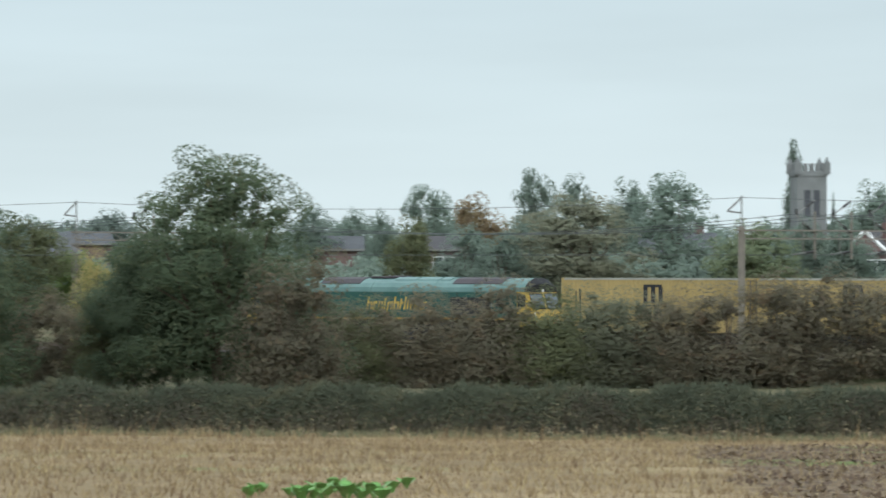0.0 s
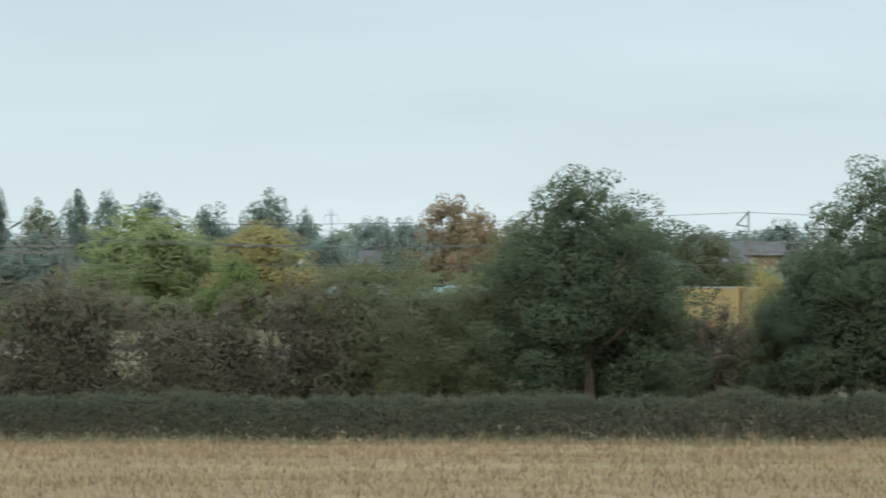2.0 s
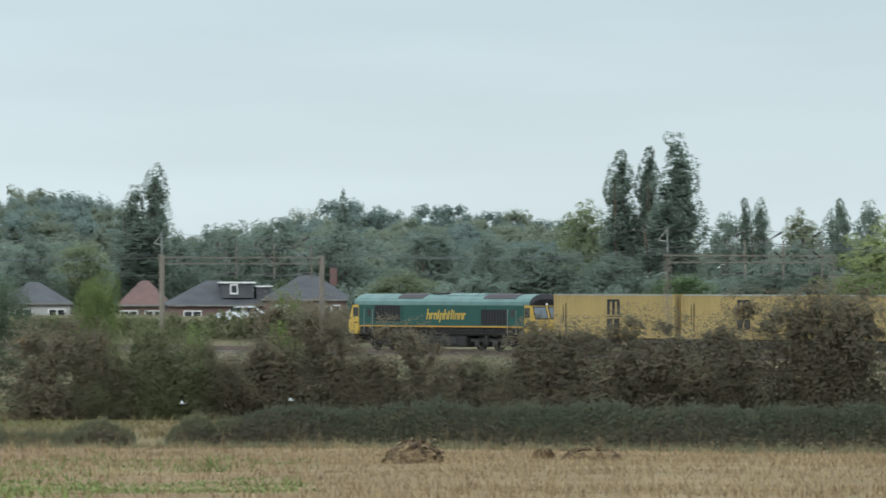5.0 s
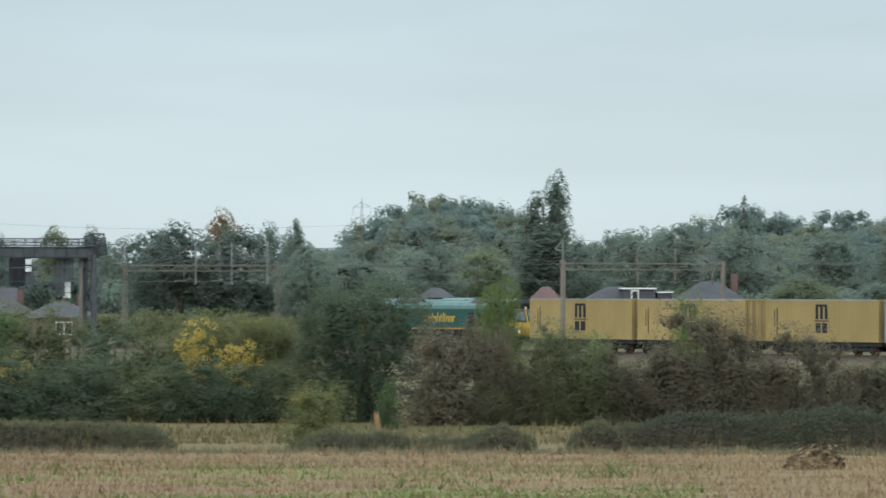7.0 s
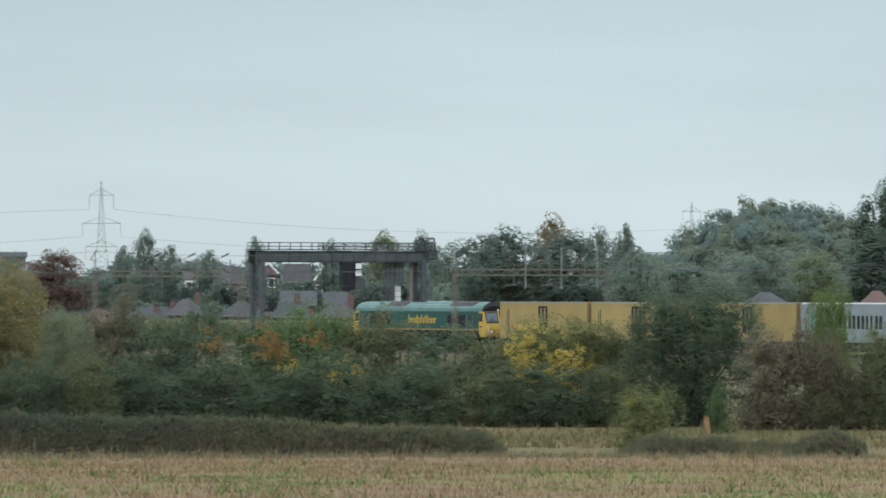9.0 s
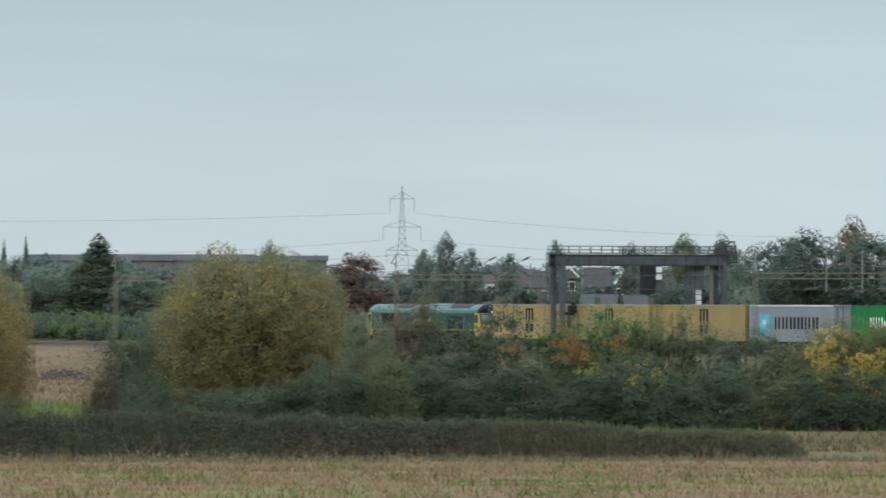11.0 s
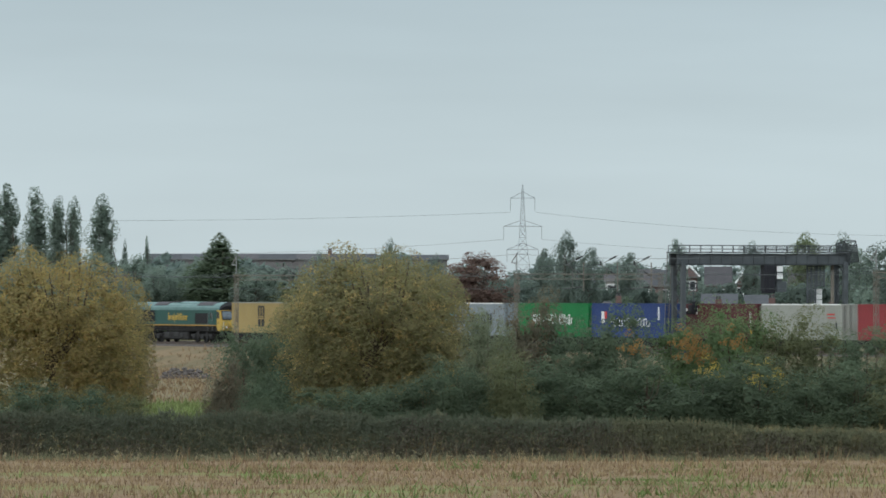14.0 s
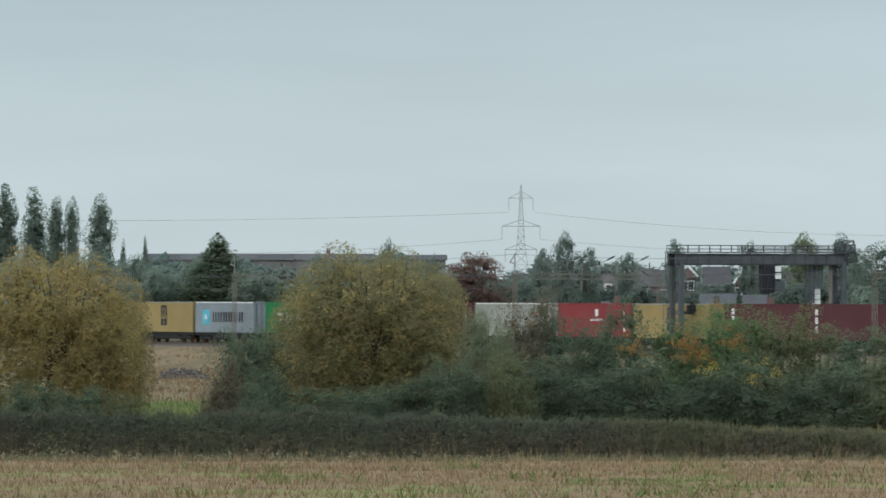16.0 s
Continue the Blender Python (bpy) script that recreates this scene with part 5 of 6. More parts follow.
YEL = "mustard-yellow corrugated steel container with a dark badge"
BADGE = three_two(5.45) + (("black", 1.2, 1.28, 0.5, 2.3), ("black", 0.95, 1.0, 1.0, 2.2))
SPECS = [
    ("c_yellow", YEL, BADGE, "c_cream"), ("c_yellow", YEL, BADGE, "c_cream"), ("c_yellow", YEL, BADGE, "c_cream"),
    ("c_grey", "pale grey container with a blue square badge and black lettering", (("badge", 1.5, 3.0, 0.75, 2.15), ("star", 2.25, 0.5, 1.45, 0.14)) + strokes("black", 3.7, 10.2, 1.0, 1.95, 6, 1), "white"),
    ("c_green", "bright green container with white lettering", strokes("white", 2.6, 9.6, 1.05, 1.95, 9, 2), None),
    ("c_blue", "dark blue container with white script lettering", (("script", 3.3, 9.6, 0.95, 1.6), ("white", 1.6, 2.1, 1.2, 2.2), ("red_mark", 2.1, 2.5, 1.6, 2.2), ("white", 11.0, 11.2, 1.5, 2.6)), None),
    ("c_maroon", "dark maroon container with a small white mark", strokes("white", 0.6, 3.0, 2.0, 2.5, 3, 4) + (("white", 11.1, 11.2, 0.9, 2.3), ("loco_yellow", 11.1, 11.4, 0.4, 0.75)), None),
    ("c_cream", "pale grey-cream container with a small red panel", (("red_mark", 10.0, 11.2, 2.0, 2.12), ("red_mark", 10.1, 11.3, 1.75, 1.83), ("black", 11.3, 11.5, 0.9, 1.4)), "white"),
    ("c_red", "red container with small white lettering", strokes("white", 5.6, 7.6, 1.38, 1.6, 6, 5) + (("white", 6.35, 6.85, 1.8, 2.4), ("white", 11.1, 11.2, 1.0, 2.2), ("white", 11.1, 11.4, 0.5, 0.8)), None),
    ("c_yellow", YEL, BADGE, "c_cream"),
    ("c_maroon", "dark maroon container with a white vertical mark", (("white", 1.2, 1.6, 1.5, 1.9), ("white", 1.2, 1.6, 2.0, 2.5)), None),
    ("c_maroon", "dark maroon container with a white vertical mark", (("white", 1.2, 1.6, 0.6, 1.1), ("white", 1.2, 1.6, 1.3, 1.8), ("white", 1.2, 1.6, 2.0, 2.5)), None),
    ("c_yellow", YEL, BADGE, "c_cream"), ("c_grey", "pale grey corrugated container", (), "white"),
]
M["badge"] = shade("light_blue_badge", (0.10, 0.50, 0.62), scale=2, rough=0.5)
M["red_mark"] = shade("red_mark", (0.55, 0.06, 0.05), scale=2, rough=0.5)
LOAD = []
for i_, (mat_, label_, marks_, rail_) in enumerate(SPECS):
    LOAD.append((container(mat_, label_, marks_, rail_), 27.45 * (i_ // 2) + 12.85 * (i_ % 2), 1.0))


def wagon_parts():
    w = thing("container_wagon", "low grimy twin container wagon on small bogies", "wagon", group="wagons of the train")
    part("deck", boxes((-0.4, 12.3, -1.1, -0.85, 0.72, 0.98), (-0.4, 12.3, 0.85, 1.1, 0.72, 0.98), (12.75, 25.45, -1.1, -0.85, 0.72, 0.98), (12.75, 25.45, 0.85, 1.1, 0.72, 0.98), (-0.4, 25.45, -0.3, 0.3, 0.6, 0.9), (-0.5, -0.35, -1.2, 1.2, 0.7, 0.99), (25.4, 25.55, -1.2, 1.2, 0.7, 0.99),
                      (3.5, 9.0, -1.05, -0.95, 0.35, 0.72), (16.3, 21.8, -1.05, -0.95, 0.35, 0.72)), M["under"], w)
    part("brake_gear", boxes((4.2, 5.4, -0.9, -0.2, 0.3, 0.7), (17.0, 18.5, -0.9, -0.2, 0.3, 0.7), (7.2, 8.0, -0.95, -0.3, 0.35, 0.7), bevel=0.02), M["under"], w)
    part("buffer", bars(0.12, ((-0.5, -0.88, 0.85), (-1.0, -0.88, 0.85)), ((25.55, -0.88, 0.85), (26.05, -0.88, 0.85)), ((-0.5, 0.88, 0.85), (-1.0, 0.88, 0.85)), ((25.55, 0.88, 0.85), (26.05, 0.88, 0.85)), sides=10), M["soot"], w)
    for x in (1.9, 10.4, 14.7, 23.2):
        bog = part("bogie", boxes((x - 1.35, x + 1.35, -1.06, -0.94, 0.38, 0.6), (x - 1.35, x + 1.35, 0.94, 1.06, 0.38, 0.6), (x - 0.3, x + 0.3, -1.0, 1.0, 0.4, 0.7), (x - 1.1, x - 0.7, -1.1, -0.94, 0.25, 0.65), (x + 0.7, x + 1.1, -1.1, -0.94, 0.25, 0.65), bevel=0.015), M["under"], w)
        for dx in (-0.9, 0.9):
            bm = bmesh.new()
            for y in (-0.76, 0.76):
                wheel(bm, x + dx, y, 0.42, 0.42, 0.13)
            bar(bm, (x + dx, -0.76, 0.42), (x + dx, 0.76, 0.42), 0.08)
            part("wheelset", bm, M["rust"], bog, "rusty steel wheels")
    return w


first = wagon_parts()
for i_ in range(7):
    LOAD.append((first if i_ == 0 else copy_thing(first, Matrix.Identity(4)), 27.45 * i_, 0.0))


def locomotive():
    g = thing("diesel_locomotive", "green diesel freight locomotive with yellow cab ends and pale roof", "locomotive")
    A, B = -21.95, -1.8                       # front and rear of the body
    EAVE, SOLE = 3.14, 1.62
    wall = [(-1.32, SOLE), (-1.32, EAVE), (1.32, EAVE), (1.32, SOLE)]
    part("bodyside", prism(wall, A + 1.2, B - 1.2), M["loco_green"], g, "dark green side with dark grilles")
    roof = [(-1.33, EAVE), (-1.28, 3.36), (-1.08, 3.58), (-0.72, 3.78), (-0.35, 3.86), (0.35, 3.86), (0.72, 3.78), (1.08, 3.58), (1.28, 3.36), (1.33, EAVE)]
    for x0, x1 in ((A + 0.62, A + 3.9), (A + 3.93, A + 8.9), (A + 8.93, B - 6.9), (B - 6.87, B - 0.62)):
        part("roof_panel", prism(roof, x0, x1), M["loco_roof"], g, "curved green roof panel, skylight painted in as a paler tone")
    part("eave", boxes((A + 1.2, B - 1.2, -1.345, -1.31, EAVE - 0.05, EAVE + 0.01)), M["loco_roof"], g)
    part("sole_bar", boxes((A + 1.2, B - 1.2, -1.22, 1.22, 1.08, SOLE)), M["under"], g, "sooty black sole bar and piping")
    pipes = bars(0.035, ((A + 2.0, -1.27, 1.2), (B - 2.0, -1.27, 1.2)), ((A + 2.0, -1.26, 1.38), (B - 2.0, -1.26, 1.38)))
    for i in range(14):
        bar(pipes, (A + 2.4 + i * 1.22, -1.25, 1.05), (A + 2.4 + i * 1.22, -1.25, 1.6), 0.03)
    part("piping", pipes, M["under"], g)
    part("stripe", boxes((A + 1.2, B - 1.2, -1.345, -1.32, SOLE, SOLE + 0.09)), M["loco_line"], g, "thin orange-yellow line along the side")
    for x0, x1, z0, z1 in ((A + 2.95, A + 5.75, 2.0, 3.08), (B - 5.7, B - 2.95, 1.8, 2.82)):
        gr = part("grille", boxes((x0, x1, -1.335, -1.31, z0, z1)), M["soot"], g, "black louvred grille")
        for i in range(9):
            x = x0 + (i + 0.5) * (x1 - x0) / 9
            part("louvre", boxes((x - 0.03, x + 0.03, -1.355, -1.335, z0 + 0.04, z1 - 0.04)), M["grille"], gr)
    part("body_seam", boxes((A + 5.95, A + 5.99, -1.332, -1.32, SOLE + 0.1, EAVE), (A + 14.9, A + 14.94, -1.332, -1.32, SOLE + 0.1, EAVE)), M["soot"], g)
    vent = [(-1.12, 3.5), (-1.12, 3.58), (-0.76, 3.81), (-0.36, 3.9), (0.36, 3.9), (0.76, 3.81), (1.12, 3.58), (1.12, 3.5)]
    for x0, x1 in ((A + 5.2, A + 8.0), (B - 5.7, B - 2.3)):
        part("roof_grille", prism(vent, x0, x1), M["roof_grille"], g, "grimy dark roof grille")
    part("exhaust", boxes((A + 8.3, A + 9.9, -0.6, 0.6, 3.84, 3.95), (A + 9.0, A + 10.2, 0.1, 0.8, 3.82, 3.98), bevel=0.03), M["roof_grille"], g, "sooty exhaust and silencer")
    for x0, x1 in ((A + 10.2, A + 11.7), (A + 11.8, A + 13.3), (A + 13.4, A + 14.1)):
        part("roof_hatch", prism([(-0.85, 3.7), (-0.8, 3.79), (-0.4, 3.92), (0.4, 3.92), (0.8, 3.79), (0.85, 3.7)], x0, x1), M["loco_roof"], g, "raised pale roof hatch")
    for end, sgn in ((A, 1), (B, -1)):
        q0, q1 = sorted((end + sgn * 1.95, end + sgn * 2.75))
        dr = part("door", boxes((q0, q1, -1.345, -1.32, SOLE + 0.1, 2.98), bevel=0.01), M["loco_green"], g)
        part("door_window", boxes((q0 + 0.2, q1 - 0.2, -1.352, -1.345, 2.3, 2.85)), M["glass"], dr)
        for x in (q0 - 0.06, q1 + 0.06):
            part("handrail", bars(0.02, ((x, -1.41, 1.2), (x, -1.41, 2.75)), ((x, -1.41, 2.75), (x, -1.32, 2.8))), M["post"], g, "pale steel handrail")
        st = bmesh.new()
        for z in (0.5, 0.85, 1.2):
            box(st, q0, q1, -1.34, -1.2, z, z + 0.04)
        for x in (q0, q1):
            bar(st, (x, -1.3, 0.48), (x, -1.3, 1.6), 0.025)
        part("cab_steps", st, M["under"], g)
    # the name on the side stays a row of plain slanted blocks
    lt = bmesh.new()
    x = A + 8.6
    for w_, up, down in (((0.42, 0.26, 0), (0.3, 0, 0), (0.4, 0, 0), (0.18, 0.2, 0), (0.42, 0, 0.2), (0.42, 0.26, 0), (0.26, 0.16, 0), (0.16, 0.26, 0), (0.18, 0.16, 0), (0.42, 0, 0), (0.4, 0, 0), (0.3, 0, 0))):
        box(lt, x, x + 0.12, -1.345, -1.32, 2.14 - down, 2.58 + up)
        if w_ > 0.25:
            box(lt, x + 0.12, x + w_ - 0.02, -1.344, -1.32, 2.46, 2.58)
        if w_ > 0.35:
            box(lt, x + w_ - 0.11, x + w_, -1.345, -1.32, 2.14, 2.46)
        x += w_ + 0.07
    for v in lt.verts:
        v.co.x = A + 8.6 + (v.co.x - A - 8.6) * 0.9 + (v.co.z - 2.14) * 0.2
    part("side_lettering", lt, M["loco_yellow"], g, "bold yellow lettering")
    for end, sgn in ((A, 1), (B, -1)):
        x0, x1, x2 = end, end + sgn * 0.5, end + sgn * 1.2
        bm = bmesh.new()
        prof = [(x0 + sgn * 0.3, 1.1), (x0 + sgn * 0.06, 1.2), (x0, 1.75), (x0 + sgn * 0.1, 2.15), (x1 - sgn * 0.08, 3.12), (x2, EAVE), (x2, 1.45), (x2 - sgn * 0.25, 1.1)]
        a = [bm.verts.new((x, -1.325, z)) for x, z in prof]
        b = [bm.verts.new((x, 1.325, z)) for x, z in prof]
        for i in range(len(prof)):
            j = (i + 1) % len(prof)
            bm.faces.new((a[i], a[j], b[j], b[i]))
        bm.faces.new(a[::-1])
        bm.faces.new(b)
        bmesh.ops.recalc_face_normals(bm, faces=bm.faces)
        bmesh.ops.bevel(bm, geom=[e for e in bm.edges if abs(e.verts[0].co.y - e.verts[1].co.y) < 0.01], offset=0.06, segments=2, affect="EDGES")
        cab = part("cab", bm, M["loco_yellow"], g, "yellow cab end")
        w0, w1 = sorted((x1 + sgn * 0.06, x2 - sgn * 0.08))
        part("side_window", boxes((w0, w1, -1.34, -1.3, 2.3, 2.95), bevel=0.015), M["glass"], cab)
        part("number_panel", boxes((w0 + 0.1, w1 - 0.05, -1.335, -1.3, 1.86, 1.94)), M["black"], cab)
        lean = math.atan2(0.32, 0.97) * sgn
        for y in (-0.66, 0.66):
            for name, hw, hh, off, mat, note in (("windscreen_surround", 0.58, 0.46, 0.0, "soot", "black windscreen rubber"), ("windscreen", 0.50, 0.38, 0.02, "windscreen", "windscreen pane with the sky's reflection painted grey-blue")):
                bm = boxes((-hw, hw, -0.012, 0.012, -hh, hh), bevel=0.01)
                for v in bm.verts:
                    c = Matrix.Rotation(radians(90), 3, "Z") @ v.co
                    c = Matrix.Rotation(lean, 3, "Y") @ c
                    v.co = c + Vector((x0 + sgn * (0.24 - off), y, 2.62))
                part(name, bm, M[mat], cab, note)
            part("wiper", bars(0.015, ((x0 + sgn * 0.05, y - 0.3, 2.2), (x0 + sgn * 0.2, y + 0.05, 2.75))), M["soot"], cab)
        cowl = [(-1.325, EAVE - 0.02), (-1.28, 3.37), (-1.08, 3.59), (-0.72, 3.79), (-0.35, 3.87), (0.35, 3.87), (0.72, 3.79), (1.08, 3.59), (1.28, 3.37), (1.325, EAVE - 0.02)]
        bm = bmesh.new()
        lo = [bm.verts.new((x0 + sgn * (0.40 if abs(y) > 1.2 else 0.34), y * 0.99, EAVE - 0.03 + (z - EAVE) * 0.6)) for y, z in cowl]
        hi = [bm.verts.new((end + sgn * 0.62, y, z)) for y, z in cowl]
        for i in range(len(cowl) - 1):
            bm.faces.new((lo[i], lo[i + 1], hi[i + 1], hi[i]))
        bm.faces.new(lo)
        bm.faces.new(hi[::-1])
        bmesh.ops.recalc_face_normals(bm, faces=bm.faces)
        part("roof_cowl", bm, M["soot"], cab, "sooty black cab roof edge")
        for y in (-0.86, 0.86):
            part("headlight", bars(0.12, ((x0 - sgn * 0.03, y, 1.5), (x0 + sgn * 0.14, y, 1.5)), sides=10), M["white"], cab, "round white lamp cluster")
            part("tail_light", bars(0.07, ((x0 - sgn * 0.03, y * 0.72, 1.5), (x0 + sgn * 0.14, y * 0.72, 1.5)), sides=10), M["red_mark"], cab, "red tail lamp")
        part("top_lamp", bars(0.09, ((x0 + sgn * 0.36, 0, 3.2), (x0 + sgn * 0.5, 0, 3.2)), sides=10), M["white"], cab, "small white marker lamp")
        part("cab_handrail", bars(0.025, ((x0 - sgn * 0.06, -1.2, 1.3), (x0 - sgn * 0.02, -1.2, 2.05)), ((x0 - sgn * 0.06, 1.2, 1.3), (x0 - sgn * 0.02, 1.2, 2.05))), M["white"], cab)
        part("buffer_beam", boxes((min(x0 - sgn * 0.02, x0 + sgn * 0.5), max(x0 - sgn * 0.02, x0 + sgn * 0.5), -1.25, 1.25, 0.72, 1.12), bevel=0.02), M["soot"], g)
        for y in (-0.87, 0.87):
            bf = part("buffer", bars(0.12, ((x0, y, 0.98), (x0 - sgn * 0.48, y, 0.98)), sides=12), M["soot"], g)
            part("buffer_head", bars(0.23, ((x0 - sgn * 0.46, y, 0.98), (x0 - sgn * 0.51, y, 0.98)), sides=14), M["under"], bf)
    part("fuel_tank", boxes((A + 7.4, B - 7.4, -1.25, 1.25, 0.28, 1.05), bevel=0.1), M["under"], g)
    for q in ((A + 8.0, A + 8.9, -1.33, -1.2, 0.45, 0.95), (B - 9.0, B - 8.4, -1.33, -1.2, 0.5, 0.9), (B - 10.4, B - 9.4, -1.3, -1.2, 0.6, 0.98)):
        part("tank_fitting", boxes(q, bevel=0.03), M["grille"], g)
    for xc in (A + 4.4, B - 4.4):
        bog = part("bogie", boxes((xc - 2.6, xc + 2.6, -1.16, -1.02, 0.62, 0.85), (xc - 2.6, xc + 2.6, 1.02, 1.16, 0.62, 0.85), (xc - 2.4, xc + 2.4, -0.6, 0.6, 0.4, 1.0), (xc - 1.2, xc - 0.7, -1.22, -1.02, 0.4, 0.95), (xc + 0.7, xc + 1.2, -1.22, -1.02, 0.4, 0.95), bevel=0.03), M["under"], g)
        for dx in (-1.85, 0.0, 1.85):
            part("axle_box", boxes((xc + dx - 0.22, xc + dx + 0.22, -1.27, -1.1, 0.36, 0.74), bevel=0.04), M["grille"], bog)
            bm = bmesh.new()
            for y in (-0.78, 0.78):
                wheel(bm, xc + dx, y, 0.53, 0.53, 0.14, 20)
            bar(bm, (xc + dx, -0.78, 0.53), (xc + dx, 0.78, 0.53), 0.1)
            part("wheelset", bm, M["under"], bog)
        for dx in (-0.93, 0.93):
            part("spring", bars(0.12, ((xc + dx, -1.12, 0.84), (xc + dx, -1.12, 1.1)), sides=8), M["grille"], bog)
    return g


LOAD.append((locomotive(), 0.0, 0.0))


def gull(label):
    g = thing("gull", label, "bird", group="gulls over the field")
    bm = bmesh.new()
    bmesh.ops.create_uvsphere(bm, u_segments=10, v_segments=7, radius=1.0)
    for v in bm.verts:
        slim = 1.0 - 0.45 * max(v.co.x, 0) - 0.2 * max(-v.co.x, 0)
        v.co = Vector((v.co.x * 0.12, v.co.y * 0.038 * slim, v.co.z * 0.038 * slim))
    body = part("body", bm, M["gull_white"], g)
    part("beak", bars(0.008, ((-0.115, 0, 0.006), (-0.15, 0, 0.0))), M["loco_yellow"], body)
    part("tail", boxes((0.095, 0.18, -0.03, 0.03, -0.005, 0.005)), M["gull_white"], body)
    for side in (-1, 1):
        bm = bmesh.new()
        rows = []
        for y, x0, x1, z in ((0.02, -0.05, 0.04, 0.01), (0.13, -0.075, 0.022, 0.07), (0.24, -0.04, 0.033, 0.065), (0.31, 0.028, 0.055, 0.04)):
            rows.append([bm.verts.new((x, side * y, z + dz)) for x in (x0, x1) for dz in (0.005, -0.005)])
        for p, q in zip(rows[:-1], rows[1:]):
            for i, j in ((0, 1), (1, 3), (3, 2), (2, 0)):
                bm.faces.new((p[i], p[j], q[j], q[i]))
        bm.faces.new([rows[-1][i] for i in (0, 1, 3, 2)])
        bmesh.ops.recalc_face_normals(bm, faces=bm.faces)
        part("wing", bm, M["gull_grey"], g, "pale grey wing")
    return g


GULLS = [
    (gull("small white gull flying low over the hedge"), ((0.0, 3700, 680), (2.5, 3262, 705), (3.0, 3165, 740), (4.5, 2798, 714), (5.0, 2550, 732), (5.2, 2440, 740), (7.3, 1000, 700), (16.0, -2600, 640))),
    (gull("small white gull flying along the railway"), ((0.0, 3760, 640), (2.5, 3184, 676), (3.0, 3049, 708), (3.5, 2896, 650), (4.5, 2480, 690), (5.0, 2358, 737), (5.2, 2270, 735), (7.3, 900, 690), (16.0, -2900, 620))),
]


def motions():
    """The train runs left along the near track; two gulls fly the same way over the hedge."""
    for ob, rows in GULLS:
        stops = []
        for t, b, e in rows:
            q = spot(b, 285)
            stops.append((t, pose(q.x, q.y, rise(e, 285), 8, -4, math.degrees(math.atan2(q.y, q.x)) - 90)))
        walk(ob, stops)
    marks = [(0.0, 207.9), (4.0, 303.1), (5.0, 326.9), (7.5, 386.5), (9.0, 422.2), (10.0, 446.1), (14.5, 553.2), (16.0, 588.9)]
    for ob, off, z in LOAD:
        walk(ob, [(t, pose(-s + off, TRACK_Y, z)) for t, s in marks])


# ---- woods and hills behind ----
FARWOOD = "belt of mixed trees beyond the railway, haze painted into the leaves"
# these belts get their haze from the paled wood and hill leaf colours
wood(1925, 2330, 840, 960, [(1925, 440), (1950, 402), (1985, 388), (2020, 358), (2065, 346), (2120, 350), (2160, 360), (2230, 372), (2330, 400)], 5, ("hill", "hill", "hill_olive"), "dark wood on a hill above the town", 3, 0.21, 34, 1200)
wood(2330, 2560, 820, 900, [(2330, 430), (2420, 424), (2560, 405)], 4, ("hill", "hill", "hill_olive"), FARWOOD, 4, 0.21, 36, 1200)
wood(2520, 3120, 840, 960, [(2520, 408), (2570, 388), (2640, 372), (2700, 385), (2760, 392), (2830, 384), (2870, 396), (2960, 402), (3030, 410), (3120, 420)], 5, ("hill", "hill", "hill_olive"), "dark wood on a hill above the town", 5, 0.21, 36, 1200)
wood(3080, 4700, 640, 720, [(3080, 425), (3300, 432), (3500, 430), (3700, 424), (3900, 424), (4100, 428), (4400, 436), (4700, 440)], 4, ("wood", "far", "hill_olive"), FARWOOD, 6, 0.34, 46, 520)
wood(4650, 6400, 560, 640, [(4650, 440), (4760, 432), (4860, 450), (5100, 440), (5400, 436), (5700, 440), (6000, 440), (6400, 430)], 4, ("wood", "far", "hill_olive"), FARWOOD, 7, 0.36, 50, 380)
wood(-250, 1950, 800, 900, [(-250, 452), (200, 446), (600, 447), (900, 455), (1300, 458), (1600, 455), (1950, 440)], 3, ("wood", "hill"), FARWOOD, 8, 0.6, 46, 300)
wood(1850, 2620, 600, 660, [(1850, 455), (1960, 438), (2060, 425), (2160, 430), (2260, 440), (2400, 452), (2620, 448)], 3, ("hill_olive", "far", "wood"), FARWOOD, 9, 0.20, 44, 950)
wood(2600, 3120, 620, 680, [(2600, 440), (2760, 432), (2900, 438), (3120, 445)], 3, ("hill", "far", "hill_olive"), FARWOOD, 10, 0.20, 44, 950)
LINESIDE = "green and brown scrub along the far railway fence"


def lineside(b0, b1, extra, tops, mat, seed, rows=2, gap=48, size=0.28):
    wood(b0, b1, 0, 0, tops, rows, mat, LINESIDE, seed, size, gap, 420, extra)


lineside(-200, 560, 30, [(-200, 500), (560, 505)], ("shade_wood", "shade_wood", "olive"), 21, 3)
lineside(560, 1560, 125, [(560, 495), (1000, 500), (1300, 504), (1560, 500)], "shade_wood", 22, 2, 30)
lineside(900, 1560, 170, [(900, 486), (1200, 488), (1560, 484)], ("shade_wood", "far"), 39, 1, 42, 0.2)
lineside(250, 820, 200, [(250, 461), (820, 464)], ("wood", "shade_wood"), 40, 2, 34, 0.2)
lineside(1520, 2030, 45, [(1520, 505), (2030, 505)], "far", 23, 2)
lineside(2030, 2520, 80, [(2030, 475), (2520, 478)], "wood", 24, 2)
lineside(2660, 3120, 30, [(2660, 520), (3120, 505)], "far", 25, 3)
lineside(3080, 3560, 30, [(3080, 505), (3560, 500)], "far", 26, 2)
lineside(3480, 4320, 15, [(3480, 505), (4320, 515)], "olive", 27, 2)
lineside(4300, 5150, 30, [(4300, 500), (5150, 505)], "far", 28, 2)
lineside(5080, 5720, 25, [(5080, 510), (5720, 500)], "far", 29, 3)
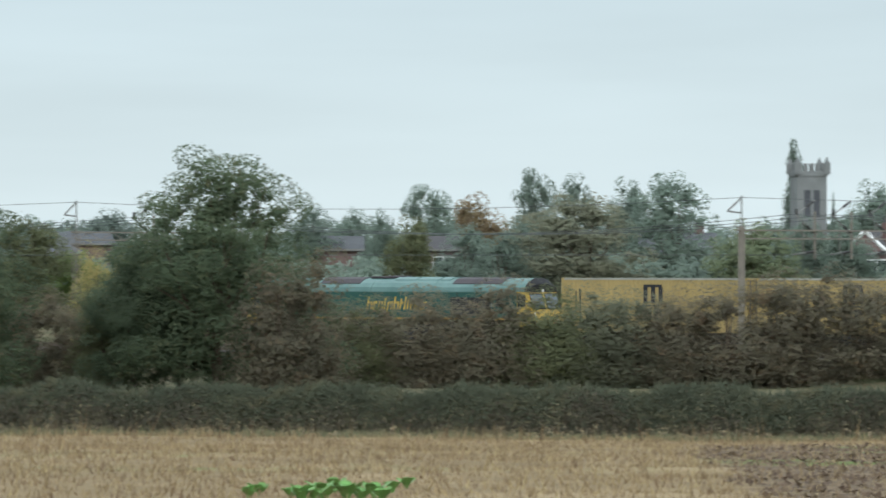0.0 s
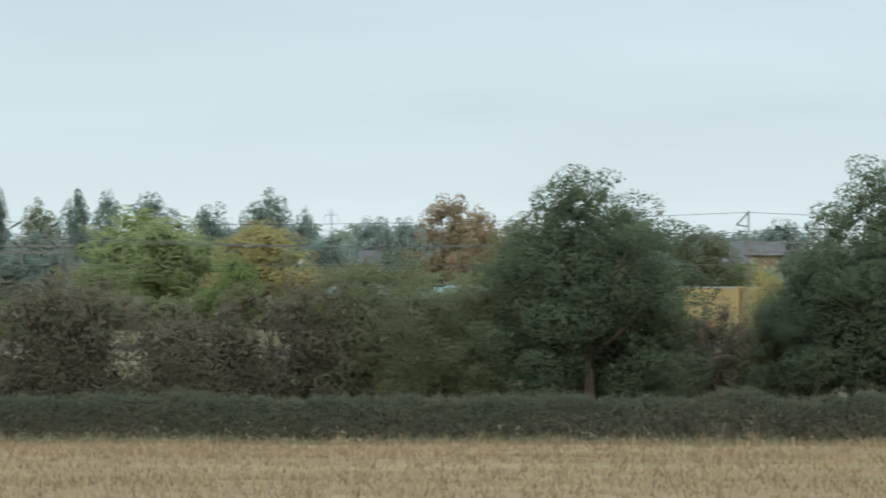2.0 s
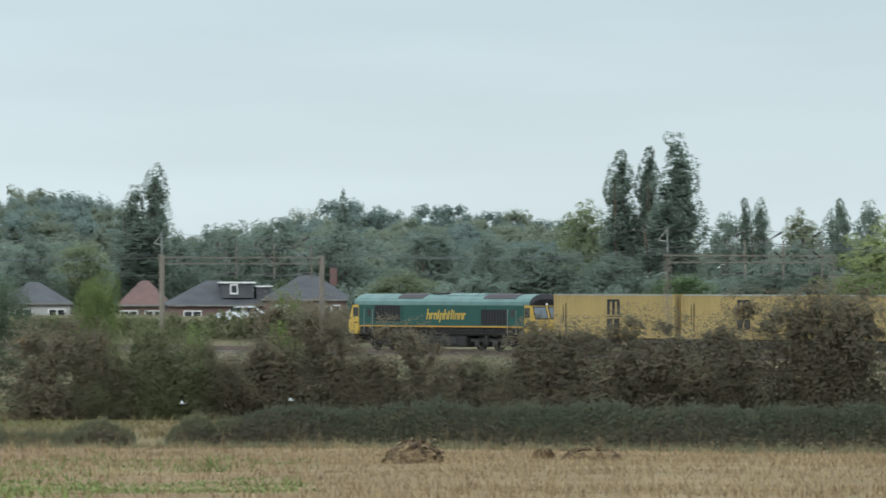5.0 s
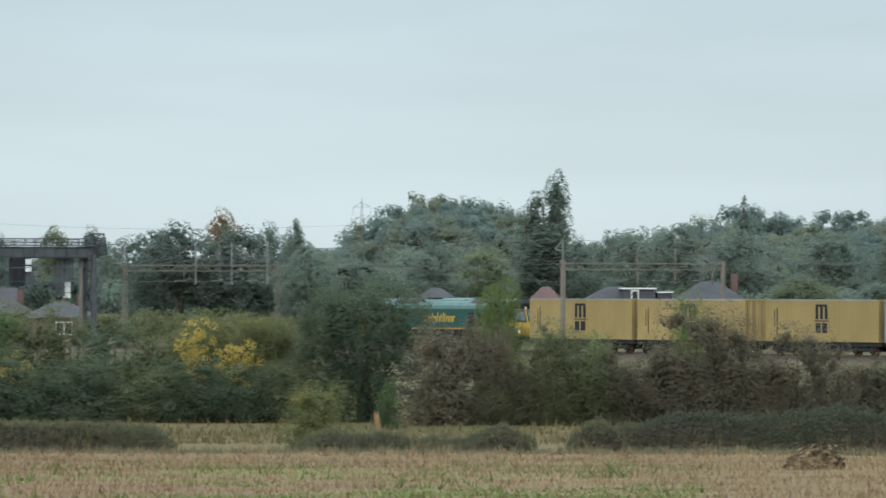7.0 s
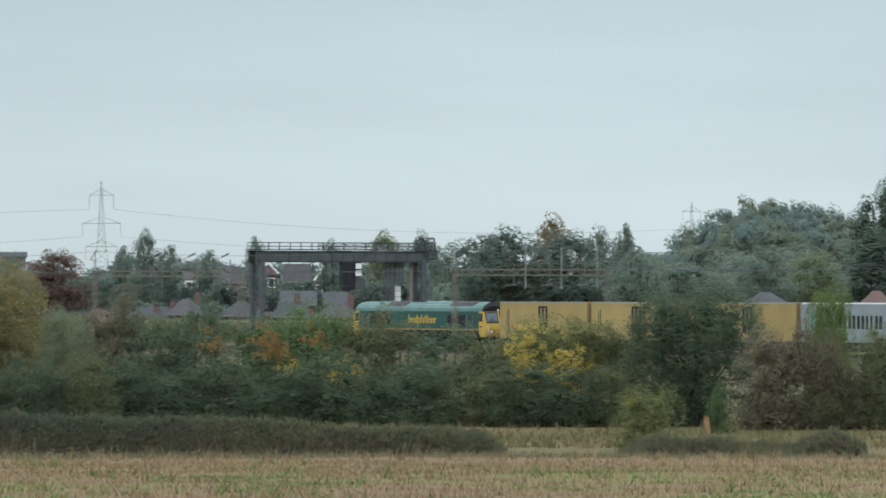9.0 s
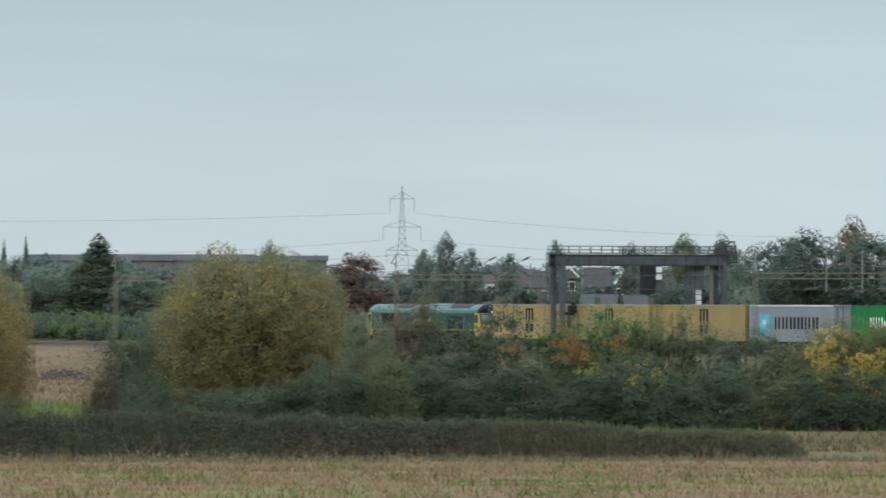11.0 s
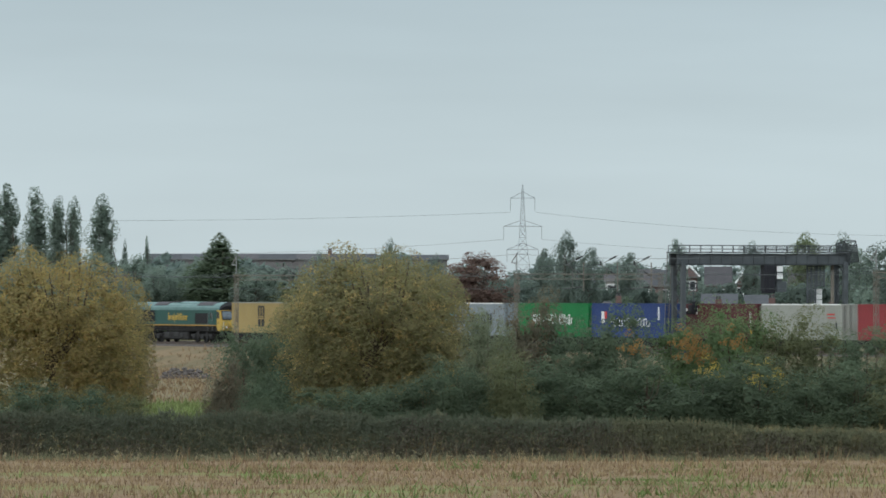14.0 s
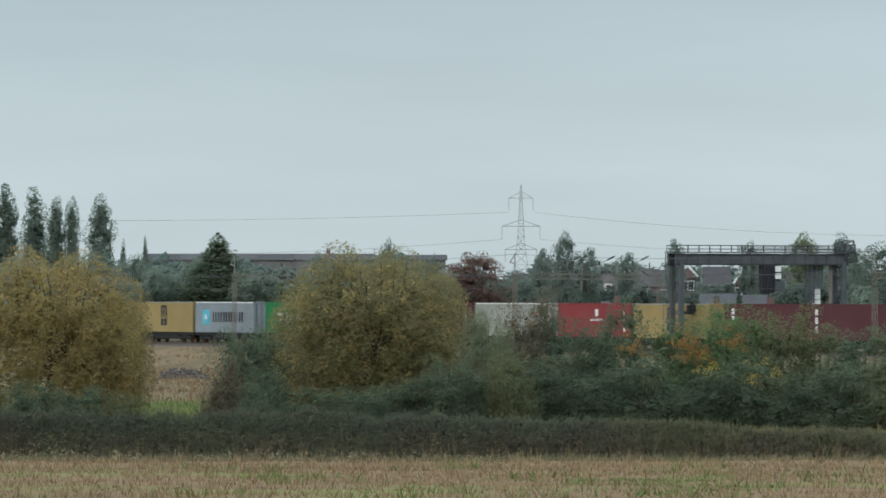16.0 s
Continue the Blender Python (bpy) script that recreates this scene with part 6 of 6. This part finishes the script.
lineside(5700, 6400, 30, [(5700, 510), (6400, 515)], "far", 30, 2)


lineside(1980, 2520, 4, [(1980, 575), (2520, 578)], "olive", 31, 2, 30, 0.16)
lineside(2500, 2760, 4, [(2500, 560), (2760, 560)], "brown", 32, 2, 30, 0.16)
lineside(2700, 3260, 6, [(2700, 558), (3000, 548), (3260, 555)], "olive", 33, 3, 34, 0.16)
lineside(3200, 3560, 4, [(3200, 560), (3560, 560)], "green", 34, 2, 34, 0.16)
lineside(620, 1520, 4, [(620, 556), (900, 562), (1180, 568), (1370, 566), (1376, 606), (1455, 606), (1470, 575), (1520, 566)], "olive", 38, 2, 30, 0.18)
lineside(940, 1240, 45, [(940, 545), (1240, 548)], "far", 37, 3, 28, 0.22)
lineside(1500, 2000, 4, [(1500, 560), (2000, 565)], "olive", 35, 2, 34, 0.16)
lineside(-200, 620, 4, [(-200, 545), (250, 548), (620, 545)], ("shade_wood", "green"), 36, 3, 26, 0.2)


# ---- houses ----
def house(b, extra, wide, ridge, eave, roof_mat, wall_mat, label, style="side", turn=0.0, deep=7.5, chimney=True, windows=2, wall_down=3.0):
    """A house behind the railway; wide in steps, ridge and eave as rises. style: side (eaves to us), gable or hip."""
    a = radians(AXIS) - (b - 784) * STEP
    d = (TRACK_Y + 18) / math.cos(a) + extra
    q = spot(b, d)
    w, zr, ze = wide * STEP * d, rise(ridge, d), rise(eave, d)
    z0 = min(ground_z(q.x, q.y), ze - 2.3) - 0.1
    h = thing("house", label, "house", Matrix.Translation((q.x, q.y, 0)) @ Matrix.Rotation(a + radians(turn), 4, "Z"), "houses of the town")
    x0, x1, y0, y1 = -w / 2, w / 2, 0.0, deep
    part("wall", boxes((x0 + 0.25, x1 - 0.25, y0 + 0.3, y1 - 0.3, z0, ze)), M[wall_mat], h)
    bm = bmesh.new()
    if style == "gable":
        top = [(0, y0, zr), (0, y1, zr)]
        pts = [(x0, y0, ze), (x1, y0, ze), (x1, y1, ze), (x0, y1, ze)] + top
        faces = [(0, 4, 5, 3), (1, 2, 5, 4)]
        gables = [(0, 1, 4), (2, 3, 5)]
    elif style == "hip":
        k = min(w, deep) * 0.42
        pts = [(x0, y0, ze), (x1, y0, ze), (x1, y1, ze), (x0, y1, ze), (min(x0 + k, -0.1), deep / 2, zr), (max(x1 - k, 0.1), deep / 2, zr)]
        faces, gables = [(0, 1, 5, 4), (2, 3, 4, 5), (1, 2, 5), (3, 0, 4)], []
    else:
        pts = [(x0, y0, ze), (x1, y0, ze), (x1, y1, ze), (x0, y1, ze), (x0, deep / 2, zr), (x1, deep / 2, zr)]
        faces, gables = [(0, 1, 5, 4), (2, 3, 4, 5)], [(1, 2, 5), (3, 0, 4)]
    vs = [bm.verts.new(p) for p in pts]
    for f in faces:
        bm.faces.new([vs[i] for i in f])
    bmesh.ops.recalc_face_normals(bm, faces=bm.faces)
    bmesh.ops.solidify(bm, geom=list(bm.faces), thickness=0.16)
    part("roof", bm, M[roof_mat], h)
    if gables:
        for f in gables:
            bm = bmesh.new()
            c = [Vector(pts[i]) for i in f]
            m = (c[0] + c[1] + c[2]) / 3
            bm.faces.new([bm.verts.new(m + (p - m) * 0.93) for p in c])
            part("gable_wall", bm, M[wall_mat], h)
        if style == "gable":
            bm = bmesh.new()
            for sx in (x0, x1):
                bar(bm, (sx, y0 - 0.05, ze), (0, y0 - 0.05, zr), 0.13, 4)
            part("bargeboard", bm, M["white"], h, "white bargeboard")
    part("gutter", boxes((x0, x1, y0 - 0.12, y0, ze - 0.12, ze + 0.02)), M["steel"], h, "grey gutter")
    if chimney:
        c = part("chimney", boxes((x1 * 0.55 - 0.3, x1 * 0.55 + 0.3, deep / 2 - 0.3, deep / 2 + 0.3, zr - 0.9, zr + 0.55), bevel=0.03), M["roof_rust"], h)
        part("chimney_pot", bars(0.1, ((x1 * 0.55 - 0.14, deep / 2, zr + 0.55), (x1 * 0.55 - 0.14, deep / 2, zr + 0.85)), ((x1 * 0.55 + 0.14, deep / 2, zr + 0.55), (x1 * 0.55 + 0.14, deep / 2, zr + 0.85)), sides=8), M["roof_red"], c)
    for i in range(windows):
        x = x0 + w * (i + 0.5) / windows
        fr = part("window", boxes((x - 0.75, x + 0.75, y0 + 0.24, y0 + 0.32, ze - 1.6, ze - 0.45)), M["white"], h, "white-framed window")
        for dx in (-0.36, 0.36):
            part("pane", boxes((x + dx - 0.3, x + dx + 0.3, y0 + 0.225, y0 + 0.25, ze - 1.5, ze - 0.55)), M["glass"], fr)
    return h


BUNG = "bungalow with a tiled hipped roof and pale walls"
SEMI = "red brick house with a tiled roof"
EST = "distant brick house with a brown tiled roof"
house(2108, 38, 118, 523, 560, "roof_grey", "render_wall", BUNG, "hip", 8, 7.5, False)
house(2285, 45, 88, 520, 563, "roof_rust", "brick", SEMI, "hip", -5, 7.5, False)
bung = house(2420, 40, 175, 520, 563, "roof_grey", "brick", "brick bungalow with a dark tile-hung flat-roofed dormer", "hip", 4, 9, False)
part("dormer", boxes((0.5, 3.0, 0.9, 4.0, 3.3, 4.5)), M["roof_grey"], bung, "dark tile-hung dormer")
part("dormer_roof", boxes((0.3, 3.2, 0.7, 4.2, 4.5, 4.62)), M["white"], bung, "white edge of the flat dormer roof")
part("dormer_window", boxes((1.1, 1.75, 0.84, 0.9, 3.6, 4.45)), M["white"], bung, "white dormer window frame")
part("dormer_glass", boxes((1.2, 1.65, 0.82, 0.845, 3.72, 4.32)), M["glass"], bung)
part("side_dormer_roof", boxes((3.25, 4.6, 1.0, 4.0, 4.2, 4.3)), M["white"], bung, "white edge of a lower flat roof")
part("side_dormer", boxes((3.3, 4.5, 1.2, 4.0, 3.2, 4.2)), M["roof_grey"], bung, "dark tile-hung dormer")
house(2580, 42, 165, 510, 553, "roof_grey", "brick", "bungalow with a pyramid roof of grey tiles", "hip", 0, 9)
house(1440, 12, 128, 546, 573, "roof_grey", "brick", SEMI, "hip", 4, 8, True, 1)
house(1335, 50, 76, 538, 565, "roof_red", "brick", SEMI, "hip", -6)
house(1255, 60, 70, 540, 566, "roof_grey", "brick", SEMI, "side", 5)
house(1075, 70, 74, 534, 562, "roof_red", "brick", SEMI, "hip", 3, 8, True, 2)
house(1165, 66, 80, 538, 564, "roof_grey", "brick", SEMI, "hip", -4, 8, True, 2)
house(925, 62, 96, 552, 578, "roof_rust", "brick", SEMI, "hip", 6, 8, True, 1)
house(1022, 64, 84, 549, 577, "roof_grey", "brick", SEMI, "side", -3, 8, True, 1)
house(985, 60, 110, 558, 580, "roof_red", "brick", SEMI, "side", -4)
house(850, 55, 110, 548, 575, "roof_grey", "brick", SEMI, "side", 12)
for b_, ex_, wide_, ridge_, eave_, rm_, wm_, st_ in (
        (1082, 190, 34, 486, 497, "roof_red", "white", "side"), (1110, 220, 30, 477, 492, "roof_red", "brick", "gable"), (1145, 200, 44, 476, 505, "roof_red", "brick", "side"), (1217, 170, 36, 471, 490, "roof_red", "brick", "gable"),
        (1180, 190, 54, 478, 506, "roof_grey", "brick", "side"), (1268, 190, 50, 472, 505, "roof_red", "brick", "side"), (1312, 165, 28, 483, 502, "roof_red", "brick", "gable"), (1350, 185, 46, 476, 506, "roof_grey", "brick", "side"),
        (1415, 180, 50, 478, 508, "roof_red", "brick", "side"), (1490, 185, 48, 480, 508, "roof_grey", "brick", "side"), (1030, 200, 42, 478, 505, "roof_grey", "brick", "side"), (1270, 110, 66, 520, 545, "roof_grey", "brick", "side"), (1335, 120, 44, 522, 545, "roof_grey", "brick", "side")):
    house(b_, ex_, wide_, ridge_, eave_, rm_, wm_, EST, st_, 0, 7.5, False, 1)
for b_, w_ in ((292, 58), (356, 60), (424, 62), (492, 62), (560, 64), (628, 60), (694, 62), (758, 54)):
    house(b_, 330, w_ + 13, 449 + (b_ * 7) % 4, 459, "roof_grey" if b_ % 8 else "roof_red", "terrace_wall", "long far terrace roof on the skyline", "side", 0, 8, b_ in (356, 560), 0)
house(5355, 55, 62, 476, 500, "roof_red", "brick", SEMI, "side", 0, 7, False, 1)
house(5170, 90, 90, 476, 500, "roof_grey", "brick", EST, "side", 0, 7.5, False, 0)
house(4700, 130, 150, 468, 490, "roof_grey", "brick", EST, "side", 5, 8, False, 0)
house(4665, 100, 70, 486, 505, "roof_grey", "brick", EST, "hip", -8, 7.5, False, 0)
house(6100, 60, 80, 468, 505, "roof_red", "brick", "red brick house with white bargeboards", "gable", -10)
house(5770, 110, 140, 470, 512, "roof_grey", "brick", SEMI, "side", 0, 8, True, 3)
house(3970, 90, 75, 486, 510, "roof_grey", "white", EST, "side", 10)
house(4045, 110, 60, 484, 506, "roof_grey", "brick", EST, "side", 0)
house(3330, 150, 50, 480, 500, "roof_red", "brick", EST, "gable", 0, 7, False, 1)


def church(b, d):
    q = spot(b, d)
    a = radians(AXIS) - (b - 784) * STEP
    c = thing("church_tower", "square grey stone church tower with battlements and corner pinnacles", "church", Matrix.Translation((q.x, q.y, 0)) @ Matrix.Rotation(a + radians(14), 4, "Z"))
    s, top = 58 * STEP * d / 2 * 0.92, rise(362, d)
    z0 = ground_z(q.x, q.y) - 0.5
    part("tower", boxes((-s, s, -s, s, z0, top), (-s * 1.06, s * 1.06, -s * 1.06, s * 1.06, top - 0.5, top - 0.2), (-s * 1.05, s * 1.05, -s * 1.05, s * 1.05, top - 6.2, top - 5.9)), M["stone"], c)
    bm = bmesh.new()
    for i in range(5):
        t = -s + (i + 0.25) * 2 * s / 5
        for y in (-s, s - 0.3):
            box(bm, t, t + s * 0.22, y, y + 0.3, top, top + 0.75)
        for x in (-s, s - 0.3):
            box(bm, x, x + 0.3, t, t + s * 0.22, top, top + 0.75)
    part("battlement", bm, M["stone"], c)
    for x in (-s, s):
        for y in (-s, s):
            bm = bmesh.new()
            box(bm, x - 0.3, x + 0.3, y - 0.3, y + 0.3, top - 0.3, top + 0.8)
            bmesh.ops.create_cone(bm, cap_ends=True, segments=4, radius1=0.3, radius2=0.03, depth=0.6, matrix=Matrix.Translation((x, y, top + 1.1)))
            part("pinnacle", bm, M["stone"], c)
    part("belfry_opening", boxes((-0.8, -0.15, -s - 0.01, -s + 0.02, top - 4.6, top - 1.9), (0.15, 0.8, -s - 0.01, -s + 0.02, top - 4.6, top - 1.9)), M["roof_grey"], c)


church(6000, 640)


# ---- pylons and their lines ----
def pylon(b, d, top, scale=1.0):
    q = spot(b, d)
    a = radians(AXIS) - (b - 784) * STEP
    p = thing("electricity_pylon", "grey steel lattice electricity pylon far off", "pylon", Matrix.Translation((q.x, q.y, 0)) @ Matrix.Rotation(a, 4, "Z"), "pylons")
    zt = rise(top, d)
    z0 = ground_z(q.x, q.y)
    H = zt - z0
    r = 0.12 * scale

    def half(z):
        u = (zt - z) / H
        return H * (0.008 + 0.055 * max(u - 0.06, 0) + 0.10 * max(u - 0.55, 0))
    body = bmesh.new()
    levels = [zt - H * u for u in (0.06, 0.10, 0.14, 0.19, 0.24, 0.30, 0.36, 0.42, 0.49, 0.56, 0.64, 0.74, 0.86, 1.0)]
    for za, zb in zip(levels[:-1], levels[1:]):
        ha, hb = half(za), half(zb)
        for sx in (-1, 1):
            for sy in (-1, 1):
                bar(body, (sx * ha, sy * ha, za), (sx * hb, sy * hb, zb), r, 4)
        for sy in (-1, 1):
            bar(body, (-ha, sy * ha, za), (hb, sy * hb, zb), r * 0.7, 3)
            bar(body, (ha, sy * ha, za), (-hb, sy * hb, zb), r * 0.7, 3)
        bar(body, (-ha, -ha, za), (ha, -ha, za), r * 0.7, 3)
    for sx in (-1, 1):
        bar(body, (sx * half(levels[0]), 0, levels[0]), (0, 0, zt), r, 3)
    part("tower", body, M["pylon"], p)
    for u, reach in ((0.125, 0.112), (0.385, 0.175), (0.60, 0.145)):
        z, w = zt - H * u, H * reach
        arm = part("cross_arm", bars(r * 0.9, ((-w, 0, z), (w, 0, z)), ((-w, 0, z), (0, 0, z + H * 0.06)), ((w, 0, z), (0, 0, z + H * 0.06)), sides=4), M["pylon"], p)
        for sx in (-1, 1):
            part("insulator_string", bars(r * 0.8, ((sx * w, 0, z), (sx * w, 0, z - H * 0.115)), sides=4), M["pylon"], arm)
    return p


pylon(922, 2900, 327)
pylon(1966, 3900, 362)
pylon(3968, 4200, 409)


def power_line(b0, e0, b1, e1, sag, d, d1, label):
    ob = thing("power_line", label, "power line")
    bm = bmesh.new()
    last = None
    for i in range(25):
        u = i / 24
        dd = d + (d1 - d) * u
        q = spot(b0 + (b1 - b0) * u, dd)
        z = rise(e0 + (e1 - e0) * u + sag * 4 * u * (1 - u), dd)
        if last:
            bar(bm, last, (q.x, q.y, z), 0.055, 3)
        last = (q.x, q.y, z)
    part("wire", bm, M["wire"], ob)


LINE = "thin sagging high-voltage wires between pylons"
power_line(901, 376, -300, 385, 10, 2900, 2600, LINE)
power_line(889, 424, 300, 450, 6, 2900, 2700, LINE)
power_line(945, 376, 1966, 410, 22, 2900, 3900, LINE)
power_line(956, 424, 1500, 452, 6, 2900, 3600, LINE)


# ---- small things ----
def car(b, extra, e):
    a = radians(AXIS) - (b - 784) * STEP
    d = (TRACK_Y + 18) / math.cos(a) + extra
    q = spot(b, d)
    z = rise(e, d)
    c = thing("car", "pale silver-blue hatchback parked before a bungalow", "car", Matrix.Translation((q.x, q.y, z)) @ Matrix.Rotation(a, 4, "Z"))
    prof = [(-2.05, 0.3), (-2.1, 0.7), (-1.9, 0.88), (-1.15, 0.98), (-0.45, 1.42), (0.95, 1.45), (1.75, 1.02), (2.05, 0.9), (2.1, 0.35)]
    bm = bmesh.new()
    f = [bm.verts.new((x, -0.85, zz)) for x, zz in prof]
    g = [bm.verts.new((x, 0.85, zz)) for x, zz in prof]
    for i in range(len(prof)):
        j = (i + 1) % len(prof)
        bm.faces.new((f[i], f[j], g[j], g[i]))
    bm.faces.new(f[::-1])
    bm.faces.new(g)
    bmesh.ops.recalc_face_normals(bm, faces=bm.faces)
    body = part("body", bm, M["car"], c)
    part("side_window", boxes((-0.85, 0.1, -0.865, -0.85, 1.0, 1.33), (0.18, 1.2, -0.865, -0.85, 1.0, 1.33)), M["glass"], body)
    for x in (-1.3, 1.3):
        for y in (-0.8, 0.8):
            bm = bmesh.new()
            wheel(bm, x, y, 0.3, 0.3, 0.18)
            wh = part("wheel", bm, M["tyre"], c)
            part("rim", bars(0.19, ((x, y - 0.1, 0.3), (x, y + 0.1, 0.3)), sides=10), M["steel"], wh)
    pad = part("drive", boxes((-4, 4, -2, 4, -0.6, 0.0)), M["concrete"], c)
    pad.parent = None
    pad.matrix_world = c.matrix_world.copy()
    tagged(pad, "concrete drive under the parked car", "pavement", kind="structure")


car(2462, 26, 597)


def heap(b, d, wide, high, seed):
    rng = np.random.default_rng(seed)
    q = spot(b, d)
    z = ground_z(q.x, q.y)
    w, h = wide * STEP * d, high * STEP * d
    ob = thing("straw_heap", "brown heap of rotting straw and muck on the stubble", "heap", Matrix.Translation((q.x, q.y, z)), "muck heaps")
    bm = bmesh.new()
    bmesh.ops.create_icosphere(bm, subdivisions=3, radius=1)
    for v in bm.verts:
        k = 1 + 0.22 * noise.noise(v.co * 2.2 + Vector((seed, 0, 0))) + 0.1 * noise.noise(v.co * 6)
        v.co = Vector((v.co.x * w / 2 * k, v.co.y * w / 2 * k, max(v.co.z, -0.1) * h * 0.9 * k))
    part("mound", bm, M["dung"], ob)
    n = 900
    d_ = rng.normal(size=(n, 3))
    d_ /= np.linalg.norm(d_, axis=1, keepdims=True)
    d_[:, 2] = np.abs(d_[:, 2])
    p = d_ * np.array([w / 2, w / 2, h * 0.95]) * rng.uniform(0.85, 1.12, n)[:, None]
    me = quads("straw", leaves_at(rng, p, d_, 0.07), M["dung"])
    s = new("straw", me)
    s.parent = ob


heap(2768, 141, 96, 40, 1)
heap(3082, 150, 95, 20, 2)
heap(2998, 151, 34, 16, 3)


def beet(b, d, seed, size=1.0):
    rng = np.random.default_rng(seed)
    q = spot(b, d)
    ob = thing("beet_plant", "bright green broad-leaved beet plant in the stubble", "plant", Matrix.Translation((q.x, q.y, ground_z(q.x, q.y) - 0.02)), "beet plants")
    bm = bmesh.new()
    for k in range(11):
        a = k * 2.4 + rng.uniform(-0.4, 0.4)
        out, L = Vector((math.cos(a), math.sin(a), 0)), rng.uniform(0.28, 0.45) * size
        side = Vector((-out.y, out.x, 0))
        lean = rng.uniform(0.25, 0.65)
        rows = []
        for i, wdt in enumerate((0.012, 0.015, 0.06, 0.085, 0.07, 0.01)):
            t = i / 5
            mid = out * (L * t * lean) + Vector((0, 0, L * (t * 1.05 - 0.45 * t * t)))
            rows.append([bm.verts.new(mid - side * wdt * size + Vector((0, 0, 0.02))), bm.verts.new(mid), bm.verts.new(mid + side * wdt * size + Vector((0, 0, 0.02)))])
        for r0, r1 in zip(rows[:-1], rows[1:]):
            for i in range(2):
                bm.faces.new((r0[i], r0[i + 1], r1[i + 1], r1[i]))
    part("leaf_rosette", bm, M["beet"], ob)


rb = random.Random(9)
for i_ in range(13):
    beet(5085 + i_ * 13 + rb.uniform(-6, 6), 83.5 + rb.uniform(-2.5, 2.5), 40 + i_, rb.uniform(0.65, 1.05))
for b_, d_ in ((5030, 85), (5265, 86), (5290, 88), (5010, 83)):
    beet(b_, d_, b_, 0.7)


def stump(b, d):
    q = spot(b, d)
    z = ground_z(q.x, q.y)
    ob = thing("tree_stump", "broken orange-brown tree stump at the meadow edge", "stump", Matrix.Translation((q.x, q.y, z)))
    bm = bmesh.new()
    rings = []
    for i, (r, zz, dx) in enumerate(((0.3, -0.2, 0.04), (0.2, 0.1, 0.06), (0.15, 0.4, 0.0), (0.15, 0.65, -0.06), (0.11, 0.9, -0.14))):
        rings.append([bm.verts.new((dx + r * math.cos(t * math.tau / 9) * (1 + 0.15 * math.sin(t * 5)), r * math.sin(t * math.tau / 9), zz + (0.25 * math.sin(t * 2.3) if i == 4 else 0))) for t in range(9)])
    for a, c in zip(rings[:-1], rings[1:]):
        for i in range(9):
            bm.faces.new((a[i], a[(i + 1) % 9], c[(i + 1) % 9], c[i]))
    bm.faces.new(rings[-1])
    part("trunk", bm, M["raw_wood"], ob)


stump(1994, 305)


def rubble(b, d, wide, high):
    """A spill of dark lineside stone."""
    rng = random.Random(4)
    q = spot(b, d)
    a = radians(AXIS) - (b - 784) * STEP
    ob = thing("rubble_heap", "long low spill of dark grey stone below the bank", "rubble", Matrix.Translation((q.x, q.y, ground_z(q.x, q.y))) @ Matrix.Rotation(a, 4, "Z"))
    w, h = wide * STEP * d, high * STEP * d
    bm = bmesh.new()
    for i in range(150):
        x = rng.uniform(-w / 2, w / 2)
        z = h * rng.random() * (1 - abs(x / w * 2) ** 3)
        c = Vector((x, -0.5 + z * 0.6 + rng.uniform(-0.1, 0.1), z))
        r = rng.uniform(0.08, 0.2)
        g = bmesh.ops.create_icosphere(bm, subdivisions=1, radius=r)
        for v in g["verts"]:
            v.co = c + Vector((v.co.x * 1.3, v.co.y, v.co.z * 0.8)) * rng.uniform(0.8, 1.2)
    tagged(part("stone_spill", bm, M["ballast"], ob), kind="stuff")


rubble(325, 520, 90, 20)


motions()
